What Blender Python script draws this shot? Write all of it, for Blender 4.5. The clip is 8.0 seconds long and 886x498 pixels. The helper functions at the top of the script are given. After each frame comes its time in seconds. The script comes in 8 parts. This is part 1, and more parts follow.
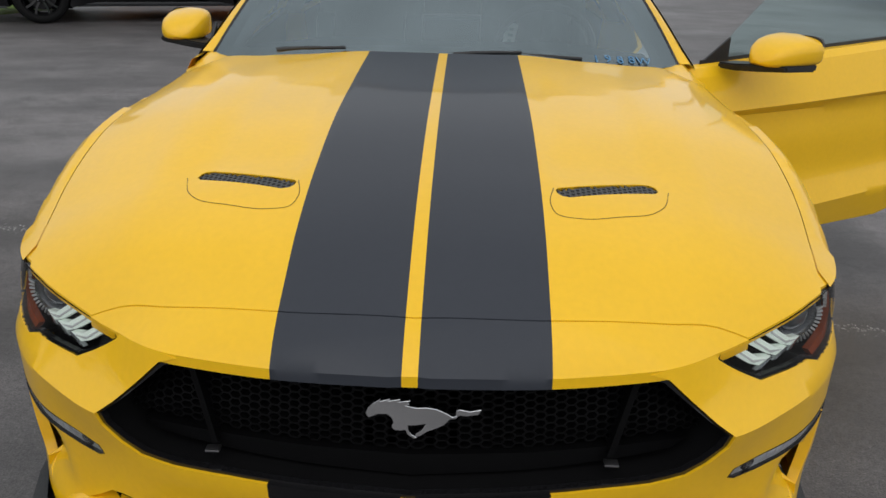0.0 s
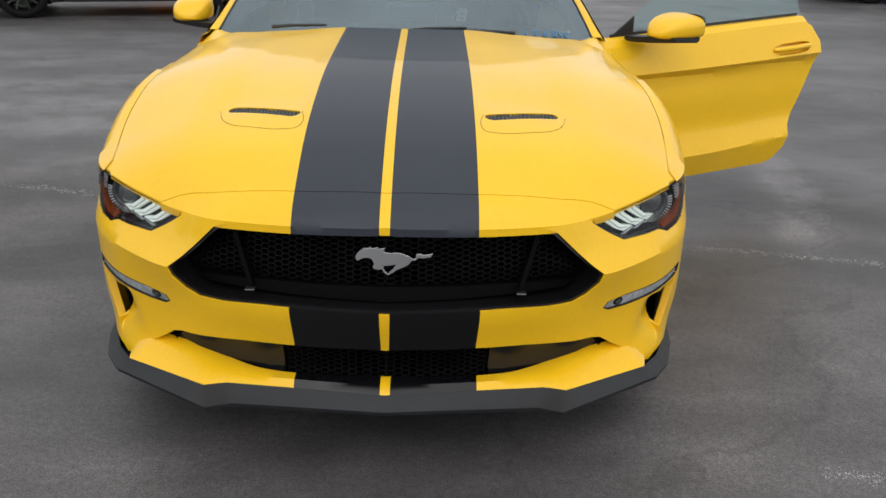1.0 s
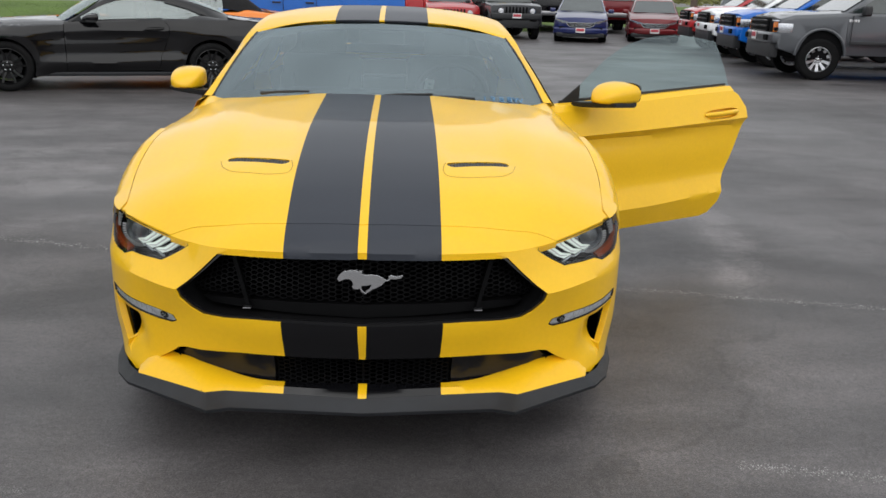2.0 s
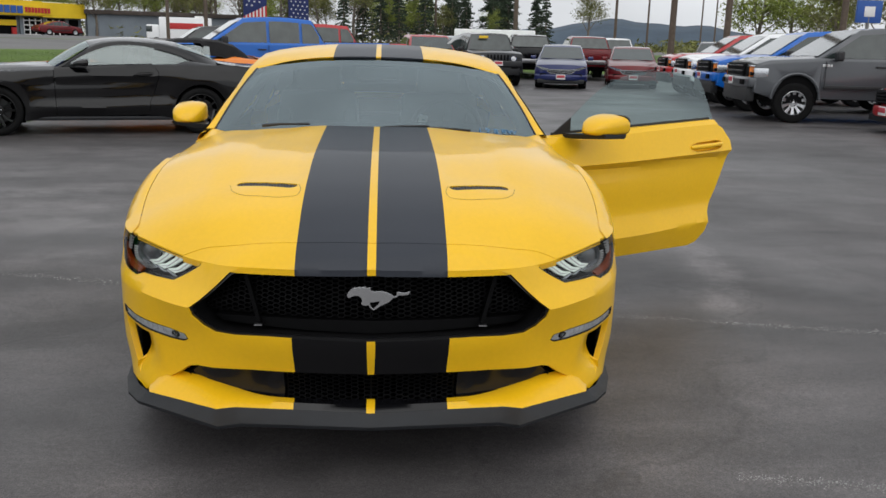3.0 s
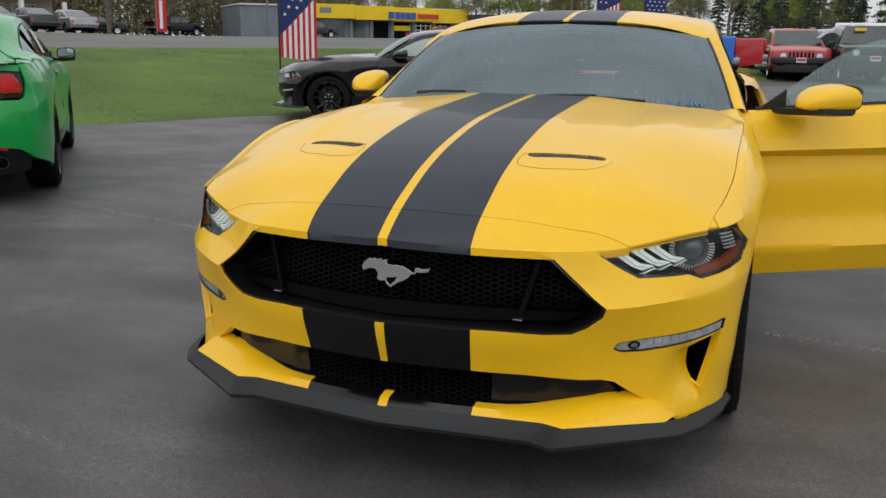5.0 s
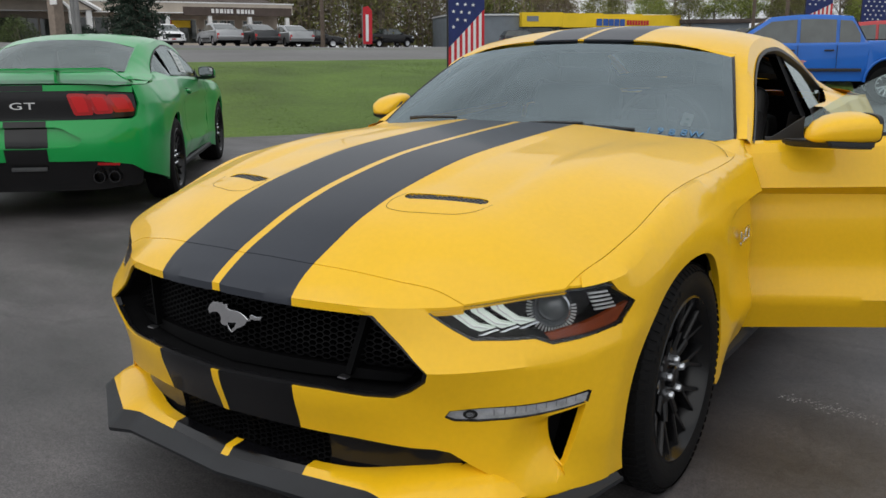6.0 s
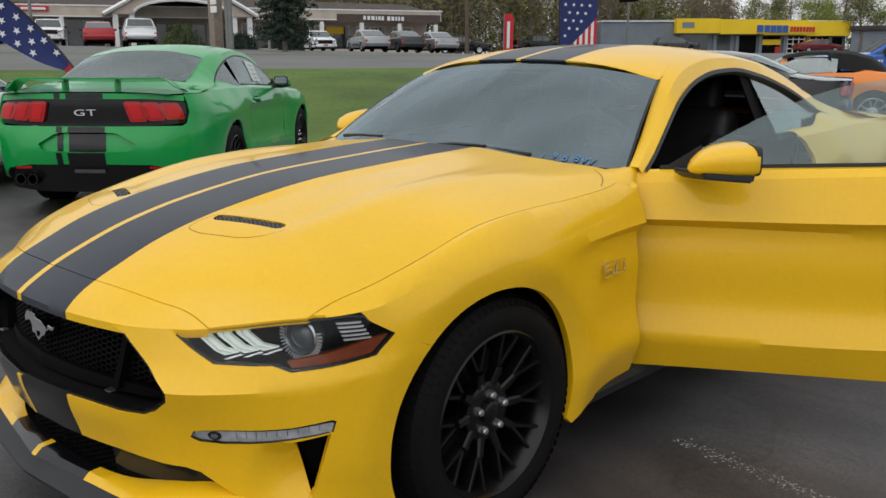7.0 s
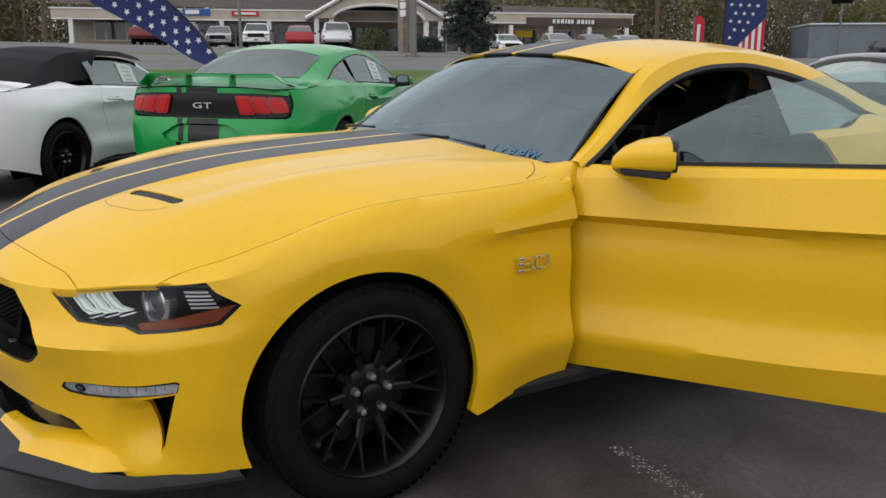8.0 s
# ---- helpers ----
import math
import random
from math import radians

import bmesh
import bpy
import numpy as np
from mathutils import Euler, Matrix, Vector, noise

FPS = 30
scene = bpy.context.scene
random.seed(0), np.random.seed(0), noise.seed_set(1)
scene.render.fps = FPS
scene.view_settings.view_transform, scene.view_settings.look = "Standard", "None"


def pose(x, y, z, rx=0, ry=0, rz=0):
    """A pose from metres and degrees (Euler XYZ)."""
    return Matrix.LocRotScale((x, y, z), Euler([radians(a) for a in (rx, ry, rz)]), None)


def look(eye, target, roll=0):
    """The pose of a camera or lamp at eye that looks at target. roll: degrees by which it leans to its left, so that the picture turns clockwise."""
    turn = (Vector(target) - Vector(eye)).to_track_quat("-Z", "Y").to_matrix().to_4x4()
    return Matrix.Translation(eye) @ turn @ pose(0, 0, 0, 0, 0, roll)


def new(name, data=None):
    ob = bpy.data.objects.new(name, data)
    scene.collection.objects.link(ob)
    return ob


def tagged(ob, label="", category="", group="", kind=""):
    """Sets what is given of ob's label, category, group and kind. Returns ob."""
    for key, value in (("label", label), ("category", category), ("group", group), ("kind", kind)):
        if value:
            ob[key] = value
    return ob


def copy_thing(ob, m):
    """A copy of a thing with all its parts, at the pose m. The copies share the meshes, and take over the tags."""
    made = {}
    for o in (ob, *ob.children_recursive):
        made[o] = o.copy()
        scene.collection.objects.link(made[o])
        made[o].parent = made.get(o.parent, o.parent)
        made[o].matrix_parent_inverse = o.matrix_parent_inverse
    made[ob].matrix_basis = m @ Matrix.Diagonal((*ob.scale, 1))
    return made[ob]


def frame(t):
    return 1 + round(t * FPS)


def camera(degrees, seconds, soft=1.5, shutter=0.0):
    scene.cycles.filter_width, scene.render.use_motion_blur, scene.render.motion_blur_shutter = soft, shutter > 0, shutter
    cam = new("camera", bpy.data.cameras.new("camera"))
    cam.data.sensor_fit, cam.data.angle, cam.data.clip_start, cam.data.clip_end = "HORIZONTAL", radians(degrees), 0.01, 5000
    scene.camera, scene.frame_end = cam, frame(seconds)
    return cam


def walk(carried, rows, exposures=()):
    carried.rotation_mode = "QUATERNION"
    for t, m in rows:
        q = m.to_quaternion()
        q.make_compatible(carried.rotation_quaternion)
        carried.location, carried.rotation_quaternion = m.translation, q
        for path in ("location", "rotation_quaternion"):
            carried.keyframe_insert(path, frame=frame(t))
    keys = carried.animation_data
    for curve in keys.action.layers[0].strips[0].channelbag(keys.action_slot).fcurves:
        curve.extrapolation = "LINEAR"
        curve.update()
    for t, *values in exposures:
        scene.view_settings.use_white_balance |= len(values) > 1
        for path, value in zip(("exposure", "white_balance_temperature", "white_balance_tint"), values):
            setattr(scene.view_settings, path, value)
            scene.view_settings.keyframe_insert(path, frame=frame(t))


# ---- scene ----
cam = camera(54.2, 8.0)
PATH = [
    (0, (0.078, -2.175, 1.414), (0.035, -0.311, 0.691), 1.4),
    (0.5, (0.058, -2.615, 1.411), (0.053, -0.752, 0.684), 1.4),
    (1, (0.109, -2.949, 1.44), (0.143, -1.085, 0.714), 1.4),
    (1.5, (0.141, -3.218, 1.467), (0.206, -1.331, 0.807), 1.6),
    (3, (0.036, -3.503, 1.382), (0.173, -1.561, 0.923), 1.5),
    (3.5, (0.109, -3.434, 1.359), (0.243, -1.493, 0.897), 1.4),
    (4, (0.387, -3.288, 1.256), (0.386, -1.342, 0.791), 1.3),
    (4.5, (0.613, -3.157, 1.21), (0.267, -1.244, 0.74), 1.2),
    (6, (1.657, -2.363, 1.283), (0.567, -0.749, 0.829), -0.4),
    (6.5, (2.014, -2.033, 1.332), (0.793, -0.515, 0.882), -0.3),
    (7, (2.385, -1.757, 1.334), (1.028, -0.356, 0.894), -0.1),
    (7.5, (2.698, -1.416, 1.313), (1.172, -0.199, 0.877), -0.0),
    (8, (2.965, -1.129, 1.291), (1.332, -0.059, 0.859), 0.2),
]
walk(cam, [(t, look(eye, target, roll)) for t, eye, target, roll in PATH], [(0, -0.05), (0.5, 0.12), (1.0, 0.25), (1.5, 0.38), (1.9, 0.32), (3.0, 0.05), (8.0, 0.0)])

# ---------------------------------------------------------------- light
world = bpy.data.worlds.new("overcast_sky")
scene.world = world
world.use_nodes = True
wt = world.node_tree
wt.nodes.clear()
w_out = wt.nodes.new("ShaderNodeOutputWorld")
w_bg = wt.nodes.new("ShaderNodeBackground")
w_sky = wt.nodes.new("ShaderNodeTexSky")
w_sky.sky_type = "NISHITA"
w_sky.sun_disc = False
w_sky.sun_elevation = radians(52)
w_sky.sun_rotation = radians(200)
w_sky.dust_density = 4.0
w_hsv = wt.nodes.new("ShaderNodeHueSaturation")
w_hsv.inputs["Saturation"].default_value = 0.10
w_mix = wt.nodes.new("ShaderNodeMix")
w_mix.data_type = "RGBA"
w_mix.inputs["Factor"].default_value = 0.72
w_mix.inputs["B"].default_value = (8.6, 8.9, 9.3, 1)
w_tc = wt.nodes.new("ShaderNodeTexCoord")
w_map = wt.nodes.new("ShaderNodeMapping")
w_map.inputs["Scale"].default_value = (1.0, 1.0, 2.6)
w_noise = wt.nodes.new("ShaderNodeTexNoise")
w_noise.inputs["Scale"].default_value = 2.3
w_noise.inputs["Detail"].default_value = 5.0
w_ramp = wt.nodes.new("ShaderNodeMapRange")
w_ramp.inputs["From Min"].default_value = 0.3
w_ramp.inputs["From Max"].default_value = 0.7
w_ramp.inputs["To Min"].default_value = 0.78
w_ramp.inputs["To Max"].default_value = 1.14
w_mul = wt.nodes.new("ShaderNodeVectorMath")
w_mul.operation = "SCALE"
wt.links.new(w_sky.outputs["Color"], w_hsv.inputs["Color"])
wt.links.new(w_hsv.outputs["Color"], w_mix.inputs["A"])
wt.links.new(w_tc.outputs["Generated"], w_map.inputs["Vector"])
wt.links.new(w_map.outputs["Vector"], w_noise.inputs["Vector"])
wt.links.new(w_noise.outputs["Fac"], w_ramp.inputs["Value"])
wt.links.new(w_mix.outputs["Result"], w_mul.inputs[0])
wt.links.new(w_ramp.outputs["Result"], w_mul.inputs["Scale"])
wt.links.new(w_mul.outputs["Vector"], w_bg.inputs["Color"])
w_bg.inputs["Strength"].default_value = 0.113
wt.links.new(w_bg.outputs["Background"], w_out.inputs["Surface"])
sun = new("sun", bpy.data.lights.new("sun", "SUN"))
sun.data.energy = 0.65
sun.data.angle = radians(85)
sun.data.color = (1.0, 0.96, 0.9)
sun.matrix_world = look((5, -11, 15), (0, 0, 0))


# ---------------------------------------------------------------- materials
def mat(name, col, rough=0.5, metal=0.0, vary=0.12, scale=8.0, bump=0.0, bump_scale=120.0, coat=0.0, fine=0.0, ior=1.45, piece=0.0, spec=0.5):
    """A principled material with colour variation at two scales and a fine relief."""
    m = bpy.data.materials.new(name)
    m.use_nodes = True
    t = m.node_tree
    p = t.nodes["Principled BSDF"]
    p.inputs["Roughness"].default_value = rough
    p.inputs["Metallic"].default_value = metal
    p.inputs["Coat Weight"].default_value = coat
    p.inputs["Coat Roughness"].default_value = 0.03
    p.inputs["IOR"].default_value = ior
    p.inputs["Specular IOR Level"].default_value = spec
    p.inputs["Base Color"].default_value = (*col, 1)
    tc = t.nodes.new("ShaderNodeTexCoord")
    if vary or piece:
        n1 = t.nodes.new("ShaderNodeTexNoise")
        n1.inputs["Scale"].default_value = scale
        n1.inputs["Detail"].default_value = 6
        t.links.new(tc.outputs["Object"], n1.inputs["Vector"])
        mr = t.nodes.new("ShaderNodeMapRange")
        mr.inputs["From Min"].default_value, mr.inputs["From Max"].default_value = 0.3, 0.7
        mr.inputs["To Min"].default_value, mr.inputs["To Max"].default_value = 1 - vary, 1 + vary
        t.links.new(n1.outputs["Fac"], mr.inputs["Value"])
        val = mr.outputs["Result"]
        if fine:
            n2 = t.nodes.new("ShaderNodeTexNoise")
            n2.inputs["Scale"].default_value = scale * 22
            n2.inputs["Detail"].default_value = 3
            t.links.new(tc.outputs["Object"], n2.inputs["Vector"])
            m2 = t.nodes.new("ShaderNodeMapRange")
            m2.inputs["From Min"].default_value, m2.inputs["From Max"].default_value = 0.3, 0.7
            m2.inputs["To Min"].default_value, m2.inputs["To Max"].default_value = 1 - fine, 1 + fine
            t.links.new(n2.outputs["Fac"], m2.inputs["Value"])
            mm = t.nodes.new("ShaderNodeMath")
            mm.operation = "MULTIPLY"
            t.links.new(val, mm.inputs[0])
            t.links.new(m2.outputs["Result"], mm.inputs[1])
            val = mm.outputs["Value"]
        if piece:
            oi = t.nodes.new("ShaderNodeObjectInfo")
            m3 = t.nodes.new("ShaderNodeMapRange")
            m3.inputs["To Min"].default_value, m3.inputs["To Max"].default_value = 1 - piece, 1 + piece
            t.links.new(oi.outputs["Random"], m3.inputs["Value"])
            mm = t.nodes.new("ShaderNodeMath")
            mm.operation = "MULTIPLY"
            t.links.new(val, mm.inputs[0])
            t.links.new(m3.outputs["Result"], mm.inputs[1])
            val = mm.outputs["Value"]
        sc = t.nodes.new("ShaderNodeVectorMath")
        sc.operation = "SCALE"
        sc.inputs[0].default_value = col
        t.links.new(val, sc.inputs["Scale"])
        t.links.new(sc.outputs["Vector"], p.inputs["Base Color"])
    if bump:
        n3 = t.nodes.new("ShaderNodeTexNoise")
        n3.inputs["Scale"].default_value = bump_scale
        n3.inputs["Detail"].default_value = 4
        t.links.new(tc.outputs["Object"], n3.inputs["Vector"])
        b = t.nodes.new("ShaderNodeBump")
        b.inputs["Strength"].default_value = bump
        b.inputs["Distance"].default_value = 0.01
        t.links.new(n3.outputs["Fac"], b.inputs["Height"])
        t.links.new(b.outputs["Normal"], p.inputs["Normal"])
    return m


def paint(name, col, rough=0.32, metal=0.0, vary=0.03, coat=0.8, spec=0.3):
    m = mat(name, col, rough, metal, vary, 3.0, 0.015, 900.0, coat=coat, fine=0.02, spec=spec)
    m.node_tree.nodes["Principled BSDF"].inputs["Coat Roughness"].default_value = 0.06
    return m


def glass(name, tint=(0.8, 0.9, 0.88), rough=0.0, clear=0.9, ior=1.55, sheen=(1.0, 1.0, 1.0)):
    """A thin pane: part clear, part glossy by the angle of view."""
    m = bpy.data.materials.new(name)
    m.use_nodes = True
    t = m.node_tree
    t.nodes.clear()
    out = t.nodes.new("ShaderNodeOutputMaterial")
    tr = t.nodes.new("ShaderNodeBsdfTransparent")
    tr.inputs["Color"].default_value = (*[c * clear for c in tint], 1)
    gl = t.nodes.new("ShaderNodeBsdfGlossy")
    gl.inputs["Roughness"].default_value = rough
    gl.inputs["Color"].default_value = (*sheen, 1)
    fr = t.nodes.new("ShaderNodeFresnel")
    fr.inputs["IOR"].default_value = ior
    mx = t.nodes.new("ShaderNodeMixShader")
    t.links.new(fr.outputs["Fac"], mx.inputs["Fac"])
    t.links.new(tr.outputs["BSDF"], mx.inputs[1])
    t.links.new(gl.outputs["BSDF"], mx.inputs[2])
    t.links.new(mx.outputs["Shader"], out.inputs["Surface"])
    return m


def lamp_mat(name, col, strength):
    m = mat(name, col, 0.2, 0, 0)
    p = m.node_tree.nodes["Principled BSDF"]
    p.inputs["Emission Color"].default_value = (*col, 1)
    p.inputs["Emission Strength"].default_value = strength
    return m


YELLOW = paint("yellow_paint", (0.88, 0.510, 0.0085), 0.38, coat=0.50)
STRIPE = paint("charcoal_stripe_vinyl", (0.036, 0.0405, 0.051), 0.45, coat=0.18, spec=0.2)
# the same stripes on the bumper: glossier, near-black, with the front's shade in the colour
SHADEDSTRIPE = paint("shaded_bumper_stripe", (0.004, 0.004, 0.005), 0.25, coat=0.5, spec=0.2)
SATIN = mat("satin_black_plastic", (0.018, 0.019, 0.021), 0.45, 0, 0.1, 20, 0.08, 500)
BLACKGLOSS = mat("gloss_black_plastic", (0.008, 0.008, 0.009), 0.12, 0, 0.1, 10)
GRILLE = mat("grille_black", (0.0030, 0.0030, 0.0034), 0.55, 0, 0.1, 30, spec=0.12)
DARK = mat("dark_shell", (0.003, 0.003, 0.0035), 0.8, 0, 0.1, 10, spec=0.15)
LIP = mat("grey_black_lip_plastic", (0.015, 0.0165, 0.0195), 0.55, 0, 0.12, 15, 0.15, 400)
CHROME = mat("chrome", (0.75, 0.76, 0.78), 0.10, 1.0, 0.04, 20)
DULLMETAL = mat("dull_metal", (0.30, 0.30, 0.31), 0.35, 1.0, 0.08, 20)
RUBBER = mat("tyre_rubber", (0.0050, 0.0050, 0.0054), 0.75, 0, 0.15, 14, 0.25, 260, spec=0.2)
MARKRUBBER = mat("raised_rubber", (0.0042, 0.0042, 0.0046), 0.75, 0, 0.1, 14, spec=0.2)
RIMBLACK = mat("rim_black", (0.0045, 0.0045, 0.005), 0.24, 0.0, 0.1, 14, spec=0.42)
RIMSILVER = mat("rim_silver", (0.55, 0.56, 0.58), 0.28, 1.0, 0.06, 14)
BRAKE = mat("brake_disc", (0.05, 0.05, 0.052), 0.4, 1.0, 0.1, 30)
WINDSCREEN = glass("windscreen_glass", (0.72, 0.86, 0.88), 0.0, 0.80, 2.85, (0.80, 0.95, 1.0))
SIDEGLASS = glass("side_glass", (0.70, 0.86, 0.83), 0.0, 0.80, 2.0, (0.82, 0.97, 1.0))
DARKGLASS = glass("dark_tinted_glass", (0.16, 0.18, 0.19), 0.0, 0.9)
LENS = glass("clear_lens", (0.95, 0.96, 0.96), 0.0, 0.97, 1.33)
LEATHER = mat("black_leather", (0.014, 0.014, 0.015), 0.5, 0, 0.15, 20, 0.25, 220)
TRIMGREY = mat("interior_grey", (0.055, 0.058, 0.06), 0.6, 0, 0.1, 14, 0.1, 300)
LED = lamp_mat("led_bar", (0.72, 0.80, 0.74), 0.22)
PRINT = mat("grey_print", (0.36, 0.44, 0.43), 0.7, 0, 0.05, 30)
TICK = mat("pale_reflector", (0.70, 0.71, 0.72), 0.25, 0.3, 0.05, 60)
FOGREF = mat("fog_reflector", (0.74, 0.75, 0.78), 0.25, 0.3, 0.25, 40, 0.4, 60)
PAPER = mat("white_paper_sticker", (0.66, 0.70, 0.68), 0.7, 0, 0.05, 30)
AMBER = mat("amber_reflector", (0.27, 0.048, 0.007), 0.25, 0, 0.15, 60, 0.3, 160)
REDLENS = mat("red_lens", (0.42, 0.006, 0.008), 0.15, 0, 0.12, 20, coat=0.6)
REDBRIGHT = lamp_mat("red_lens_bright", (0.55, 0.012, 0.014), 0.04)
BLUEINK = mat("blue_marker_ink", (0.07, 0.20, 0.36), 0.6, 0, 0.1, 20)
WHITEPLATE = mat("white_card", (0.75, 0.76, 0.76), 0.6, 0, 0.05, 20)
REDPLATE = mat("red_plate", (0.50, 0.07, 0.09), 0.5, 0, 0.1, 20)
YELLOWTAG = mat("yellow_sticker", (0.85, 0.55, 0.02), 0.5, 0, 0.05, 20)

# ---------------------------------------------------------------- mesh helpers
def part(name, bm, material, parent=None, label="", smooth=True):
    """Links a bmesh as one mesh object under a thing or a part."""
    me = bpy.data.meshes.new(name)
    bmesh.ops.recalc_face_normals(bm, faces=bm.faces[:]) if not bm.faces.layers.int.get("keep") else None
    bm.to_mesh(me)
    bm.free()
    for mt in (material if isinstance(material, (list, tuple)) else [material]):
        me.materials.append(mt)
    if smooth:
        me.polygons.foreach_set("use_smooth", [True] * len(me.polygons))
        me.set_sharp_from_angle(angle=radians(38))
    ob = new(name, me)
    if parent is not None:
        ob.parent = parent
    if label:
        tagged(ob, label)
    return ob


def flat(name, bm, material, parent=None, label=""):
    return part(name, bm, material, parent, label, smooth=False)


def thing(name, label, category, m=None, group="", kind=""):
    ob = new(name)
    ob.empty_display_size = 0.2
    tagged(ob, label, category, group, kind)
    if m is not None:
        ob.matrix_basis = m
    return ob


def box(bm, c, s, bevel=0.0, m=None, seg=2):
    r = bmesh.ops.create_cube(bm, size=1.0)
    vs = r["verts"]
    bmesh.ops.scale(bm, vec=s, verts=vs)
    if bevel:
        es = list({e for v in vs for e in v.link_edges})
        rr = bmesh.ops.bevel(bm, geom=es, offset=bevel, segments=seg, affect="EDGES", profile=0.6)
        vs = list({v for f in rr["faces"] for v in f.verts} | {v for v in vs if v.is_valid})
    bmesh.ops.translate(bm, vec=c, verts=vs)
    if m is not None:
        bmesh.ops.transform(bm, matrix=m, verts=vs)
    return vs


def boxed(c, s, bevel=0.0, m=None, seg=2):
    bm = bmesh.new()
    box(bm, c, s, bevel, m, seg)
    return bm


def lathe(bm, profile, n=48, axis="x", a0=0.0, a1=2 * math.pi):
    """Turns (along, radius) pairs round the x, y or z axis."""
    full = abs(a1 - a0 - 2 * math.pi) < 1e-6
    rings = []
    for i in range(n if full else n + 1):
        a = a0 + (a1 - a0) * i / n
        ring = []
        for h, r in profile:
            c, s = r * math.cos(a), r * math.sin(a)
            ring.append(bm.verts.new({"x": (h, c, s), "y": (s, h, c), "z": (c, s, h)}[axis]))
        rings.append(ring)
    for i in range(len(rings) if full else len(rings) - 1):
        a, b = rings[i], rings[(i + 1) % len(rings)]
        for j in range(len(profile) - 1):
            bm.faces.new((a[j], a[j + 1], b[j + 1], b[j]))
    return bm


def tube(bm, pts, r, n=8, caps=True):
    """A round bar along points; r may be a list."""
    pts = [Vector([float(c) for c in p]) for p in pts]
    rs = [float(v) for v in r] if isinstance(r, (list, tuple)) else [float(r)] * len(pts)
    rings = []
    up = Vector((0.02, 0.03, 1))
    for i, p in enumerate(pts):
        d = (pts[min(i + 1, len(pts) - 1)] - pts[max(i - 1, 0)]).normalized()
        if abs(d.dot(up.normalized())) > 0.95:
            up = Vector((1, 0.05, 0))
        a = d.cross(up).normalized()
        b = d.cross(a).normalized()
        rings.append([bm.verts.new(p + rs[i] * (math.cos(2 * math.pi * k / n) * a + math.sin(2 * math.pi * k / n) * b)) for k in range(n)])
    for i in range(len(rings) - 1):
        for k in range(n):
            bm.faces.new((rings[i][k], rings[i][(k + 1) % n], rings[i + 1][(k + 1) % n], rings[i + 1][k]))
    if caps:
        bm.faces.new(rings[0])
        bm.faces.new(rings[-1][::-1])
    return bm


def hermite(xs, ys, monotone=True):
    """A smooth curve through the pairs; monotone: with no overshoot."""
    xs, ys = np.asarray(xs, float), np.asarray(ys, float)
    h = np.diff(xs)
    d = np.diff(ys) / h
    m = np.empty_like(ys)
    m[0], m[-1] = d[0], d[-1]
    for i in range(1, len(xs) - 1):
        if monotone:
            m[i] = 0 if d[i - 1] * d[i] <= 0 else (h[i - 1] + h[i]) * 3 / ((2 * h[i] + h[i - 1]) / d[i - 1] + (h[i] + 2 * h[i - 1]) / d[i])
        else:
            m[i] = (d[i - 1] * h[i] + d[i] * h[i - 1]) / (h[i] + h[i - 1])

    def f(x):
        x = np.clip(np.asarray(x, float), xs[0], xs[-1])
        i = np.clip(np.searchsorted(xs, x) - 1, 0, len(xs) - 2)
        t = (x - xs[i]) / h[i]
        return ((2 * t**3 - 3 * t**2 + 1) * ys[i] + (t**3 - 2 * t**2 + t) * h[i] * m[i] + (-2 * t**3 + 3 * t**2) * ys[i + 1] + (t**3 - t**2) * h[i] * m[i + 1])
    return f


def spline(pts, n=24):
    """n + 1 points along a smooth curve through 2D or 3D points, by length."""
    p = np.asarray(pts, float)
    u = np.concatenate([[0], np.cumsum(np.linalg.norm(np.diff(p, axis=0), axis=1))])
    s = np.linspace(0, u[-1], n + 1)
    return np.stack([hermite(u, p[:, k], False)(s) for k in range(p.shape[1])], 1)


def resample(p, step):
    """Points at even steps along straight lines."""
    p = np.asarray(p, float)
    out = [p[0]]
    for a, b in zip(p[:-1], p[1:]):
        n = max(1, int(round(np.linalg.norm(b - a) / step)))
        out += [a + (b - a) * k / n for k in range(1, n + 1)]
    return np.array(out)


def inside(poly, q):
    """Which of the points q lie within the polygon."""
    x, y = q[:, 0], q[:, 1]
    r = np.zeros(len(q), bool)
    a, b = poly, np.roll(poly, -1, 0)
    for (x0, y0), (x1, y1) in zip(a, b):
        if y0 != y1:
            c = (y0 > y) != (y1 > y)
            r ^= c & (x < (x1 - x0) * (y - y0) / (y1 - y0) + x0)
    return r


def near(q, p, d):
    """Which of the points q lie within d of any of p."""
    r = np.zeros(len(q), bool)
    for k in range(0, len(p), 200):
        r |= (((q[:, None] - p[None, k:k + 200])**2).sum(2) < d * d).any(1)
    return r


from mathutils import geometry as geo


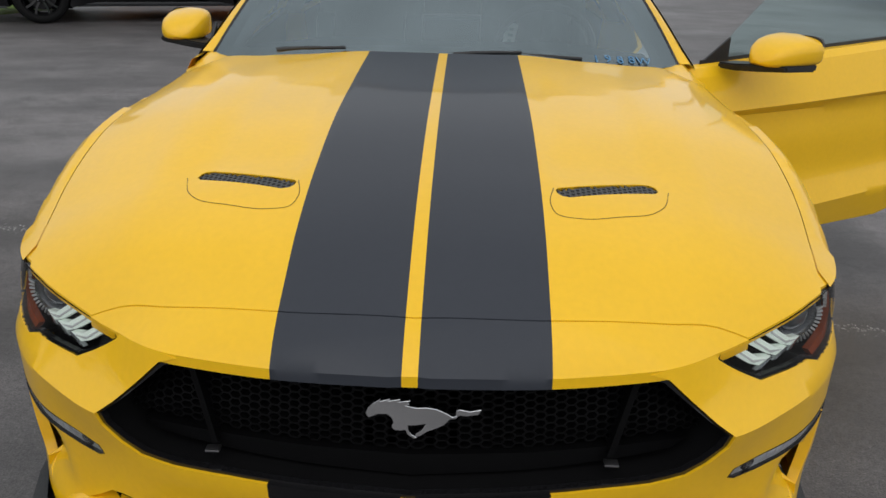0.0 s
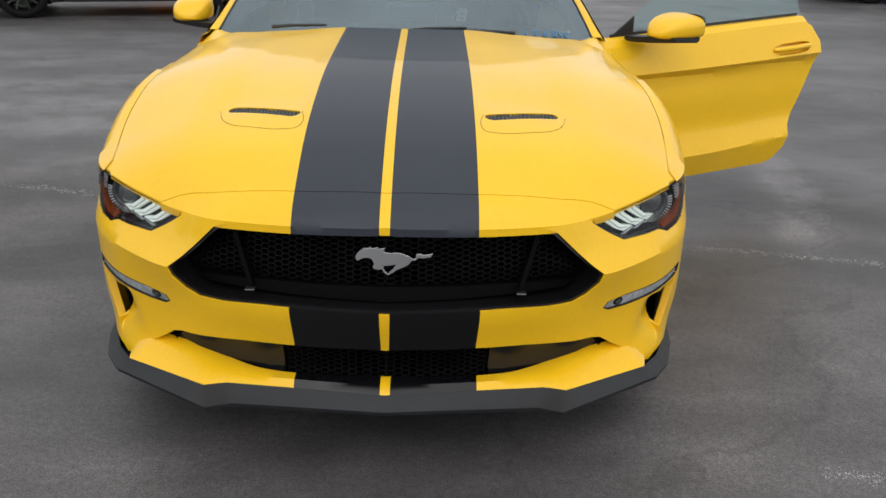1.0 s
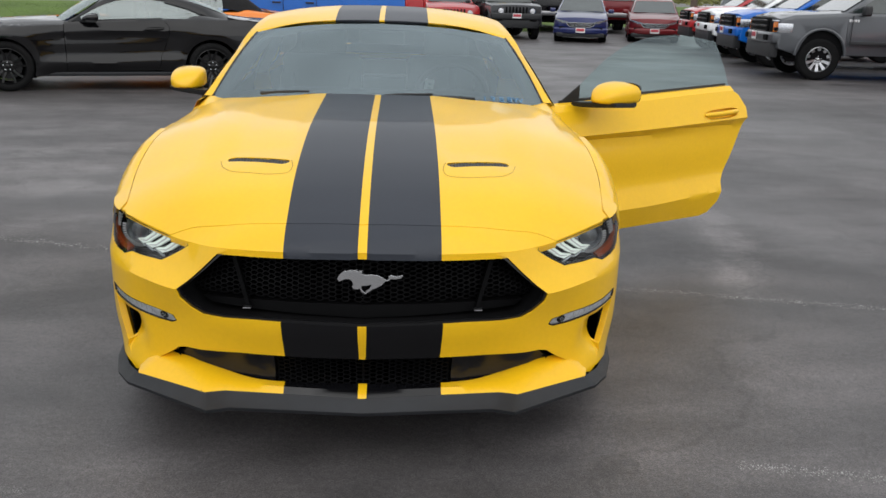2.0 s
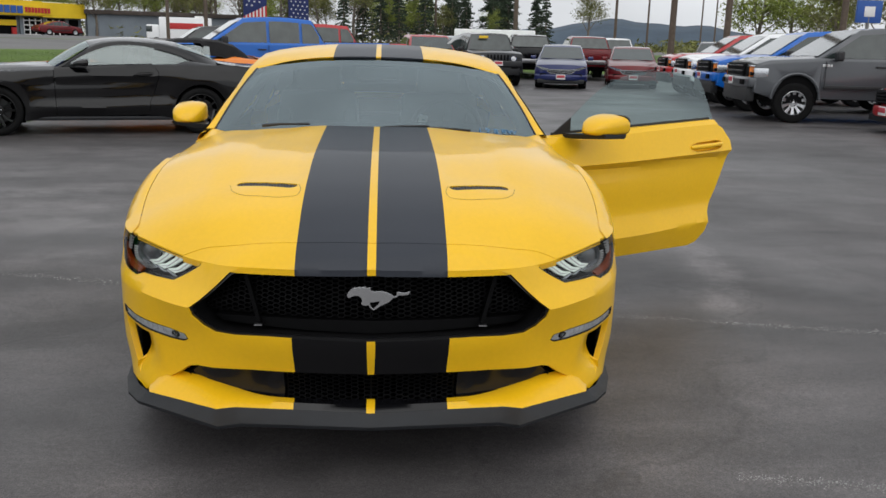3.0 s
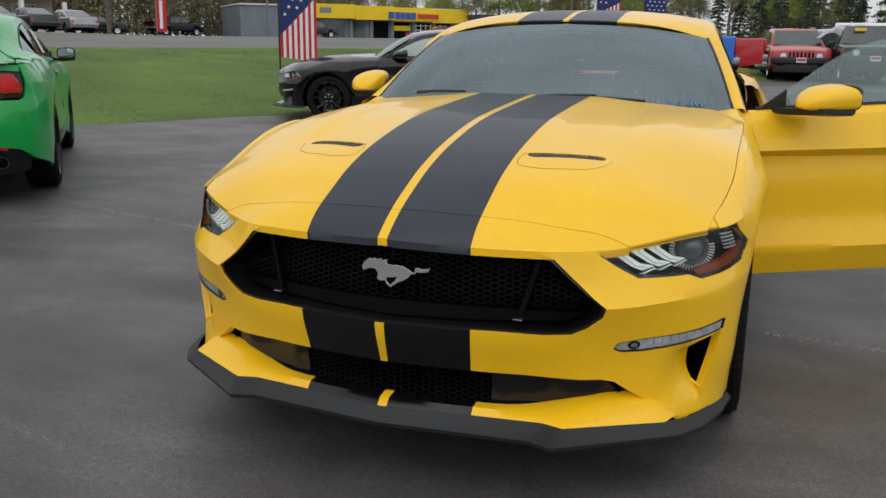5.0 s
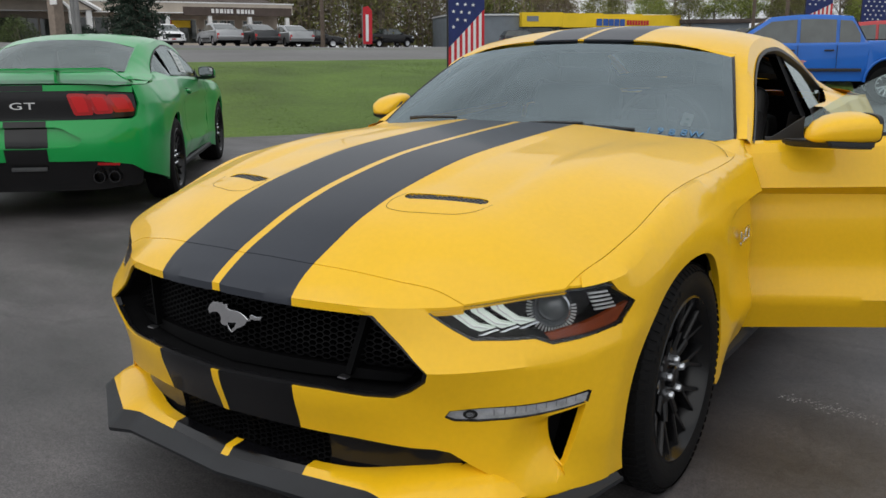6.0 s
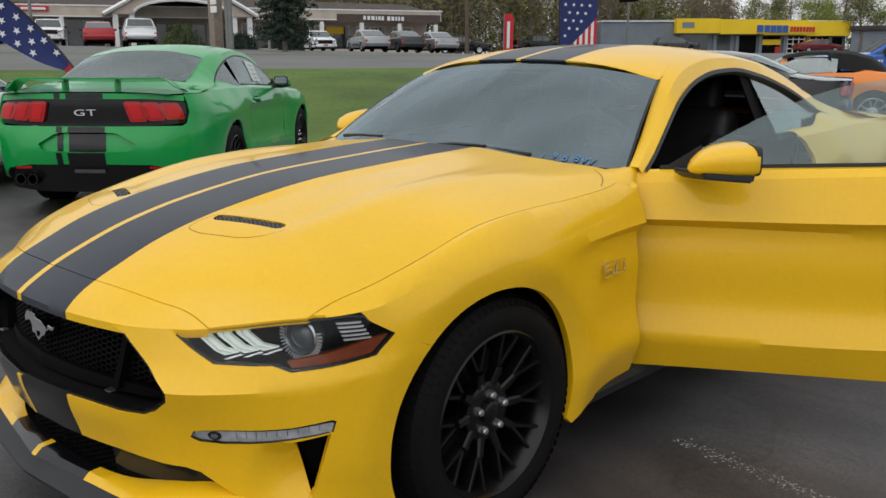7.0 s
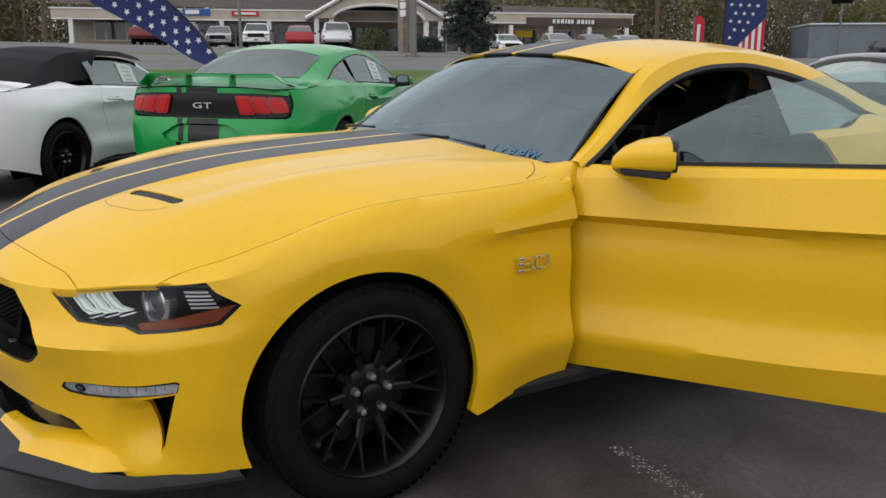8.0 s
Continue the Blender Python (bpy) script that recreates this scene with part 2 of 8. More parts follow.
def panel(loop, surf, res=0.03, holes=(), lines=(), pick=None, flange=0.012, w=0.0, both=False, flip=False, edge=None):
    """A sheet cut out of a surface surf(points, w): the polygon loop less the holes, with creases along the lines. pick: the material
    number by place; flange: how far the edges turn in; both: joined with its mirror image in x = 0; flip: the mirror image alone."""
    step = edge or res
    loop = np.asarray(loop, float)
    rings = [resample(np.vstack([loop, loop[:1]]), step)[:-1]] + [resample(np.vstack([np.asarray(h, float), np.asarray(h, float)[:1]]), step)[:-1] for h in holes]
    pts, edges = [], []
    n = 0
    for r in rings:
        pts.append(r)
        edges += [(n + i, n + (i + 1) % len(r)) for i in range(len(r))]
        n += len(r)
    for l in lines:
        l = resample(l, step)
        pts.append(l)
        edges += [(n + i, n + i + 1) for i in range(len(l) - 1)]
        n += len(l)
    lo, hi = rings[0].min(0), rings[0].max(0)
    gx, gy = np.meshgrid(np.arange(lo[0] + res / 2, hi[0], res), np.arange(lo[1] + res / 2, hi[1], res))
    g = np.stack([gx.ravel(), gy.ravel()], 1)
    if len(g):
        g = g[inside(rings[0], g)]
        for r in rings[1:]:
            g = g[~inside(r, g)]
        g = g[~near(g, np.vstack(pts), step * 0.55)] if len(g) else g
    allp = np.vstack(pts + [g])
    vs, es, fs = geo.delaunay_2d_cdt([Vector(p) for p in allp], edges, [], 0, 1e-6)[:3]
    v2 = np.array([tuple(v) for v in vs])
    tri = np.array([f for f in fs if len(f) == 3])
    cen = v2[tri].mean(1)
    ok = inside(rings[0], cen)
    for r in rings[1:]:
        ok &= ~inside(r, cen)
    tri, cen = tri[ok], cen[ok]
    idx = pick(cen) if pick else np.zeros(len(tri), int)
    v3 = surf(v2, w)
    v4 = surf(v2, w + flange) if flange else None
    bm = bmesh.new()
    for sgn in ((1, -1) if both else ((-1,) if flip else (1,))):
        k = np.array((sgn, 1, 1))
        bv = {}
        for i in np.unique(tri):
            bv[i] = bm.verts.new(v3[i] * k)
        count = {}
        for t, mi in zip(tri, idx):
            a, b, c = (int(x) for x in t)
            f = bm.faces.new((bv[a], bv[b], bv[c]))
            f.material_index = int(mi)
            for e in ((a, b), (b, c), (c, a)):
                key = (min(e), max(e))
                count[key] = None if key in count else (e, int(mi))
        if flange:
            inn = {}
            for val in count.values():
                if val is None:
                    continue
                (a, b), mi = val
                if abs(v3[a][0]) < 2e-4 and abs(v3[b][0]) < 2e-4:
                    continue
                for i in (a, b):
                    if i not in inn:
                        inn[i] = bm.verts.new(v4[i] * k)
                f = bm.faces.new((bv[b], bv[a], inn[a], inn[b]))
                f.material_index = mi
    if both:
        bmesh.ops.remove_doubles(bm, verts=[v for v in bm.verts if abs(v.co.x) < 3e-4], dist=4e-4)
    return bm


def join(a, *others):
    """Adds the meshes others to a."""
    for o in others:
        me = bpy.data.meshes.new("joint")
        o.to_mesh(me)
        o.free()
        a.from_mesh(me)
        bpy.data.meshes.remove(me)
    return a


def weld(bm, d=4e-4):
    bmesh.ops.remove_doubles(bm, verts=bm.verts[:], dist=d)
    return bm


def skin(bm, rails, close=False):
    """Faces between neighbouring rails, which have equally many points."""
    rows = [[bm.verts.new(p) for p in r] for r in rails]
    for a, b in zip(rows[:-1], rows[1:]):
        for i in range(len(a) - 1):
            bm.faces.new((a[i], a[i + 1], b[i + 1], b[i]))
        if close:
            bm.faces.new((a[-1], a[0], b[0], b[-1]))
    return bm


def skinned(*rails):
    return skin(bmesh.new(), rails)


def mirrored(bm, add=True):
    """With its mirror image in x = 0, or (add false) the mirror image alone."""
    if add:
        geom = bmesh.ops.duplicate(bm, geom=bm.verts[:] + bm.edges[:] + bm.faces[:])["geom"]
        vs = [v for v in geom if isinstance(v, bmesh.types.BMVert)]
        fs = [f for f in geom if isinstance(f, bmesh.types.BMFace)]
    else:
        vs, fs = bm.verts[:], bm.faces[:]
    for v in vs:
        v.co.x = -v.co.x
    bmesh.ops.reverse_faces(bm, faces=fs)
    return bm


def prism(poly, h, m=None, bevel=0.0):
    """A plate from a polygon in x, y, h thick, laid by m."""
    bm = bmesh.new()
    vs = [bm.verts.new((x, y, 0)) for x, y in poly]
    f = bm.faces.new(vs)
    r = bmesh.ops.extrude_face_region(bm, geom=[f])
    bmesh.ops.translate(bm, vec=(0, 0, h), verts=[v for v in r["geom"] if isinstance(v, bmesh.types.BMVert)])
    if bevel:
        bmesh.ops.bevel(bm, geom=[e for e in bm.edges if e.calc_face_angle(0) > 0.5], offset=bevel, segments=2, affect="EDGES")
    if m is not None:
        bmesh.ops.transform(bm, matrix=m, verts=bm.verts[:])
    return bm


def thick(bm, t):
    """Gives a sheet a thickness t against its normals."""
    bmesh.ops.recalc_face_normals(bm, faces=bm.faces[:])
    bmesh.ops.solidify(bm, geom=bm.faces[:], thickness=t)
    return bm

# ---------------------------------------------------------------- the coupe's body surface
# Car axes: x across, y to the rear from the front axle, z up from the ground.
PLAN = [(0, -0.962), (0.236, -0.938), (0.42, -0.893), (0.575, -0.840), (0.68, -0.765), (0.778, -0.677), (0.855, -0.560), (0.899, -0.42), (0.928, -0.30),
        (0.950, -0.12), (0.957, 0.05), (0.944, 0.25), (0.923, 0.42), (0.911, 0.60), (0.909, 0.80), (0.915, 1.3), (0.922, 1.9), (0.94, 2.4), (0.955, 2.72),
        (0.945, 3.1), (0.91, 3.4), (0.83, 3.60), (0.66, 3.71), (0.40, 3.775), (0, 3.80)]
_fine = spline(PLAN, 900)
_len = np.concatenate([[0], np.cumsum(np.linalg.norm(np.diff(_fine, axis=0), axis=1))])
_ox, _oy = hermite(_len[::6], _fine[::6, 0], False), hermite(_len[::6], _fine[::6, 1], False)
UMAX = _len[-1]
_half = int(np.argmax(_fine[:, 1] > -0.30))
_rear = int(np.argmax(_fine[:, 1] > 3.45))


def ux(x):
    """The way along the plan outline to the place across x, on the nose."""
    return float(np.interp(x, _fine[:_half, 0], _len[:_half]))


def uy(y):
    """The same to the place along y, on the flank."""
    return float(np.interp(y, _fine[:, 1], _len))


def ur(x):
    """The same to the place across x, on the tail."""
    return float(np.interp(-x, -_fine[_rear:, 0], _len[_rear:]))


STATION = [0, ux(0.42), ux(0.60), ux(0.79), uy(-0.44), uy(-0.30), uy(0.0), uy(0.30), uy(0.62), uy(1.4), uy(2.1), uy(2.45), uy(2.72), uy(3.1), ur(0.80), ur(0.45), UMAX]
# Each rail runs round the car at one height: heights, then how far it lies within the plan outline.
RAIL_Z = [
    [.20, .20, .20, .19, .19, .19, .19, .19, .19, .19, .19, .20, .20, .22, .25, .25, .25],
    [.27, .27, .285, .275, .27, .27, .27, .25, .27, .26, .26, .27, .27, .30, .33, .33, .33],
    [.36, .36, .36, .36, .36, .38, .37, .33, .375, .385, .42, .42, .42, .42, .44, .44, .44],
    [.487, .487, .45, .45, .46, .50, .52, .52, .52, .52, .54, .55, .55, .55, .55, .55, .55],
    [.56, .555, .553, .566, .583, .60, .64, .64, .64, .65, .67, .68, .68, .68, .66, .66, .66],
    [.62, .61, .61, .615, .625, .65, .715, .738, .752, .772, .79, .79, .79, .79, .75, .75, .75],
    [.665, .655, .655, .662, .668, .70, .772, .772, .785, .802, .83, .85, .86, .87, .87, .87, .87],
    [.706, .695, .690, .720, .737, .775, .853, .877, .896, .945, .978, .985, .990, .985, .975, .985, .985],
]
RAIL_D = [
    [.030, .030, .030, .010, .020, .010, .020, .015, .062, .090, .090, .040, .020, .030, .05, .08, .08],
    [.055, .050, .050, .026, .008, .002, .012, .012, .036, .056, .056, .024, .015, .020, .03, .05, .05],
    [.034, .035, .046, .022, -.004, -.006, .006, .005, .003, .004, .006, .010, .010, .010, .01, .02, .02],
    [.000, .005, .032, .012, -.006, -.007, .002, .010, .026, .040, .042, .022, .005, .010, .00, .00, .00],
    [.004, .003, .000, .000, -.006, -.005, .000, .012, .022, .033, .036, .018, .000, .010, .00, .02, .02],
    [.012, .012, .040, .026, .005, .002, .002, .011, .034, .042, .034, .012, .005, .015, .02, .05, .05],
    [.018, .020, .058, .040, .007, .008, .012, .008, .000, .000, .004, .012, .030, .035, .03, .05, .05],
    [.024, .028, .070, .053, .018, .030, .048, .050, .040, .050, .062, .080, .110, .110, .06, .055, .055],
]
_rz = [hermite(STATION, r) for r in RAIL_Z]
_rd = [hermite(STATION, r) for r in RAIL_D]


def smooth01(x, a, b):
    t = np.clip((x - a) / (b - a), 0, 1)
    return t * t * (3 - 2 * t)


FIN_LINE = ((0.20, 0.24, 0.28, 0.30, 0.445), (0.895, 0.918, 0.937, 0.944, 0.986))


def carve(u, z):
    """Local relief of the skin: the scooped cheek under the fog lamp, and the lips of the wheel arches."""
    uf = np.interp(z, *FIN_LINE)
    depth = 0.062 * smooth01(z, 0.245, 0.36) * (1 - smooth01(z, 0.405, 0.425))
    c = np.where(u < uf, depth * np.clip((u - (uf - 0.17)) / 0.17, 0, 1), 0)
    y = _oy(u)
    for cy, cz, r in ((-0.028, 0.335, 0.379), (2.72, 0.335, 0.385)):
        far = np.hypot(y - cy, z - cz) - r
        c = c + 0.017 * np.clip(1 - far / 0.075, 0, 1.1) * (np.abs(y - cy) < 0.6)
    return c


def flank(p, w=0.0):
    """The skin of nose, flanks and tail: p is rows of (way round the plan, height), w how deep below the skin."""
    p = np.asarray(p, float)
    u, z = p[:, 0], p[:, 1]
    Z = np.stack([f(u) for f in _rz], 1)
    D = np.stack([f(u) for f in _rd], 1)
    h = np.diff(Z, axis=1)
    d = np.diff(D, axis=1) / h
    m = np.empty_like(D)
    m[:, 0], m[:, -1] = d[:, 0], d[:, -1]
    for i in range(1, Z.shape[1] - 1):
        a, b = d[:, i - 1], d[:, i]
        s = (a * b) > 0
        den = (2 * h[:, i] + h[:, i - 1]) / np.where(s, a, 1) + (h[:, i] + 2 * h[:, i - 1]) / np.where(s, b, 1)
        m[:, i] = np.where(s, 3 * (h[:, i] + h[:, i - 1]) / np.where(s, den, 1), 0)
    # sharp creases on the flank, fading out ahead of the wheel
    sharp = smooth01(u, uy(0.28), uy(0.68)) * (1 - smooth01(u, uy(2.2), uy(2.5)))
    mr, ml = m.copy(), m.copy()
    under_lamp = smooth01(u, ux(0.50), ux(0.60)) * (1 - smooth01(u, uy(-0.46), uy(-0.36)))
    for i, s in ((2, sharp), (6, sharp), (4, under_lamp)):
        ml[:, i] = m[:, i] + s * (d[:, i - 1] - m[:, i])
        mr[:, i] = m[:, i] + s * (d[:, i] - m[:, i])
    k = np.clip((z[:, None] > Z).sum(1) - 1, 0, Z.shape[1] - 2)
    r = np.arange(len(u))
    t = np.clip((z - Z[r, k]) / h[r, k], -0.3, 1.2)
    off = ((2 * t**3 - 3 * t**2 + 1) * D[r, k] + (t**3 - 2 * t**2 + t) * h[r, k] * mr[r, k] + (-2 * t**3 + 3 * t**2) * D[r, k + 1] + (t**3 - t**2) * h[r, k] * ml[r, k + 1])
    lin = np.where(t < 0, D[r, k] + t * h[r, k] * m[r, k], D[r, k + 1] + (t - 1) * h[r, k] * m[r, k + 1])
    off = np.where((t < 0) | (t > 1), lin, off) + w + carve(u, z)
    e = 1e-3
    tx, ty = _ox(u + e) - _ox(u - e), _oy(u + e) - _oy(u - e)
    tx, ty = np.where(u < 2e-3, 1, tx), np.where(u < 2e-3, 0, ty)
    tx, ty = np.where(u > UMAX - 2e-3, -1, tx), np.where(u > UMAX - 2e-3, 0, ty)
    l = np.hypot(tx, ty)
    nx, ny = ty / l, -tx / l
    x = _ox(u) - nx * off
    x = np.where((u < 1e-6) | (u > UMAX - 1e-6), 0, x)
    return np.stack([x, _oy(u) - ny * off, z], 1)


def top_z(u):
    return _rz[-1](u)


_tu = np.linspace(0, UMAX, 900)
_top = flank(np.stack([_tu, top_z(_tu)], 1))
_mono = int(np.argmax(_top[:, 1] > 1.4))
_topx, _topz = (lambda y: np.interp(y, _top[:_mono, 1], _top[:_mono, 0])), (lambda y: np.interp(y, _top[:_mono, 1], _top[:_mono, 2]))
_hc = hermite([-0.96, -0.938, -0.836, -0.77, -0.63, -0.44, -0.10, 0.2, 0.47, 0.70, 0.95], [.690, .709, .773, .803, .857, .906, .958, .978, .992, 1.0, 1.0])
_hp = hermite([-0.95, -0.8, -0.5, -0.3, 0.0, 0.4, 0.8], [2.6, 2.8, 3.1, 3.3, 3.9, 4.1, 3.9])


_gap = ((-0.515, -0.40, -0.26, -0.05, 0.2, 0.45, 0.64), (0.806, 0.824, 0.840, 0.843, 0.843, 0.842, 0.832))


def bonnet(p, w=0.0):
    """The skin of bonnet and wing tops: p is rows of (x, y)."""
    p = np.asarray(p, float)
    x, y = np.abs(p[:, 0]), p[:, 1]
    xb, zb, zc = np.maximum(_topx(y), 0.02), _topz(y), _hc(y)
    f = np.clip(x / xb, 0, 1.02)
    z = zc - (zc - zb) * f**_hp(y)
    chan = smooth01(x, 0.238, 0.262) * (1 - smooth01(x, 0.49, 0.52)) * smooth01(y, -0.52, -0.32) * (1 - smooth01(y, 0.2, 0.55))
    ridge = np.exp(-((x - (0.60 + 0.05 * y)) / 0.035)**2) * smooth01(y, -0.7, -0.3) * (1 - smooth01(y, 0.35, 0.6))
    sag = smooth01(x, 0.22, 0.46) * (1 - smooth01(x, 0.58, 0.74)) * smooth01(y, 0.15, 0.62)
    gap = np.interp(y, *_gap)
    crest = 0.011 * np.exp(-((x - gap - 0.024) / 0.021)**2) * smooth01(x, gap, gap + 0.010) * smooth01(y, -0.52, -0.05) * (1 - smooth01(y, 0.10, 0.58)) * (1 - smooth01((x - gap) / np.maximum(xb - gap, 0.01), 0.5, 0.95))
    z = z - 0.011 * chan + 0.005 * ridge - 0.014 * sag + crest - w
    return np.stack([p[:, 0], y, z], 1)


def edge_top(u0, u1, n=40):
    """The upper edge of the flank between two ways, as rows for flank()."""
    u = np.linspace(u0, u1, n)
    return np.stack([u, top_z(u)], 1)


def as_xy(rows):
    """The same edge as rows for bonnet()."""
    return flank(rows)[:, :2]


ARCH = (-0.028, 0.335, 0.379)
ARCH_R = (2.72, 0.335, 0.385)


def arch_arc(c, a0, a1, n=28):
    """An arc of a wheel arch as rows for flank(), by degrees from the rear, over the top."""
    return [(uy(c[0] + c[2] * math.cos(radians(a))), c[1] + c[2] * math.sin(radians(a))) for a in np.linspace(a0, a1, n)]


GRILLE_EDGE = [(0.415, 0.689), (0.45, 0.675), (0.495, 0.630), (0.548, 0.580), (0.580, 0.552), (0.575, 0.526), (0.54, 0.497), (0.50, 0.479), (0.43, 0.478), (0.325, 0.484), (0.24, 0.485), (0, 0.483)]
LAMP_LOW = [(0.594, 0.677), (0.650, 0.646), (0.706, 0.617), (0.78, 0.617), (0.860, 0.618), (0.903, 0.603), (1.00, 0.610), (1.115, 0.622), (1.169, 0.671)]
LAMP_TOP = [(u, float(top_z(u)) - 0.002) for u in np.linspace(0.602, uy(-0.50), 9)] + [(uy(-0.455), 0.722)]
_st = as_xy(edge_top(ux(0.56), ux(0.70), 30))
_lamp_end = (0.612, float(np.interp(0.612, _st[:, 0], _st[:, 1])) + 0.002)
SHUT_FRONT = [(0, -0.843), (0.236, -0.828), (0.36, -0.800), (0.45, -0.772), (0.54, -0.741), _lamp_end]
SHUT_SIDE = [(0.806, -0.515), (0.824, -0.40), (0.840, -0.26), (0.843, -0.05), (0.843, 0.2), (0.842, 0.45), (0.832, 0.64), (0.800, 0.762)]
COWL = [(0.800, 0.762), (0.70, 0.722), (0.5, 0.665), (0.236, 0.625), (0, 0.615)]
BAND, STRIPE_X, STRIPE_LOW = 0.0135, 0.236, 0.246


def off_line(pts, d):
    """A line moved sideways by d (to its left)."""
    p = np.asarray(pts, float)
    t = np.gradient(p, axis=0)
    t /= np.linalg.norm(t, axis=1)[:, None]
    return p + d * np.stack([-t[:, 1], t[:, 0]], 1)


def stripe_pick(c):
    x = np.abs(c[:, 0])
    return ((x > BAND) & (x < STRIPE_X)).astype(int)


def stripe_lines(y0, y1):
    return [np.array([(x, y0), (x, y1)]) for x in (BAND, STRIPE_X)]


def letters(text, size, depth):
    """Raised letters in the built-in font, in x, y, as a bmesh."""
    cu = bpy.data.curves.new("lettering", "FONT")
    cu.body, cu.size, cu.extrude, cu.align_x, cu.align_y = text, size, depth, "CENTER", "CENTER"
    cu.resolution_u = 3
    ob = bpy.data.objects.new("lettering", cu)
    me = bpy.data.meshes.new_from_object(ob)
    bm = bmesh.new()
    bm.from_mesh(me)
    bpy.data.objects.remove(ob)
    bpy.data.curves.remove(cu)
    bpy.data.meshes.remove(me)
    return bm


# ---------------------------------------------------------------- wheels
def wheel(parent, x, y, side, r=0.337, width=0.255, rim=0.244, style="mesh", tyre=None, steel=None, z=None, marks=False):
    """A wheel at the axle end, its face turned outward (side 1: +x)."""
    z = r if z is None else z
    m = Matrix.Translation((x, y, z)) @ (Matrix.Identity(4) if side > 0 else pose(0, 0, 0, 0, 0, 180))
    ob = new("wheel")
    ob.empty_display_size = 0.1
    ob.parent, ob.matrix_basis = parent, m
    h = width / 2
    steel = steel or RIMBLACK
    bm = lathe(bmesh.new(), [(-h * .8, rim - .005), (-h * .97, rim + .012), (-h, r - .05), (-h * .93, r - .018), (-h * .80, r - .003), (-h * .46, r), (-h * .45, r - .008), (-h * .37, r - .008), (-h * .36, r), (-h * .06, r), (-h * .05, r - .008), (h * .05, r - .008), (h * .06, r), (h * .36, r), (h * .37, r - .008), (h * .45, r - .008), (h * .46, r), (h * .80, r - .003),
                             (h * .93, r - .018), (h, r - .045), (h * 1.005, r - .060), (h * .985, rim + .022), (h * .97, rim + .010), (h * .90, rim - .004)], 64)
    part("tyre", bm, tyre or RUBBER, ob)
    if marks:
        bm = bmesh.new()
        for q in range(76):
            a = 2 * math.pi * q / 76
            c, sn = math.cos(a), math.sin(a)
            for xo, wd, ro in ((h * .90, h * .14, r - .010), (h * .66, h * .34, r - .0005)):
                rows_ = []
                for xk, rk in ((xo - wd / 2, ro), (xo + wd / 2, ro - (.012 if xo > h * .8 else .001))):
                    rows_.append([(xk, (rk + dr) * math.cos(a + da), (rk + dr) * math.sin(a + da)) for da, dr in ((-.028, 0), (-.024, .005), (.024, .005), (.028, 0))])
                skin(bm, rows_)
        part("tread", bm, MARKRUBBER, ob, "blocks of the tyre tread")
        for q in range(8):
            a = radians(62 - 6.2 * q)
            mm = Matrix.Translation((h * .985, 0, 0)) @ Matrix.Rotation(a, 4, "X")
            part("sidewall_mark", boxed((0, 0, r - .048), (.005, .014, .022), .002, mm), MARKRUBBER, ob, "raised plain block on the sidewall")
    bm = lathe(bmesh.new(), [(h * .92, rim + .004), (h * .96, rim - .004), (h * .88, rim - .012), (h * .45, rim - .03), (-h * .85, rim - .024), (-h * .85, rim + .002)], 64)
    face = h * .74
    hub = 0.072
    if style == "mesh":
        for k in range(10):
            a = 2 * math.pi * (k + .5) / 10
            mm = Matrix.Rotation(a, 4, "X")
            mid = rim * .54
            for p, q, w0, w1 in (((0, hub - .012), (0, mid), .032, .025), ((0, mid - .006), (-.036, rim - .010), .017, .013), ((0, mid - .006), (.036, rim - .010), .017, .013)):
                d = Vector((q[0] - p[0], q[1] - p[1]))
                n = Vector((-d.y, d.x)).normalized()
                x0 = face - .018 + (.004 if p[1] > hub else 0)
                x1 = face - .004 if q[1] == mid else face + .010
                pv = []
                for (py, pz), wd, fx in ((p, w0, x0), (q, w1, x1)):
                    pv.append([mm @ Vector((fx, py + n.x * wd * s * .5, pz + n.y * wd * s * .5)) for s in (-1, -.6, .6, 1)] + [mm @ Vector((fx - .035, py + n.x * wd * s * .5, pz + n.y * wd * s * .5)) for s in (1, -1)])
                for row in pv:
                    for j in (0, 3):
                        row[j].x -= .006
                skin(bm, pv, True)
    else:
        n = {"five": 5, "six": 6, "ten": 10}[style]
        for k in range(n):
            mm = Matrix.Rotation(2 * math.pi * k / n, 4, "X")
            spread = 0.07 if n < 10 else 0.02
            for s in (-1, 1):
                pv = []
                for rad, off, wd, fx in ((hub - .01, .022 * s * (5 / n), .030, face - .02), (rim * .6, spread * .45 * s, .028, face - .006), (rim - .008, spread * s, .034, face + .008)):
                    pv.append([mm @ Vector((fx, off + wd * t * .5, rad)) for t in (-1, 1)] + [mm @ Vector((fx - .035, off + wd * t * .5, rad)) for t in (1, -1)])
                skin(bm, pv, True)
    part("rim", bm, steel, ob, "gloss black multi-spoke alloy rim" if steel is RIMBLACK else "silver alloy rim")
    bm = lathe(bmesh.new(), [(face - .055, .001), (face - .055, hub + .018), (face - .02, hub + .016), (face - .012, hub - .004), (face - .016, .034), (face - .003, .032), (face + .001, .026), (face + .001, .0005)], 40)
    part("hub", bm, steel, ob)
    for k in range(5):
        a = 2 * math.pi * k / 5 + math.pi / 2
        bm = lathe(bmesh.new(), [(0, .0135), (.016, .0125), (.022, .009), (.0235, .0005)], 8)
        nut = part("lug_nut", bm, CHROMESOFT, ob, "steel wheel nut")
        nut.matrix_basis = Matrix.Translation((face - .014, .055 * math.cos(a), .055 * math.sin(a)))
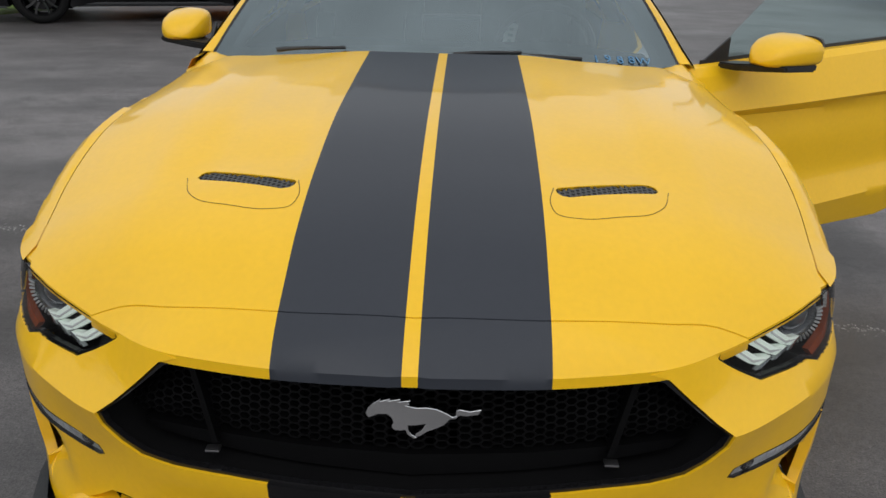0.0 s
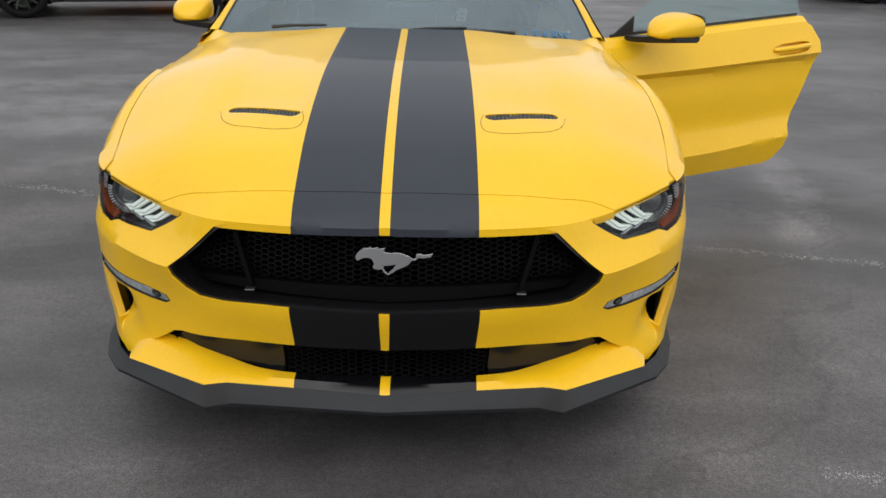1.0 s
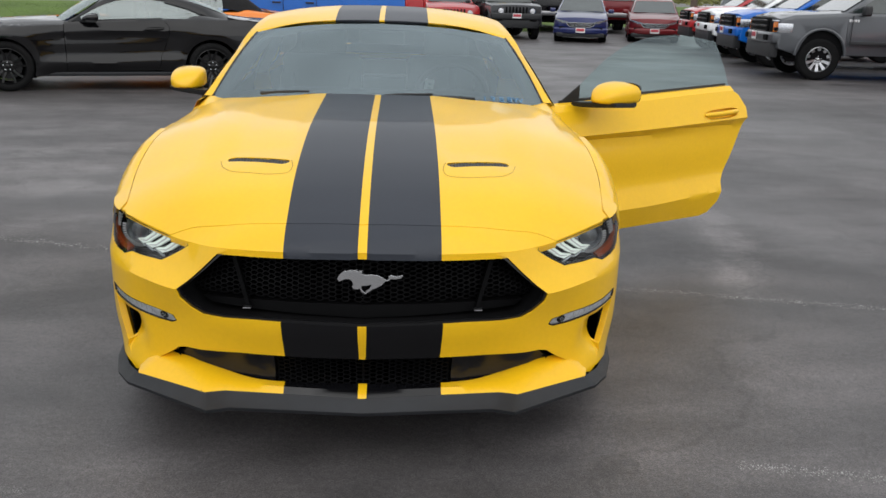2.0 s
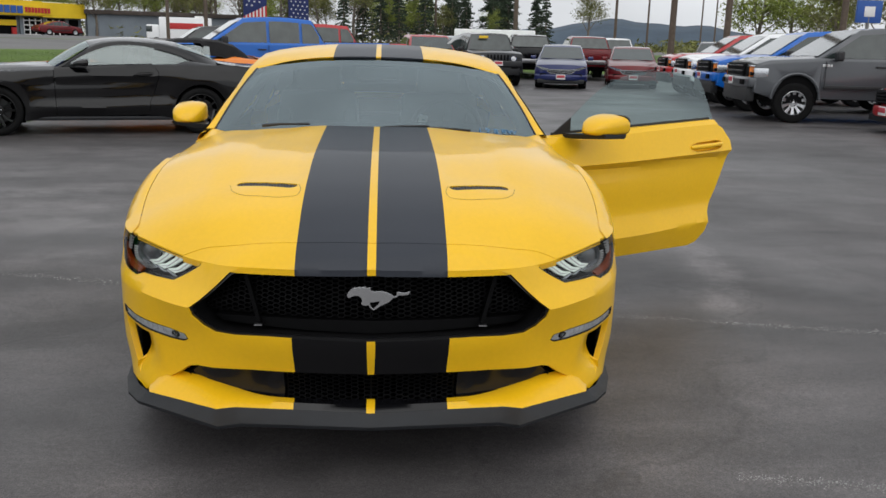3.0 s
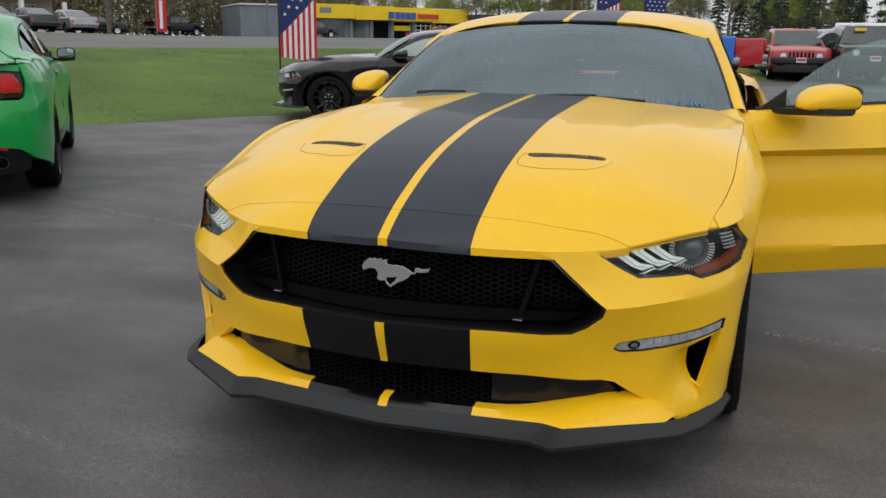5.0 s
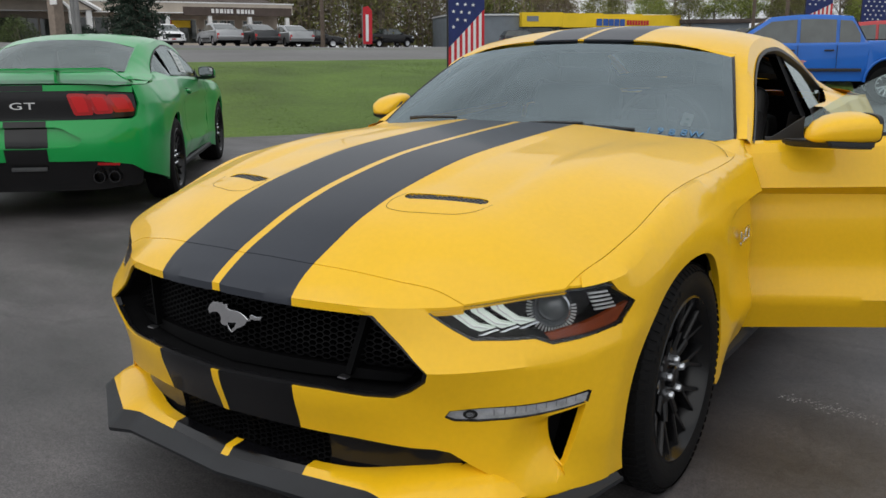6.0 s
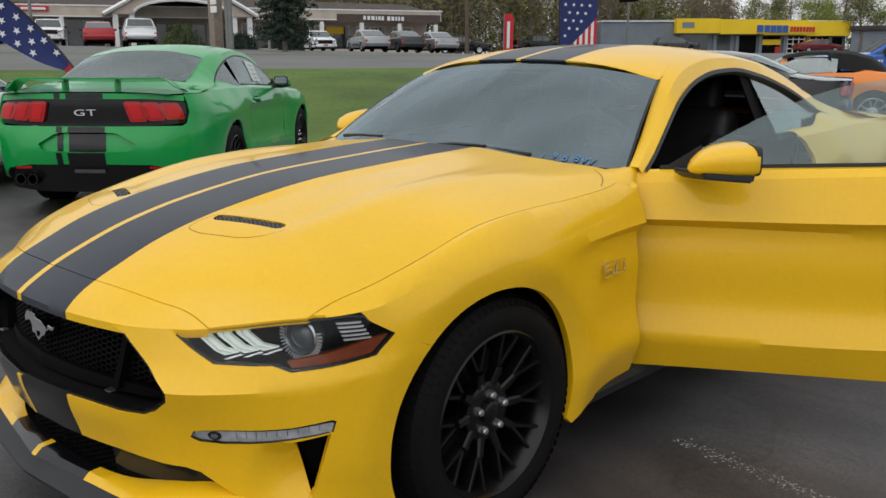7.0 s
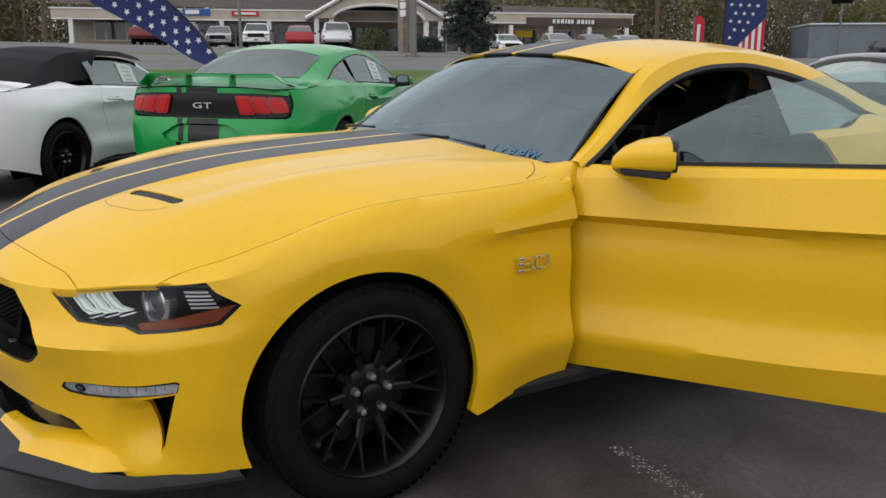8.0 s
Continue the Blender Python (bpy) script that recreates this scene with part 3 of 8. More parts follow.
    bm = lathe(bmesh.new(), [(-.03, .06), (-.03, rim * .72), (-.012, rim * .72), (-.012, .06)], 48)
    part("brake_disc", bm, BRAKE, ob)
    return ob


# ---------------------------------------------------------------- the coupe
def seat(parent, x, y):
    s = new("seat")
    s.empty_display_size = 0.1
    s.parent = parent
    bm = boxed((x, y - .12, .48), (.50, .52, .16), .06, None, 3)
    part("seat_cushion", bm, LEATHER, s)
    bm = bmesh.new()
    box(bm, (0, 0, .31), (.48, .15, .62), .06, None, 3)
    box(bm, (.20, -.06, .26), (.09, .12, .46), .04)
    box(bm, (-.20, -.06, .26), (.09, .12, .46), .04)
    bmesh.ops.transform(bm, matrix=Matrix.Translation((x, y + .14, .50)) @ pose(0, 0, 0, -20), verts=bm.verts[:])
    part("backrest", bm, LEATHER, s)
    bm = boxed((0, 0, 0), (.27, .11, .19), .045, Matrix.Translation((x, y + .40, 1.145)) @ pose(0, 0, 0, -14), 3)
    part("headrest", bm, LEATHER, s)


def mirror_unit(parent, flip, paint_mat):
    """A door mirror on the +x side (or its mirror image)."""
    mo = new("door_mirror")
    mo.empty_display_size = 0.1
    mo.parent = parent
    def fin(bm):
        return mirrored(bm, False) if flip else bm
    # painted cap: a bullet shape, cut off flat at the rear
    rings = []
    for y, x0, x1, z0, z1 in ((.985, .950, .985, .974, .984), (.995, .925, 1.015, .966, 1.006), (1.02, .902, 1.040, .962, 1.031), (1.06, .890, 1.053, .960, 1.050), (1.11, .885, 1.060, .961, 1.060), (1.15, .884, 1.061, .962, 1.064), (1.165, .890, 1.056, .966, 1.060)):
        ring = []
        for k in range(24):
            a = 2 * math.pi * k / 24
            c, s = math.cos(a), math.sin(a)
            px = (x0 + x1) / 2 + (x1 - x0) / 2 * np.sign(c) * abs(c)**.5
            pz = (z0 + z1) / 2 + (z1 - z0) / 2 * np.sign(s) * abs(s)**.5
            ring.append((px, y + .36 * (px - .97) * float(smooth01(np.array(y), 1.0, 1.15)), pz - .012 * max(0, (px - .97) / .09) * (1 if s > 0 else 0)))
        rings.append(ring)
    bm = skin(bmesh.new(), rings, True)
    for r in (0, -1):
        bm.verts.ensure_lookup_table()
        vs = bm.verts[:24] if r == 0 else bm.verts[-24:]
        bm.faces.new(vs)
    bmesh.ops.recalc_face_normals(bm, faces=bm.faces[:])
    part("mirror_cap", fin(bm), paint_mat, mo)
    bm = skin(bmesh.new(), [[(.84, .94, .962), (.84, 1.03, .962), (.84, 1.03, .940), (.84, .95, .940)], [(.885, .955, .962), (.885, 1.08, .962), (.885, 1.075, .934), (.885, .965, .938)],
                            [(.95, .985, .968), (.95, 1.160, .970), (.95, 1.155, .934), (.95, .995, .942)], [(1.052, 1.03, .972), (1.052, 1.185, .974), (1.052, 1.18, .946), (1.052, 1.04, .952)]], True)
    bm.verts.ensure_lookup_table()
    bm.faces.new(bm.verts[-4:])
    bmesh.ops.bevel(bm, geom=bm.edges[:], offset=.006, segments=2, affect="EDGES")
    part("mirror_foot", fin(bm), SATIN, mo, "black plastic mirror foot")
    tilt = Matrix.Translation((.972, 1.166, 1.013)) @ pose(0, 0, 0, 0, 0, 19.8) @ pose(0, 0, 0, 90)
    def oval(w, h):
        return [(w * np.sign(math.cos(a)) * abs(math.cos(a))**.5, h * np.sign(math.sin(a)) * abs(math.sin(a))**.5) for a in np.linspace(0, 2 * math.pi, 29)[:-1]]
    part("mirror_rim", fin(prism(oval(.087, .0495), .016, tilt @ Matrix.Translation((0, -.001, -.006)))), SATIN, mo)
    part("mirror_glass", fin(prism(oval(.078, .041), .017, tilt @ Matrix.Translation((0, -.001, -.0075)))), CHROME, mo)
    return mo


def headlamp(car, flip):
    h = new("headlamp")
    h.empty_display_size = 0.1
    h.parent = car
    loop = LAMP_LOW + LAMP_TOP[::-1]
    part("lamp_housing", panel(loop, flank, .03, flange=-.120, w=.121, flip=flip), GRILLE, h, "black headlamp housing")
    # three light chevrons side by side: a bright upper arm with a ridge, and a dimmer arm that folds back under it
    for q in range(3):
        du, dz, st = .0475 * q, .0072 * q, 1 + .06 * q
        def shifted(poly):
            return [(.655 + (u - .655) * st + du, min(z + dz, float(top_z(u + du)) - .006)) for u, z in poly]
        arm = [(.655, .681), (.682, .687), (.690, .672), (.726, .648), (.765, .641), (.727, .632), (.702, .641), (.660, .669)]
        part("light_bar", panel(shifted(arm), flank, .02, flange=.014, w=.018, flip=flip), LED, h, "pale white led light bar")
        ridge = [(.668, .681), (.672, .682), (.677, .670), (.712, .645), (.745, .6395), (.711, .6415), (.674, .668)]
        part("bar_ridge", panel(shifted(ridge), flank, .02, flange=.003, w=.015, flip=flip), TICK, h)
        fold = [(.768, .637), (.742, .629), (.722, .622), (.735, .622), (.752, .628), (.775, .634)]
        part("bar_fold", panel(shifted(fold), flank, .02, flange=.010, w=.022, flip=flip), CHROMESOFT, h)
    # projector: bezel, lens and a ring of ticks, facing ahead
    ax = Vector((.30, -.953, .02)).normalized()
    sx = ax.cross(Vector((0, 0, 1))).normalized()
    sz = sx.cross(ax)
    k = -1 if flip else 1
    def seat_m(bm):
        m = Matrix(((sx.x, ax.x, sz.x, .757), (sx.y, ax.y, sz.y, -.566), (sx.z, ax.z, sz.z, .671), (0, 0, 0, 1)))
        bmesh.ops.transform(bm, matrix=m, verts=bm.verts[:])
        return mirrored(bm, False) if flip else bm
    part("lamp_bezel", seat_m(lathe(bmesh.new(), [(-.03, .046), (.006, .047), (.010, .043), (.002, .038), (-.03, .034)], 40, "y")), CHROMESOFT, h)
    part("projector_lens", seat_m(lathe(bmesh.new(), [(-.012, .037), (-.002, .033), (.006, .024), (.010, .012), (.011, .0005)], 32, "y")), LENSBALL, h)
    for q in range(26):
        a = math.pi * (.92 + q * 1.16 / 25)
        c, s = math.cos(a), math.sin(a)
        bm = boxed((0, .004, 0), (.0042, .006, .013), .0006, Matrix.Translation((.0545 * c, 0, .0545 * s)) @ Matrix.Rotation(-a + math.pi / 2, 4, "Y"))
        part("bezel_tick", seat_m(bm), TICK, h)
    for k in range(5):
        z = .708 - .010 * k
        poly = [(uy(-0.53) + .004 * k, z), (uy(-0.47) + .006 * k, z - .002), (uy(-0.47) + .006 * k, z - .006), (uy(-0.53) + .004 * k, z - .004)]
        part("lamp_rib", panel(poly, flank, .02, flange=.006, w=.018, flip=flip), TICK, h)
    poly = [(.905, .609), (1.00, .615), (1.108, .628), (1.153, .668), (1.098, .660), (1.00, .640), (.892, .624)]
    part("amber_reflector", panel(poly, flank, .02, flange=.012, w=.012, flip=flip), AMBER, h, "amber side reflector")
    ob = part("lamp_lens", panel(loop, flank, .025, flange=.003, w=.002, flip=flip), LENS, h, "clear headlamp lens")
    ob.visible_shadow = False
    a = np.array(loop)
    c = a.mean(0)
    inn = c + (a - c) * np.array((.978, .90))
    part("lamp_gasket", panel(loop, flank, .02, holes=[inn], flange=.01, w=.004, flip=flip), BLACKGLOSS, h)


def hexes(bm, u0, u1, z0, z1, size, surf, w, ok, depth=.02, bar=.004, squash=1.0):
    """A honeycomb of thin bars on a surface."""
    dx, dz = size * 1.5, size * math.sqrt(3) * squash
    i = 0
    u = u0
    segs = set()
    while u < u1:
        z = z0 + (dz / 2 if i % 2 else 0)
        while z < z1:
            c = [(u + size * math.cos(radians(60 * k)), z + squash * size * math.sin(radians(60 * k))) for k in range(6)]
            for a, b in zip(c, c[1:] + c[:1]):
                if ok(a) and ok(b):
                    key = tuple(sorted((tuple(round(v, 4) for v in a), tuple(round(v, 4) for v in b))))
                    segs.add(key)
            z += dz
        u += dx
        i += 1
    segs = sorted(segs)
    quads = []
    for a, b in segs:
        d = np.array(b) - np.array(a)
        n = np.array((-d[1], d[0])) / np.hypot(*d) * bar / 2
        quads += [a + n, a - n, b - n, b + n]
    if not quads:
        return bm
    q = np.array(quads)
    f, bk = surf(q, w), surf(q, w + depth)
    for k in range(0, len(q), 4):
        v = [bm.verts.new(p) for p in f[k:k + 4]] + [bm.verts.new(p) for p in bk[k:k + 4]]
        bm.faces.new(v[:4])
        for i in (0, 2):
            bm.faces.new((v[i], v[(i + 1) % 4], v[(i + 1) % 4 + 4], v[i + 4]))
        for i in (1, 3):
            bm.faces.new((v[i], v[(i + 1) % 4], v[(i + 1) % 4 + 4], v[i + 4]))
    return bm


LENSBALL = mat("projector_glass", (0.10, 0.11, 0.12), 0.05, 0.0, 0.2, 40, coat=1.0)

# greenhouse curves of the +x half, front to rear: glass edge of the door opening, and the inner edge of the pillars
_dy = [0.80, 0.90, 1.05, 1.25, 1.45, 1.62, 1.80, 2.05, 2.30, 2.48, 2.60, 2.80, 3.05, 3.30]
_dx = hermite(_dy, [.846, .822, .780, .722, .682, .664, .655, .655, .668, .685, .705, .755, .80, .83])
_dz = hermite(_dy, [.938, .985, 1.070, 1.172, 1.238, 1.264, 1.270, 1.242, 1.185, 1.125, 1.072, 1.022, 1.0, .995])
_gy = [0.80, 0.95, 1.15, 1.27, 1.40, 1.70, 2.00, 2.25, 2.45, 2.70, 2.95, 3.10, 3.30]
_gx = hermite(_gy, [.795, .742, .668, .628, .600, .575, .565, .560, .555, .560, .575, .59, .62])
_gz = hermite(_gy, [.957, 1.045, 1.180, 1.258, 1.300, 1.330, 1.318, 1.290, 1.245, 1.165, 1.075, 1.03, 1.005])
_cz = hermite([1.20, 1.30, 1.50, 1.75, 2.0, 2.3, 2.45], [1.308, 1.328, 1.362, 1.376, 1.370, 1.338, 1.315])


def roofline(y):
    """The rails of the roof at y: door opening, a soft shoulder, pillar edge."""
    d, g = np.array((_dx(y), y, _dz(y))), np.array((_gx(y), y, _gz(y)))
    mid = (d + g) / 2 + np.array((.014, 0, .016)) * (1 if 1.2 < y < 2.7 else .6)
    return d, mid, g


def screen(base, top, bulge, n=24, m=14):
    """A bowed pane between a lower and an upper edge line of the half, centre first."""
    b, t = spline(base, n), spline(top, n)
    rails = []
    for k in range(m + 1):
        f = k / m
        row = b * (1 - f) + t * f
        row[:, 2] += bulge * 4 * f * (1 - f)
        rails.append(row)
    return rails


def coupe(name, label, m, body, stripe=None, group="parked cars", soft=None, rim=None, wheel_style="mesh", open_door=False, rear_wing=False, sticker=False, old_lamps=False, hero=False):
    """A two-door fastback, or (soft: the hood's material) a convertible."""
    car = thing(name, label, "car", m, group)
    st = stripe or body
    paints = [body, st]
    wide = hero
    res = 0.026 if hero else 0.05
    # bonnet, with its two vents
    side = np.vstack([off_line(spline(SHUT_SIDE, 30), .0011)])
    front = off_line(spline(SHUT_FRONT, 20), .0012)
    lampedge = as_xy(edge_top(ux(0.60), uy(-0.44), 30)) + np.array((-.0015, .0025))
    lampedge = [p for p in lampedge if 0.622 < p[0] < 0.800]
    cowl = spline(COWL, 20)
    loop = [tuple(p) for p in front] + [tuple(p) for p in lampedge] + [tuple(p) for p in side] + [tuple(p) for p in cowl[1:]]
    loop[0] = (0.0, loop[0][1])
    loop[-1] = (0.0, loop[-1][1])
    va, vb = np.array((.268, -.490)), np.array((.486, -.410))
    vt = (vb - va) / np.linalg.norm(vb - va)
    vn = np.array((-vt[1], vt[0]))
    vent = [tuple(va + vt * (k * np.linalg.norm(vb - va)) + vn * w_) for k, w_ in ((.00, .000), (.012, .014), (.05, .021), (.90, .021), (.975, .016), (1.0, .004), (.985, -.012), (.93, -.021), (.08, -.021), (.02, -.012))][::-1]
    hood_lines = stripe_lines(-.87, .66) if stripe else []
    bm = panel(loop, bonnet, res, holes=[vent], lines=hood_lines, pick=stripe_pick if stripe else None, flange=.014, both=True)
    bonnet_ob = part("bonnet", bm, paints, car, "yellow bonnet with two wide charcoal stripes" if hero else "")
    if hero:
        seam = spline([(.262, -.470), (.252, -.535), (.262, -.566), (.31, -.574), (.39, -.552), (.46, -.522), (.486, -.492), (.508, -.425)], 40)
        for flip in (False, True):
            k = np.array((-1 if flip else 1, 1, 1))
            c = np.vstack([seam])
            a, b = bonnet(off_line(c, .0008), -.0005), bonnet(off_line(c, -.0008), -.0005)
            part("vent_seam", skinned(a * k, b * k), SEAM, bonnet_ob)
    for flip in (False, True):
        v = new("bonnet_vent")
        v.empty_display_size = 0.05
        v.parent = car
        part("vent_floor", panel(vent, bonnet, .03, flange=-.03, w=.032, flip=flip), DARK, v)
        if hero:
            bm = bmesh.new()
            hexes(bm, .245, .51, -.53, -.39, .0075, lambda p, w: bonnet(p, w), .003, lambda q: inside(np.array(vent), np.array([q]))[0], .008, .0048)
            part("vent_mesh", mirrored(bm, False) if flip else bm, TRIMGREY, v, "black honeycomb vent mesh")
    # strip above the grille
    gtop = as_xy(edge_top(0, ux(0.43), 24))
    gside = as_xy(edge_top(ux(0.43), ux(0.60), 12))
    nose = [tuple(p) for p in gtop] + [tuple(p) for p in gside[1:] if p[0] < _lamp_end[0] - .004] + [tuple(p) for p in off_line(spline(SHUT_FRONT, 20), -.0012)[::-1]]
    nose[-1] = (0.0, nose[-1][1])
    nose[0] = (0.0, nose[0][1])
    bm = panel(nose, bonnet, res * .8, lines=stripe_lines(-1.0, -.80) if stripe else [], pick=stripe_pick if stripe else None, flange=.02, both=True)
    bumper = part("bumper_cover", bm, paints, car, "" if not hero else "yellow front bumper cover with charcoal stripes")
    # lower bumper cover
    gr = [(ux(x), z) for x, z in GRILLE_EDGE]
    arc = arch_arc(ARCH, 132, 200)
    top_run = [(ux(x), float(top_z(ux(x)))) for x in (.45, .50, .545)] + [(.582, float(top_z(.582)) - .002)]
    skinloop = gr[::-1] + top_run + LAMP_LOW + [(uy(-0.297), .619)] + arc + [(uy(-.412), .208), (1.003, .218), (.90, .216), (.862, .208), (.838, .214), (.79, .250), (.745, .277), (.70, .303), (.652, .334), (.61, .343), (ux(.53), .345), (ux(.39), .357), (ux(.24), .362), (0, .364)]
    fog = [(.637, .431), (.648, .448), (.72, .456), (.79, .461), (.90, .469), (.994, .482), (1.004, .478), (.996, .451), (.935, .442), (.862, .433), (.79, .425), (.72, .419), (.66, .421)]
    fin = [(.902, .430), (.991, .446), (.950, .297), (.940, .286)]
    sl = [np.array([(ux(x), .500), (ux(x), .33)]) for x in (BAND, STRIPE_LOW)] if stripe else []
    ua, ub = ux(BAND), ux(STRIPE_LOW)
    if hero:
        sl = sl + [np.array([(u - .001, z) for u, z in ((.936, .284), (.918, .24))]), np.array([(u + .002, z) for u, z in ((.936, .284), (.918, .24))]), np.array([(u, float(_rz[4](u))) for u in np.linspace(ux(.56), uy(-.40), 30)])]
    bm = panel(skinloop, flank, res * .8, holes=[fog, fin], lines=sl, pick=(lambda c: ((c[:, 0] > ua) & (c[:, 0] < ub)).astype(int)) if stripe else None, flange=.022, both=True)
    # stripe darkened here by its colour, for the shade low on the nose
    part("bumper_skin", bm, [body, SHADEDSTRIPE if stripe else body], bumper)
    # main grille: bezel, honeycomb, air curtains
    gl = [(0, .706)] + [(ux(x), float(top_z(ux(x))) - .003) for x in (.1, .2, .3, .40)] + gr
    ga = np.array(gl)
    gc = np.array((0, .59))
    grille = new("grille")
    grille.empty_display_size = 0.1
    grille.parent = car
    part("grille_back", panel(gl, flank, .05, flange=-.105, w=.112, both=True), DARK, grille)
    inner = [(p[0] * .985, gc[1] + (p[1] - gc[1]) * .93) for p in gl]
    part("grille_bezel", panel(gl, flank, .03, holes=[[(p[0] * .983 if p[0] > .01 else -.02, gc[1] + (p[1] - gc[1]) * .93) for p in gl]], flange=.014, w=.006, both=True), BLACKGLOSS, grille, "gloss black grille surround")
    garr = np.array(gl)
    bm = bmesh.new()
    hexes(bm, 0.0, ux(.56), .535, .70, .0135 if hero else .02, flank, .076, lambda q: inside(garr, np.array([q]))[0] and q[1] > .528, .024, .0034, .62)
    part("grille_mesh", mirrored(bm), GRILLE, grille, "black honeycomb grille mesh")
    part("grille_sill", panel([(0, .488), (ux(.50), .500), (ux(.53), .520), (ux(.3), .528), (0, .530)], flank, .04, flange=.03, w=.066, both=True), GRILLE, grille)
    for flip in (False, True):
        s = -1 if flip else 1
        bm = skin(bmesh.new(), [[(s * .396, -.832, .685), (s * .410, -.826, .685), (s * .410, -.79, .685), (s * .396, -.79, .685)], [(s * .350, -.858, .515), (s * .362, -.852, .508), (s * .362, -.81, .508), (s * .350, -.81, .515)]], True)
        part("grille_strut", bm, GRILLE, grille)
        if hero:
            part("strut_foot", boxed((s * .356, -.868, .509), (.026, .02, .005), .002), DULLMETAL, grille)
    if hero:
        # silver running emblem, as a plain shape
        mane = [(0, 41), (5, 50), (13, 57), (22, 62), (27, 66), (26, 61), (45, 66), (42, 62), (63, 66), (59, 61), (82, 64), (75, 60), (79, 57), (73, 55)]
        back = [(90, 52), (110, 53), (127, 51), (145, 44), (155, 39), (161, 41), (161, 49), (167, 52), (185, 49), (207, 53), (200, 44), (180, 41), (167, 42), (161, 36), (150, 35)]
        hind = [(140, 25), (127, 19), (110, 13), (97, 5), (88, 3), (90, 9), (100, 15), (108, 26), (90, 23), (75, 22)]
        fore = [(77, 13), (83, 7), (93, 2), (87, 0), (75, 7), (71, 15), (63, 13), (51, 14), (46, 19), (50, 27), (46, 35), (38, 40), (23, 40), (12, 36), (5, 33)]
        body_o = [((x - 80) * .000961, (z - 33) * .00119) for x, z in mane + back + hind + fore]
        bm = prism(body_o[::-1], .012, Matrix.Translation((0, -.890, .606)) @ pose(0, 0, 0, 90), .0009)
        part("emblem", bm, CHROME, grille, "silver running emblem on the grille")
        part("emblem_post", boxed((.005, -.870, .608), (.04, .04, .012), .002), GRILLE, grille)
    # lower intake, ledge, lip
    low_bar = [(0, .368), (ux(.30), .364), (ux(.53), .350), (ux(.60), .345), (ux(.66), .292), (ux(.63), .272), (ux(.5), .262), (ux(.42), .245), (ux(.236), .236), (0, .236)]
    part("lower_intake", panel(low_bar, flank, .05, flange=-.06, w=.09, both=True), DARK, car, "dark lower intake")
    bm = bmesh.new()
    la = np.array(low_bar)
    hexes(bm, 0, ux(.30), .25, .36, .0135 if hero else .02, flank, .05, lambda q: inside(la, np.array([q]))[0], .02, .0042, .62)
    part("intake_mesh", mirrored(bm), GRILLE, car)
    for flip in (False, True):
        part("intake_blank", panel([(ux(.30), .364), (ux(.53), .350), (ux(.60), .344), (ux(.655), .292), (ux(.58), .262), (ux(.44), .250), (ux(.30), .240)], flank, .04, flange=.02, w=.040, flip=flip), BLACKGLOSS, car)
    def evenly(pts, n=6):
        p = np.array(pts, float)
        return np.vstack([p[:1]] + [p[i] + (p[i + 1] - p[i]) * np.arange(1, n + 1)[:, None] / n for i in range(len(p) - 1)])
    ledge_up = spline([(0, -.888, .264), (.236, -.868, .259), (.36, -.832, .257), (.43, -.800, .264), (.50, -.770, .280), (.645, -.700, .290)], 40)
    ledge_lo = evenly([(0, -.949, .241), (.246, -.914, .240), (.435, -.884, .236), (.492, -.897, .235), (.62, -.822, .235), (.738, -.752, .234)])
    def ledge_row(c):
        head = [(x, np.interp(x, c[:, 0], c[:, 1]), np.interp(x, c[:, 0], c[:, 2])) for x in (0, BAND, .08, .16, STRIPE_LOW)]
        xs = np.linspace(STRIPE_LOW, c[-1, 0], 25)[1:]
        return np.array(head + [(x, np.interp(x, c[:, 0], c[:, 1]), np.interp(x, c[:, 0], c[:, 2])) for x in xs])
    ledge_up, ledge_lo = ledge_row(ledge_up), ledge_row(ledge_lo)
    ledge_up = np.vstack([ledge_up, flank([(.762, .284)], .014)])
    ledge_lo = np.vstack([ledge_lo, flank([(.868, .222)], .014)])
    bm = bmesh.new()
    mid = ledge_up * .35 + ledge_lo * .65 + np.array((0, 0, .010))
    skin(bm, [ledge_up, mid, ledge_lo])
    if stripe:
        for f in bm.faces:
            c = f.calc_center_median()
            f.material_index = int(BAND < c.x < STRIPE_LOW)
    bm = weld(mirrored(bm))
    part("bumper_ledge", bm, [body, SHADEDSTRIPE if stripe else body], car)
    lip_t = evenly([(0, -.947, .242), (.246, -.912, .241), (.435, -.882, .237), (.492, -.895, .236), (.62, -.820, .236), (.738, -.750, .235), (.795, -.660, .222), (.842, -.548, .220), (.880, -.415, .212)])
    lip_e = evenly([(0, -.978, .206), (.246, -.954, .205), (.410, -.938, .204), (.475, -.964, .206), (.632, -.856, .205), (.772, -.762, .206), (.830, -.672, .203), (.872, -.535, .200), (.893, -.405, .196)])
    lip_f = lip_e + np.array((0, .004, -.012))
    under = lip_e * np.array((.90, .90, 1)) + np.array((0, .01, -.014))
    bm = weld(mirrored(skin(bmesh.new(), [lip_t, lip_t * .5 + lip_e * .5 + np.array((0, 0, -.004)), lip_e, lip_f, under])))
    part("front_lip", bm, LIP, car, "matt dark grey plastic front lip")
    part("undertray", prism([(-.42, -.84), (.42, -.84), (.68, -.70), (.78, -.50), (.78, -.40), (-.78, -.40), (-.78, -.50), (-.68, -.70)], .02, Matrix.Translation((0, 0, .195))), DARK, car)
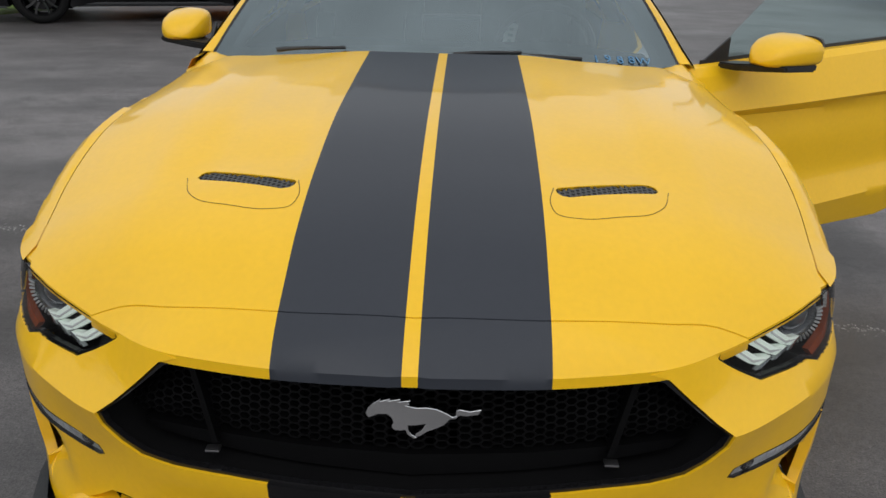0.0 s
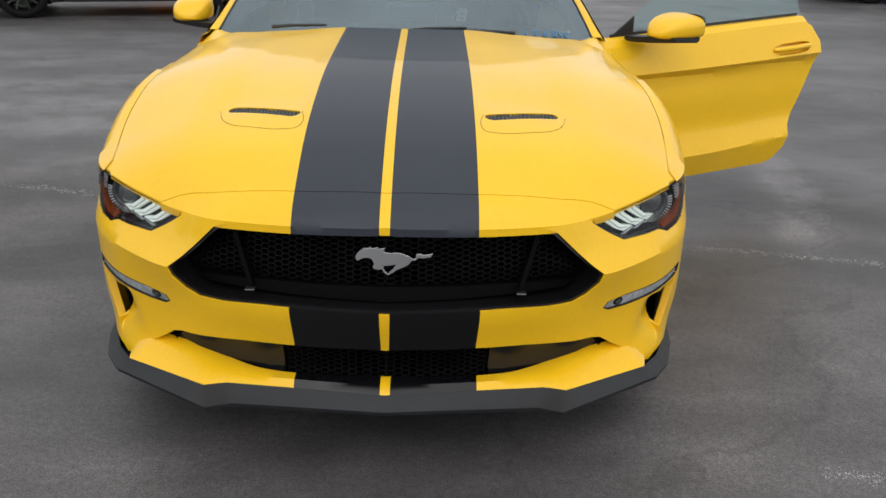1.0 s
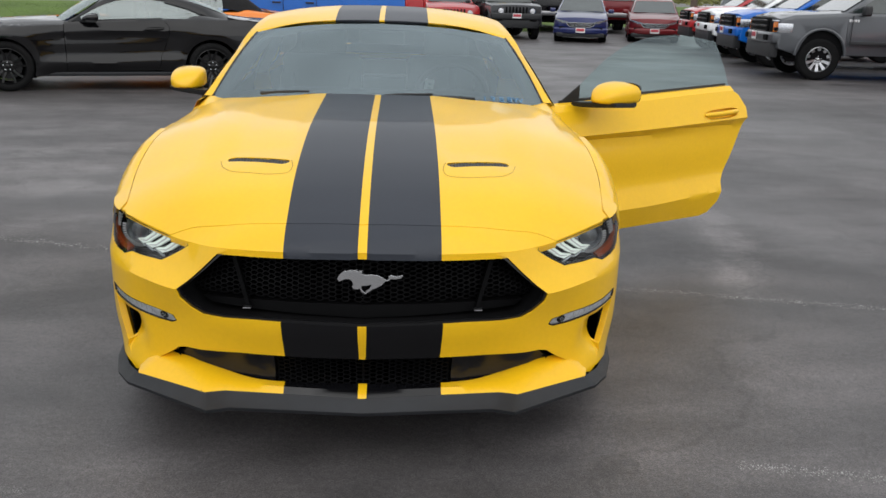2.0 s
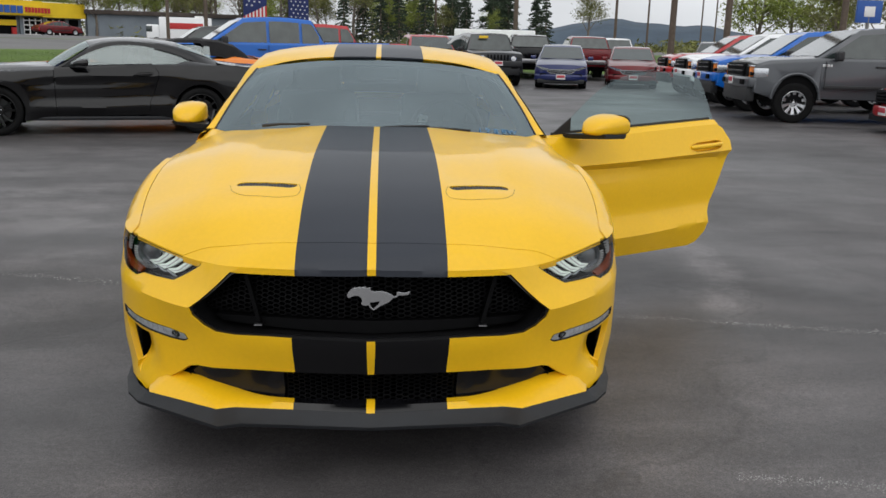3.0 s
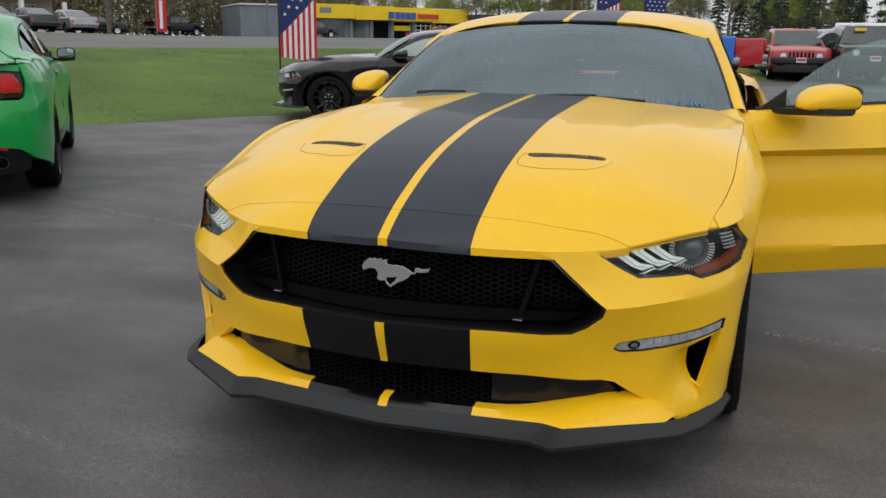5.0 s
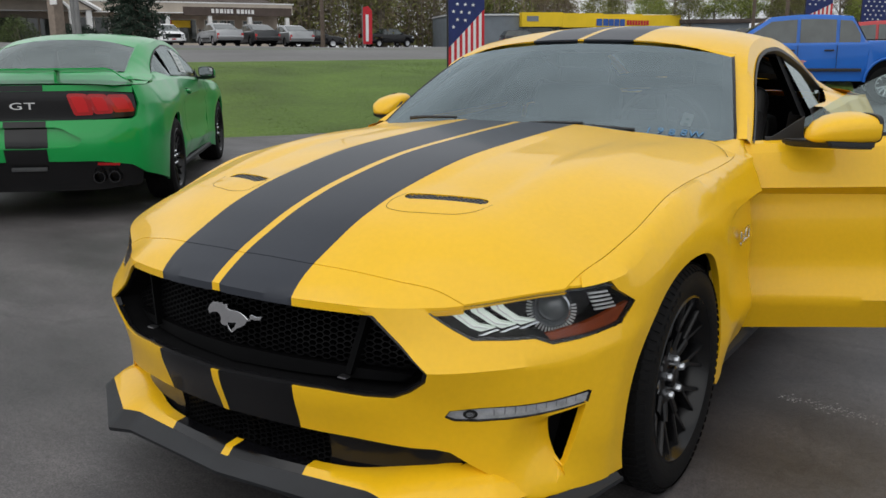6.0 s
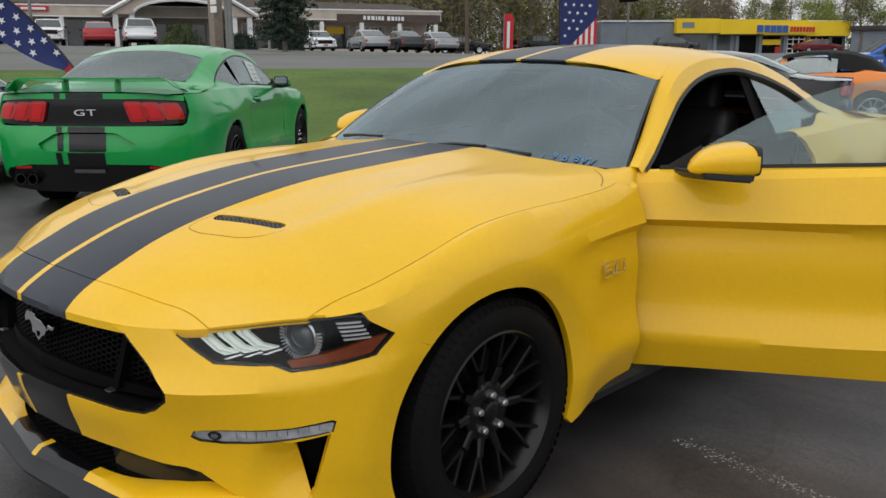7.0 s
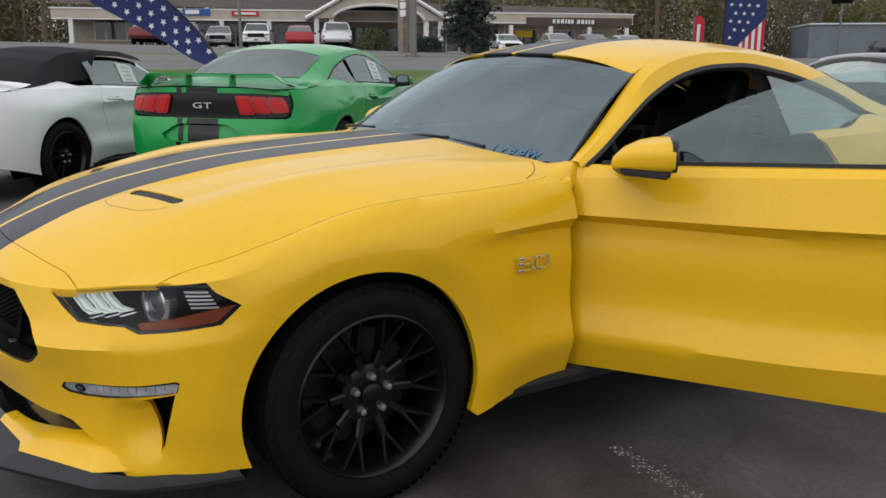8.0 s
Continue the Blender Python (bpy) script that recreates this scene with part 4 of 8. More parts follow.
    # lamps in the bumper
    for flip in (False, True):
        headlamp(car, flip)
        f = new("fog_lamp")
        f.empty_display_size = 0.05
        f.parent = car
        part("fog_housing", panel(fog, flank, .03, flange=-.004, w=.006, flip=flip), FOGREF, f)
        part("fog_lens", panel(fog, flank, .03, flange=.003, w=.001, flip=flip), LENS, f, "clear lamp strip").visible_shadow = False
        fa = np.array(fog)
        fc = fa.mean(0)
        part("fog_frame", panel(fog, flank, .03, holes=[fc + (fa - fc) * np.array((.984, .86))], flange=.01, w=-.001, flip=flip), BLACKGLOSS, f)
        if hero:
            cu = .700
            ring = [(cu + .018 * math.cos(a), .437 + .012 * math.sin(a)) for a in np.linspace(0, 2 * math.pi, 17)[:-1]]
            part("fog_bulb", panel(ring, flank, .02, flange=.004, w=.004, flip=flip), BLACKGLOSS, f)
            core = [(cu + .010 * math.cos(a), .437 + .007 * math.sin(a)) for a in np.linspace(0, 2 * math.pi, 13)[:-1]]
            part("fog_core", panel(core, flank, .02, flange=.003, w=.002, flip=flip), CHROMESOFT, f)
            for k in range(9):
                uu = .755 + .026 * k
                z = .443 + .0028 * k
                part("fog_rib", panel([(uu, z + .010), (uu + .003, z + .010), (uu + .003, z - .010), (uu, z - .010)], flank, .02, flange=.004, w=.006, flip=flip), DULLMETAL, f)
        duct = flank([(a + (.015 if n in (1, 2) else -.010), z) for n, (a, z) in enumerate(fin)], .085) * np.array((-1 if flip else 1, 1, 1))
        bm = bmesh.new()
        bm.faces.new([bm.verts.new(p) for p in duct])
        flat("side_duct", bm, DARK, car)
    # wings
    for flip in (False, True):
        run = np.vstack([edge_top(uy(-.475), uy(.738), 62)])
        loop = [tuple(p) for p in run] + [(uy(.738), .80), (uy(.738), .62), (uy(.742), .45), (uy(.745), .257), (uy(.62), .245), (uy(.44), .214), (uy(.36), .195)] + arch_arc(ARCH, -18, 132, 46) + [(uy(-0.297), .6203), (uy(-0.383), .6645), (uy(-0.453), .7072)]
        crease = [np.array([(u, float(_rz[6](u))) for u in np.linspace(uy(.34), uy(.737), 24)]), np.array(arch_arc((ARCH[0], ARCH[1], ARCH[2] + .075), 8, 124, 44))] if hero else []
        bm = panel(loop, flank, res, lines=crease, flange=.02, flip=flip)
        inner_line = np.vstack([off_line(spline(SHUT_SIDE, 30), -.0011), [(.780, .785), (.780, .80)]])
        lampside = [p for p in as_xy(edge_top(uy(-.56), uy(-.475), 12))[:-1] if p[0] > .806]
        tl = [tuple(p) for p in inner_line] + [tuple(p) for p in as_xy(run)[::-1]] + [tuple(p) for p in lampside[::-1]]
        bm = join(bm, panel(tl, bonnet, res * .6, flange=.0, flip=flip))
        bmesh.ops.remove_doubles(bm, verts=bm.verts[:], dist=.0025)
        if hero:
            seam = [v for v in bm.verts if not v.is_boundary and -.40 < v.co.y < .77 and abs(v.co.z - float(_topz(v.co.y))) < .036 and abs(abs(v.co.x) - float(_topx(v.co.y))) < .036]
            for _ in range(5):
                bmesh.ops.smooth_vert(bm, verts=seam, factor=.5, use_axis_x=True, use_axis_y=False, use_axis_z=True)
        wing = part("wing", bm, body, car)
        if hero:
            part("wing_corner", panel([(.765, -.575), (.80, -.560), (.824, -.535), (.840, -.49), (.84, -.46), (.825, -.43), (.79, -.47)], bonnet, .03, flange=.006, w=.003, flip=flip), body, wing)
        if hero:
            k3 = np.array((-1 if flip else 1, 1, 1))
            xs = np.array((.735, .762, .788, .812, .835, .853, .860))
            drop = np.array((0, 0, 1))
            r0 = bonnet(np.stack([xs, np.array((.700, .682, .655, .625, .60, .60, .60))], 1)) - drop * np.array((.001, .001, .002, .007, .012, .018, .04))[:, None]
            r1 = bonnet(np.stack([xs, np.full(7, .718)], 1)) + drop * np.array((.001, .003, .006, .007, .004, -.002, -.03))[:, None]
            r2 = np.stack([xs - np.array((0, 0, .002, .003, .003, .004, .006)), np.full(7, .750), np.array((.947, .947, .946, .941, .929, .908, .870))], 1)
            r3 = np.stack([np.array((.735, .760, .782, .802, .817, .825, .826)), np.full(7, .800), np.array((.952, .954, .956, .955, .947, .925, .89))], 1)
            r4 = r3 + np.array((-.008, .04, .014))
            rows = [r0, r1, r2, r3, r4]
            part("pillar_foot", skinned(*[[tuple(p) for p in r * k3] for r in rows]), body, wing)
        # wheel housing
        s = -1 if flip else 1
        for (cy, cz, r) in (ARCH, ARCH_R):
            bm = lathe(bmesh.new(), [(s * .56, r + .012), (s * .845, r + .012)], 40, "x")
            for v in bm.verts:
                v.co.y += cy
                v.co.z += cz
            bmesh.ops.delete(bm, geom=[v for v in bm.verts if v.co.z < .16], context="VERTS")
            ring = [(s * .56, cy + (r + .012) * math.cos(a), cz + (r + .012) * math.sin(a)) for a in np.linspace(-.5, math.pi + .5, 30)]
            bm.faces.new([bm.verts.new(p) for p in ring])
            part("wheel_housing", bm, DARK, car)
        if hero:
            mm = Matrix.Translation((s * .9070, .560, .662)) @ (pose(0, 0, 0, 90, 0, 93.8) if s > 0 else pose(0, 0, 0, 90, 0, -93.8))
            badge = new("badge")
            badge.empty_display_size = 0.02
            badge.parent = wing
            tagged(badge, "chrome 5.0 badge")
            five = [(.026, .019), (-.026, .019), (-.026, .002), (.022, .002), (.026, -.002), (.026, -.015), (.022, -.019), (-.026, -.019)]
            zero = [(-.020, .019), (.020, .019), (.027, .013), (.027, -.013), (.020, -.019), (-.020, -.019), (-.027, -.013), (-.027, .013), (-.020, .019)]
            for way, dx in ((five, -.036), ([(-.004, -.017), (.004, -.017)], 0.0), (zero, .036)):
                bm = bmesh.new()
                for (xa, za), (xb, zb_) in zip(way[:-1], way[1:]):
                    l = math.hypot(xb - xa, zb_ - za)
                    box(bm, (0, 0, 0), (l + .007, .0085, .008), .0022, mm @ Matrix.Translation(((xa + xb) / 2 + dx, (za + zb_) / 2, 0)) @ Matrix.Rotation(math.atan2(zb_ - za, xb - xa), 4, "Z"))
                part("numeral", bm, CHROME, badge)
            tick = spline([(.728, .689), (.765, .670), (.800, .634), (.824, .588)], 12)[:, :2]
            part("shut_tick", skinned(*[bonnet(off_line(tick, d), -.0015) * np.array((s, 1, 1)) for d in (.0012, -.0012)]), SEAM, wing)
    # doors: skin, belt rail, glass
    belt_in = lambda y: np.array((float(_dx(.80)) - .020 - .030 * (y - .8) / 1.3, y, .948 + .052 * (min(y, 2.2) - .8) / 1.3))
    for flip in (False, True):
        s = -1 if flip else 1
        opened = open_door and not flip
        hinge = Vector((s * .872, .812, 0))
        turn = Matrix.Translation(hinge) @ Matrix.Rotation(radians(-60.8 * s), 4, "Z") @ Matrix.Translation(-hinge) if opened else Matrix.Identity(4)
        door = new("door")
        door.empty_display_size = 0.1
        door.parent = car
        door.matrix_basis = turn
        tagged(door, "yellow door, wide open" if opened else "")
        run = edge_top(uy(.745), uy(2.05), 32)
        loop = [tuple(p) for p in run] + [(uy(2.09), .955), (uy(2.135), .885), (uy(2.13), .80), (uy(2.06), .60), (uy(2.0), .47), (uy(1.994), float(_rz[2](uy(1.994)))), (uy(1.99), .36), (uy(1.94), .295), (uy(1.88), .276), (uy(.75), .257)]
        handle = [(uy(1.800), .848), (uy(1.825), .870), (uy(1.87), .880), (uy(2.01), .888), (uy(2.055), .884), (uy(2.068), .868), (uy(2.045), .845), (uy(1.99), .834), (uy(1.85), .828)]
        crease = [np.array([(u, float(_rz[i](u))) for u in np.linspace(uy(a), uy(b), 60)]) for i, a, b in ((6, .745, 2.16), (2, .745, 1.994))] if hero else []
        bm = panel(loop, flank, res, holes=[handle], lines=crease, flange=.025, flip=flip)
        ys = [float(v) for v in np.linspace(.749, 2.06, 27)]
        top_row = flank(np.array([(uy(v), float(top_z(uy(v)))) for v in ys]))
        in_row = np.array([belt_in(v) for v in ys])
        k = np.array((s, 1, 1))
        mid_row = top_row * .5 + in_row * .5 + np.array((.004, 0, .012))
        join(bm, skinned(top_row * k, mid_row * k, in_row * k))
        bmesh.ops.remove_doubles(bm, verts=bm.verts[:], dist=.002)
        part("door_skin", bm, body, door)
        part("handle_recess", panel(handle, flank, .03, flange=-.034, w=.036, flip=flip), body, door)
        grip = [flank([(uy(v), .856 + .012 * (v - 1.83) / .2)], -(.004 + .012 * math.sin(math.pi * (v - 1.806) / .255)))[0] * k for v in np.linspace(1.806, 2.061, 12)]
        bm = tube(bmesh.new(), grip, [.007] + [.013] * 10 + [.007], 10)
        part("door_handle", bm, body, door)
        # inner panel
        inl = [(a, min(b, float(top_z(a)) - .01)) for a, b in loop]
        part("door_card", panel(inl, flank, .08, flange=-.02, w=.085, flip=flip), LEATHER, door, "black door card")
        part("belt_seal", skinned(*[[tuple((belt_in(v) + np.array((dx, 0, dz))) * k) for v in np.linspace(.84, 2.06, 20)] for dx, dz in ((.004, -.002), (.003, .012), (-.012, .012))]), SATIN, door)
        # sail and glass
        gl_top = [(float(_dx(v)) + .006, v, float(_dz(v)) - .004) for v in np.linspace(.97, 2.10, 20)]
        gl_bot = [belt_in(v) + np.array((-.004, 0, -.01)) for v in np.linspace(.97, 2.10, 20)]
        bm = skinned(*[[tuple(np.array(a) * f * k + np.array(b) * (1 - f) * k + np.array((.008 * 4 * f * (1 - f) * s, 0, 0))) for a, b in zip(gl_top, gl_bot)] for f in np.linspace(0, 1, 7)])
        g = part("door_glass", bm, SIDEGLASS if hero else CARGLASS, door, "clear frameless door glass")
        g.visible_shadow = False
        if sticker:
            rows = []
            for f in np.linspace(.18, .86, 4):
                rows.append([tuple((np.array(a) * f + np.array(b) * (1 - f)) * k + np.array((.012 * s, 0, .002))) for a, b in zip(gl_top[7:12], gl_bot[7:12])])
            part("window_sticker", skinned(*rows), PAPER, door, "pale printed price sheet")
            for q in range(4):
                f = .26 + .15 * q
                pts = [(np.array(a) * f + np.array(b) * (1 - f)) * k + np.array((.0145 * s, 0, .002)) for a, b in zip(gl_top[8:11], gl_bot[8:11])]
                part("print_bar", skinned([tuple(p) for p in pts], [tuple(p + np.array((0, 0, .010))) for p in pts]), PRINT, door)
        bm = prism([(.835, .942), (.972, .952), (.972, 1.035)], .008, Matrix(((0, 0, s, s * .820), (1, 0, 0, 0), (0, 1, 0, 0), (0, 0, 0, 1))))
        part("mirror_sail", bm, SATIN, door)
        mo = mirror_unit(door, flip, body)
        if opened:
            mo.matrix_basis = Matrix.Translation((.030, -.058, 0))
    # sills
    for flip in (False, True):
        s = -1 if flip else 1
        rows = [[(s * x, y, z) for y in np.linspace(.40, 2.32, 20)] for x, z in ((.80, .262), (.866, .256), (.880, .238), (.874, .208), (.84, .200), (.70, .196))]
        part("sill", skinned(*rows), LIP, car, "black side sill")
        part("sill_step", skinned([(s * .80, y, .262) for y in np.linspace(.78, 2.1, 10)], [(s * .74, y, .40) for y in np.linspace(.78, 2.1, 10)], [(s * .66, y, .40) for y in np.linspace(.78, 2.1, 10)], [(s * .64, y, .25) for y in np.linspace(.78, 2.1, 10)]), body if opened or hero else DARK, car)
    # rear quarters and tail
    for flip in (False, True):
        s = -1 if flip else 1
        k = np.array((s, 1, 1))
        run = edge_top(uy(2.055), uy(3.40), 40)
        tail = edge_top(uy(3.40), ur(.80), 20)
        loop = [tuple(p) for p in run] + [tuple(p) for p in tail[1:]] + [(ur(.815), .92), (ur(.825), .84), (ur(.80), .755), (ur(.77), .735), (ur(.5), .735), (UMAX, .735), (UMAX, .690), (ur(.22), .688), (ur(.27), .676), (ur(.40), .605), (ur(.405), .595), (ur(.38), .560), (ur(.34), .545), (UMAX, .535), (UMAX, .445), (ur(.5), .435), (ur(.74), .40), (ur(.84), .33), (uy(3.3), .26), (uy(3.08), .205)] + arch_arc(ARCH_R, -20, 200, 50) + [(uy(2.31), .20), (uy(2.2), .255), (uy(1.895), .285), (uy(1.945), .30), (uy(1.997), .36), (uy(2.005), .47), (uy(2.067), .60), (uy(2.137), .80), (uy(2.142), .885), (uy(2.096), .955)]
        bm = panel(loop, flank, res if hero else .05, flange=.02, flip=flip)
        ys = [float(v) for v in np.linspace(2.056, 3.30, 30)]
        top_row = flank(np.array([(uy(v), float(top_z(uy(v)))) for v in ys]))
        in_row = []
        for v in ys:
            w = smooth01(np.array(v), 2.35, 2.75)
            in_row.append(belt_in(v) * (1 - w) + np.array((float(_dx(v)), v, float(_dz(v)))) * w if v > 2.35 else belt_in(v))
        in_row = np.array(in_row)
        join(bm, skinned(top_row * k, (top_row * .5 + in_row * .5 + np.array((.004, 0, .010))) * k, in_row * k))
        bmesh.ops.remove_doubles(bm, verts=bm.verts[:], dist=.002)
        part("rear_quarter", bm, body, car)
    deck_pts = lambda v, xs: [(x, v, float(np.interp(v, [2.95, 3.1, 3.4, 3.74], [1.075, 1.045, 1.015, 1.0])) - (.03 + .02 * (3.3 - min(v, 3.3))) * (abs(x) / .8)**3) for x in xs]
    rows = []
    for v in np.linspace(2.98, 3.735, 14):
        xm = min(float(_dx(min(v, 3.3))), .83 - max(0, v - 3.45) * .55)
        rows.append(deck_pts(v, np.linspace(-xm, xm, 25)))
    bm = skinned(*rows)
    if stripe:
        for f in bm.faces:
            x = abs(f.calc_center_median().x)
            f.material_index = int(.03 < x < STRIPE_X)
    part("boot_lid", bm, paints, car)
    part("tail_panel", panel([(UMAX, .945), (ur(.5), .945), (ur(.775), .934), (ur(.808), .91), (ur(.812), .80), (ur(.785), .752), (ur(.5), .737), (UMAX, .737)], flank, .05, flange=.03, w=.018, both=True), BLACKGLOSS, car, "gloss black tail panel")
    rim_t = [(UMAX, .99), (ur(.5), .985), (ur(.80), .968), (ur(.795), .925), (ur(.5), .945), (UMAX, .945)]
    part("tail_rim", panel(rim_t, flank, .05, flange=.03, w=.0, both=True), body, car)
    for flip in (False, True):
        for j in range(3):
            a, b = .335 + .142 * j, .474 + .142 * j
            t0, t1 = .925 - .006 * j, .768 + .008 * j
            poly = [(ur(b - .012), t0 - .006), (ur(b - .035), t0), (ur(a + .005), t0 + .002), (ur(a - .012), t0 - .012), (ur(a + .002), .862), (ur(a + .030), t1 + .012), (ur(a + .045), t1), (ur(b + .020), t1 + .002), (ur(b + .030), t1 + .016), (ur(b + .012), .866)]
            lamp = part("tail_lamp", panel(poly, flank, .03, flange=.03, w=-.006, flip=flip), REDLENS, car, "red tail lamp bar")
            poly = [(ur(b - .034), t0 - .022), (ur(a + .016), t0 - .020), (ur(a + .030), .858), (ur(a + .060), t1 + .022), (ur(b + .000), t1 + .024), (ur(b - .014), .862)]
            part("lamp_core", panel(poly, flank, .03, flange=.004, w=-.010, flip=flip), REDBRIGHT, lamp)
        part("exhaust_pipe", lathe(bmesh.new(), [(3.66, .044), (3.76, .044), (3.76, .038), (3.66, .038)], 20, "y"), BRAKE, car).matrix_basis = Matrix.Translation(((-1 if flip else 1) * .50, -.02, .315))
        part("exhaust_tip", lathe(bmesh.new(), [(3.66, .044), (3.76, .044), (3.76, .038), (3.66, .038)], 20, "y"), BRAKE, car).matrix_basis = Matrix.Translation(((-1 if flip else 1) * .61, -.04, .315))
    part("rear_diffuser", panel([(UMAX, .46), (ur(.5), .45), (ur(.74), .41), (ur(.84), .34), (ur(.84), .24), (ur(.5), .21), (UMAX, .21)], flank, .06, flange=.05, w=.03, both=True), BLACKGLOSS, car)
    part("plate_recess", panel([(UMAX, .690), (ur(.22), .688), (ur(.27), .676), (ur(.40), .605), (ur(.405), .595), (ur(.38), .560), (ur(.34), .545), (UMAX, .535)], flank, .04, flange=-.034, w=.034, both=True), body, car)
    part("reversing_lamp", boxed((0, 3.742, .385), (.26, .03, .030), .006), TRIMGREY, car)
    if rear_wing:
        # centre stripe and pinstripe down the tail, and the silver letters
        for z0_, z1_, w_ in ((.947, .988, -.003), (.690, .733, -.003), (.537, .687, .030), (.43, .534, -.003)):
            part("tail_stripe", panel([(UMAX, z1_), (ur(.155), z1_), (ur(.155), z0_), (UMAX, z0_)], flank, .05, flange=.002, w=w_, both=True), BLACKGLOSS, car)
            part("pin_stripe", panel([(ur(.255), z1_), (ur(.205), z1_), (ur(.205), z0_), (ur(.255), z0_)], flank, .05, flange=.002, w=w_), BLACKGLOSS, car)
        for ch, dx in (("G", .052), ("T", -.048)):
            bm = letters(ch, .070, .004)
            for v in bm.verts:
                v.co.x = v.co.x * 2.0 - dx
            bmesh.ops.transform(bm, matrix=Matrix.Translation((0, 3.738, .838)) @ pose(0, 0, 0, 90, 0, 180), verts=bm.verts[:])
            flat("badge_letter", bm, TICK, car, "silver letter")
    for flip in (False, True):
        part("rear_reflector", panel([(ur(.50), .425), (ur(.66), .415), (ur(.66), .395), (ur(.50), .405)], flank, .04, flange=.004, w=-.004, flip=flip), REDLENS, car)
    if rear_wing:
        wing_rows = []
        for x in np.linspace(-.74, .74, 31):
            yb = 3.66 - .10 * (abs(x) / .74)**2.2
            z = 1.085 - .085 * smooth01(np.array(abs(x)), .60, .74)
            wing_rows.append([(x, yb - .14, z - .006), (x, yb - .05, z + .014), (x, yb + .03, z + .020), (x, yb + .03, z + .010), (x, yb - .05, z - .004), (x, yb - .14, z - .012)])
        part("rear_wing", skin(bmesh.new(), wing_rows, True), body, car)
        for x in (-.22, .22):
            part("wing_post", boxed((x, 3.59, 1.04), (.022, .09, .08), .008), body, car)
    # roof, pillars, glass
    ys = np.linspace(.80, 3.28, 62)
    if soft is None:
        rails = [[], [], []]
        for v in ys:
            for r, p in zip(rails, roofline(v)):
                r.append(p)
        bm = skin(bmesh.new(), rails)
        ryr = np.linspace(1.225, 2.45, 34)
        rows = []
        for v in ryr:
            gx, gz, cz = float(_gx(v)), float(_gz(v)), float(_cz(v))
            shift = lambda x: -.05 * (1 - (x / gx)**2) * (1 - smooth01(np.array(v), 1.225, 1.7))
            xs = [0, BAND, .08, .16, STRIPE_X, .32, .42, .50, gx]
            rows.append([(x, v + float(shift(x)), cz - (cz - gz) * (x / gx)**2.6) for x in xs])
        bm2 = skinned(*rows)
        if stripe:
            for f in bm2.faces:
                f.material_index = int(BAND < f.calc_center_median().x < STRIPE_X)
        join(bm, bm2)
        bmesh.ops.remove_doubles(bm, verts=bm.verts[:], dist=.004)
        bm = weld(mirrored(bm))
        part("roof", bm, paints, car, "yellow roof with charcoal stripes" if hero else "")
        if hero:
            wt_ = np.array([(0, 1.172, 1.304), (.25, 1.190, 1.298), (.45, 1.222, 1.282), (.58, 1.25, 1.262), (.632, 1.268, 1.252)])
            lip = [(p[0], float(np.interp(p[0], wt_[:, 0], wt_[:, 1])) - .006, float(np.interp(p[0], wt_[:, 0], wt_[:, 2])) + .001) for p in rows[0]]
            bm = skinned(rows[0], [((a[0] + b[0]) / 2, (a[1] + b[1]) / 2 - .004, (a[2] + b[2]) / 2 + .003) for a, b in zip(rows[0], lip)], lip)
            for f in bm.faces:
                f.material_index = int(BAND < f.calc_center_median().x < STRIPE_X)
            part("roof_lip", weld(mirrored(bm), .001), paints, car)
        # headlining and dark edge strips
        rows = [[(x * .96, y, z - .045) for x, y, z in r[:-1]] + [(r[-1][0] - .012, r[-1][1], r[-1][2] - .030)] for r in rows]
        part("headlining", weld(mirrored(skinned(*rows)), .001), TRIMGREY, car)
        for flip in (False, True):
            s = -1 if flip else 1
            edge = [roofline(v)[0] for v in np.linspace(.82, 2.6, 44)]
            bm = skinned(*[[(s * (p[0] + dx), p[1], p[2] + dz) for p in edge] for dx, dz in ((.004, .004), (.010, -.012), (-.004, -.026), (-.045, -.022), (-.085, .012), (-.10, .03))])
            part("door_seal", bm, SATIN, car, "black window seal")
            rails3 = [roofline(v) for v in np.linspace(.86, 3.1, 40)]
            part("rail_trim", skinned(*[[(s * (p[i][0] - .022), p[i][1], p[i][2] - .016) for p in rails3] for i in range(3)]), DARK, car)
            # quarter window
            q = [v for v in np.linspace(1.97, 2.585, 16)]
            up = [(s * (float(_dx(v)) - .004), v, float(_dz(v)) - .020) for v in q]
            dn = [(s * (belt_in(v)[0] - .004 - .07 * smooth01(np.array(v), 2.2, 2.6)), v, min(.992 + .010 * (v - 1.97) + .05 * float(smooth01(np.array(v), 2.42, 2.6)), float(_dz(v)) - .022)) for v in q]
            rows = [[tuple(np.array(a) * f + np.array(b) * (1 - f)) for a, b in zip(up, dn)] for f in np.linspace(0, 1, 6)]
            g = part("quarter_glass", skinned(*rows), CARGLASS, car, "dark quarter window")
            g.visible_shadow = False
            part("quarter_trim", skinned([(x + s * .003, y, z) for x, y, z in dn], [(x + s * .012, y, z - .03) for x, y, z in dn]), SATIN, car)
            bm = skinned(*[[(s * (float(_dx(v)) - .012 + dx), v + dy, float(_dz(v)) - .02) if t == 0 else (s * (belt_in(v)[0] - .02 + dx), v + dy, .96) for t in (0, 1)] for v, dy, dx in ((1.88, 0, 0), (1.99, 0, 0), (2.0, 0, -.06))])
            part("centre_pillar", bm, DARK, car)
            part("pillar_trim", skinned(*[[(s * (float(_dx(v)) - dx), v, float(_dz(v)) - dz) for v in np.linspace(.86, 1.9, 20)] for dx, dz in ((.075, -.01), (.10, .04), (.06, .05))]), DARK, car)
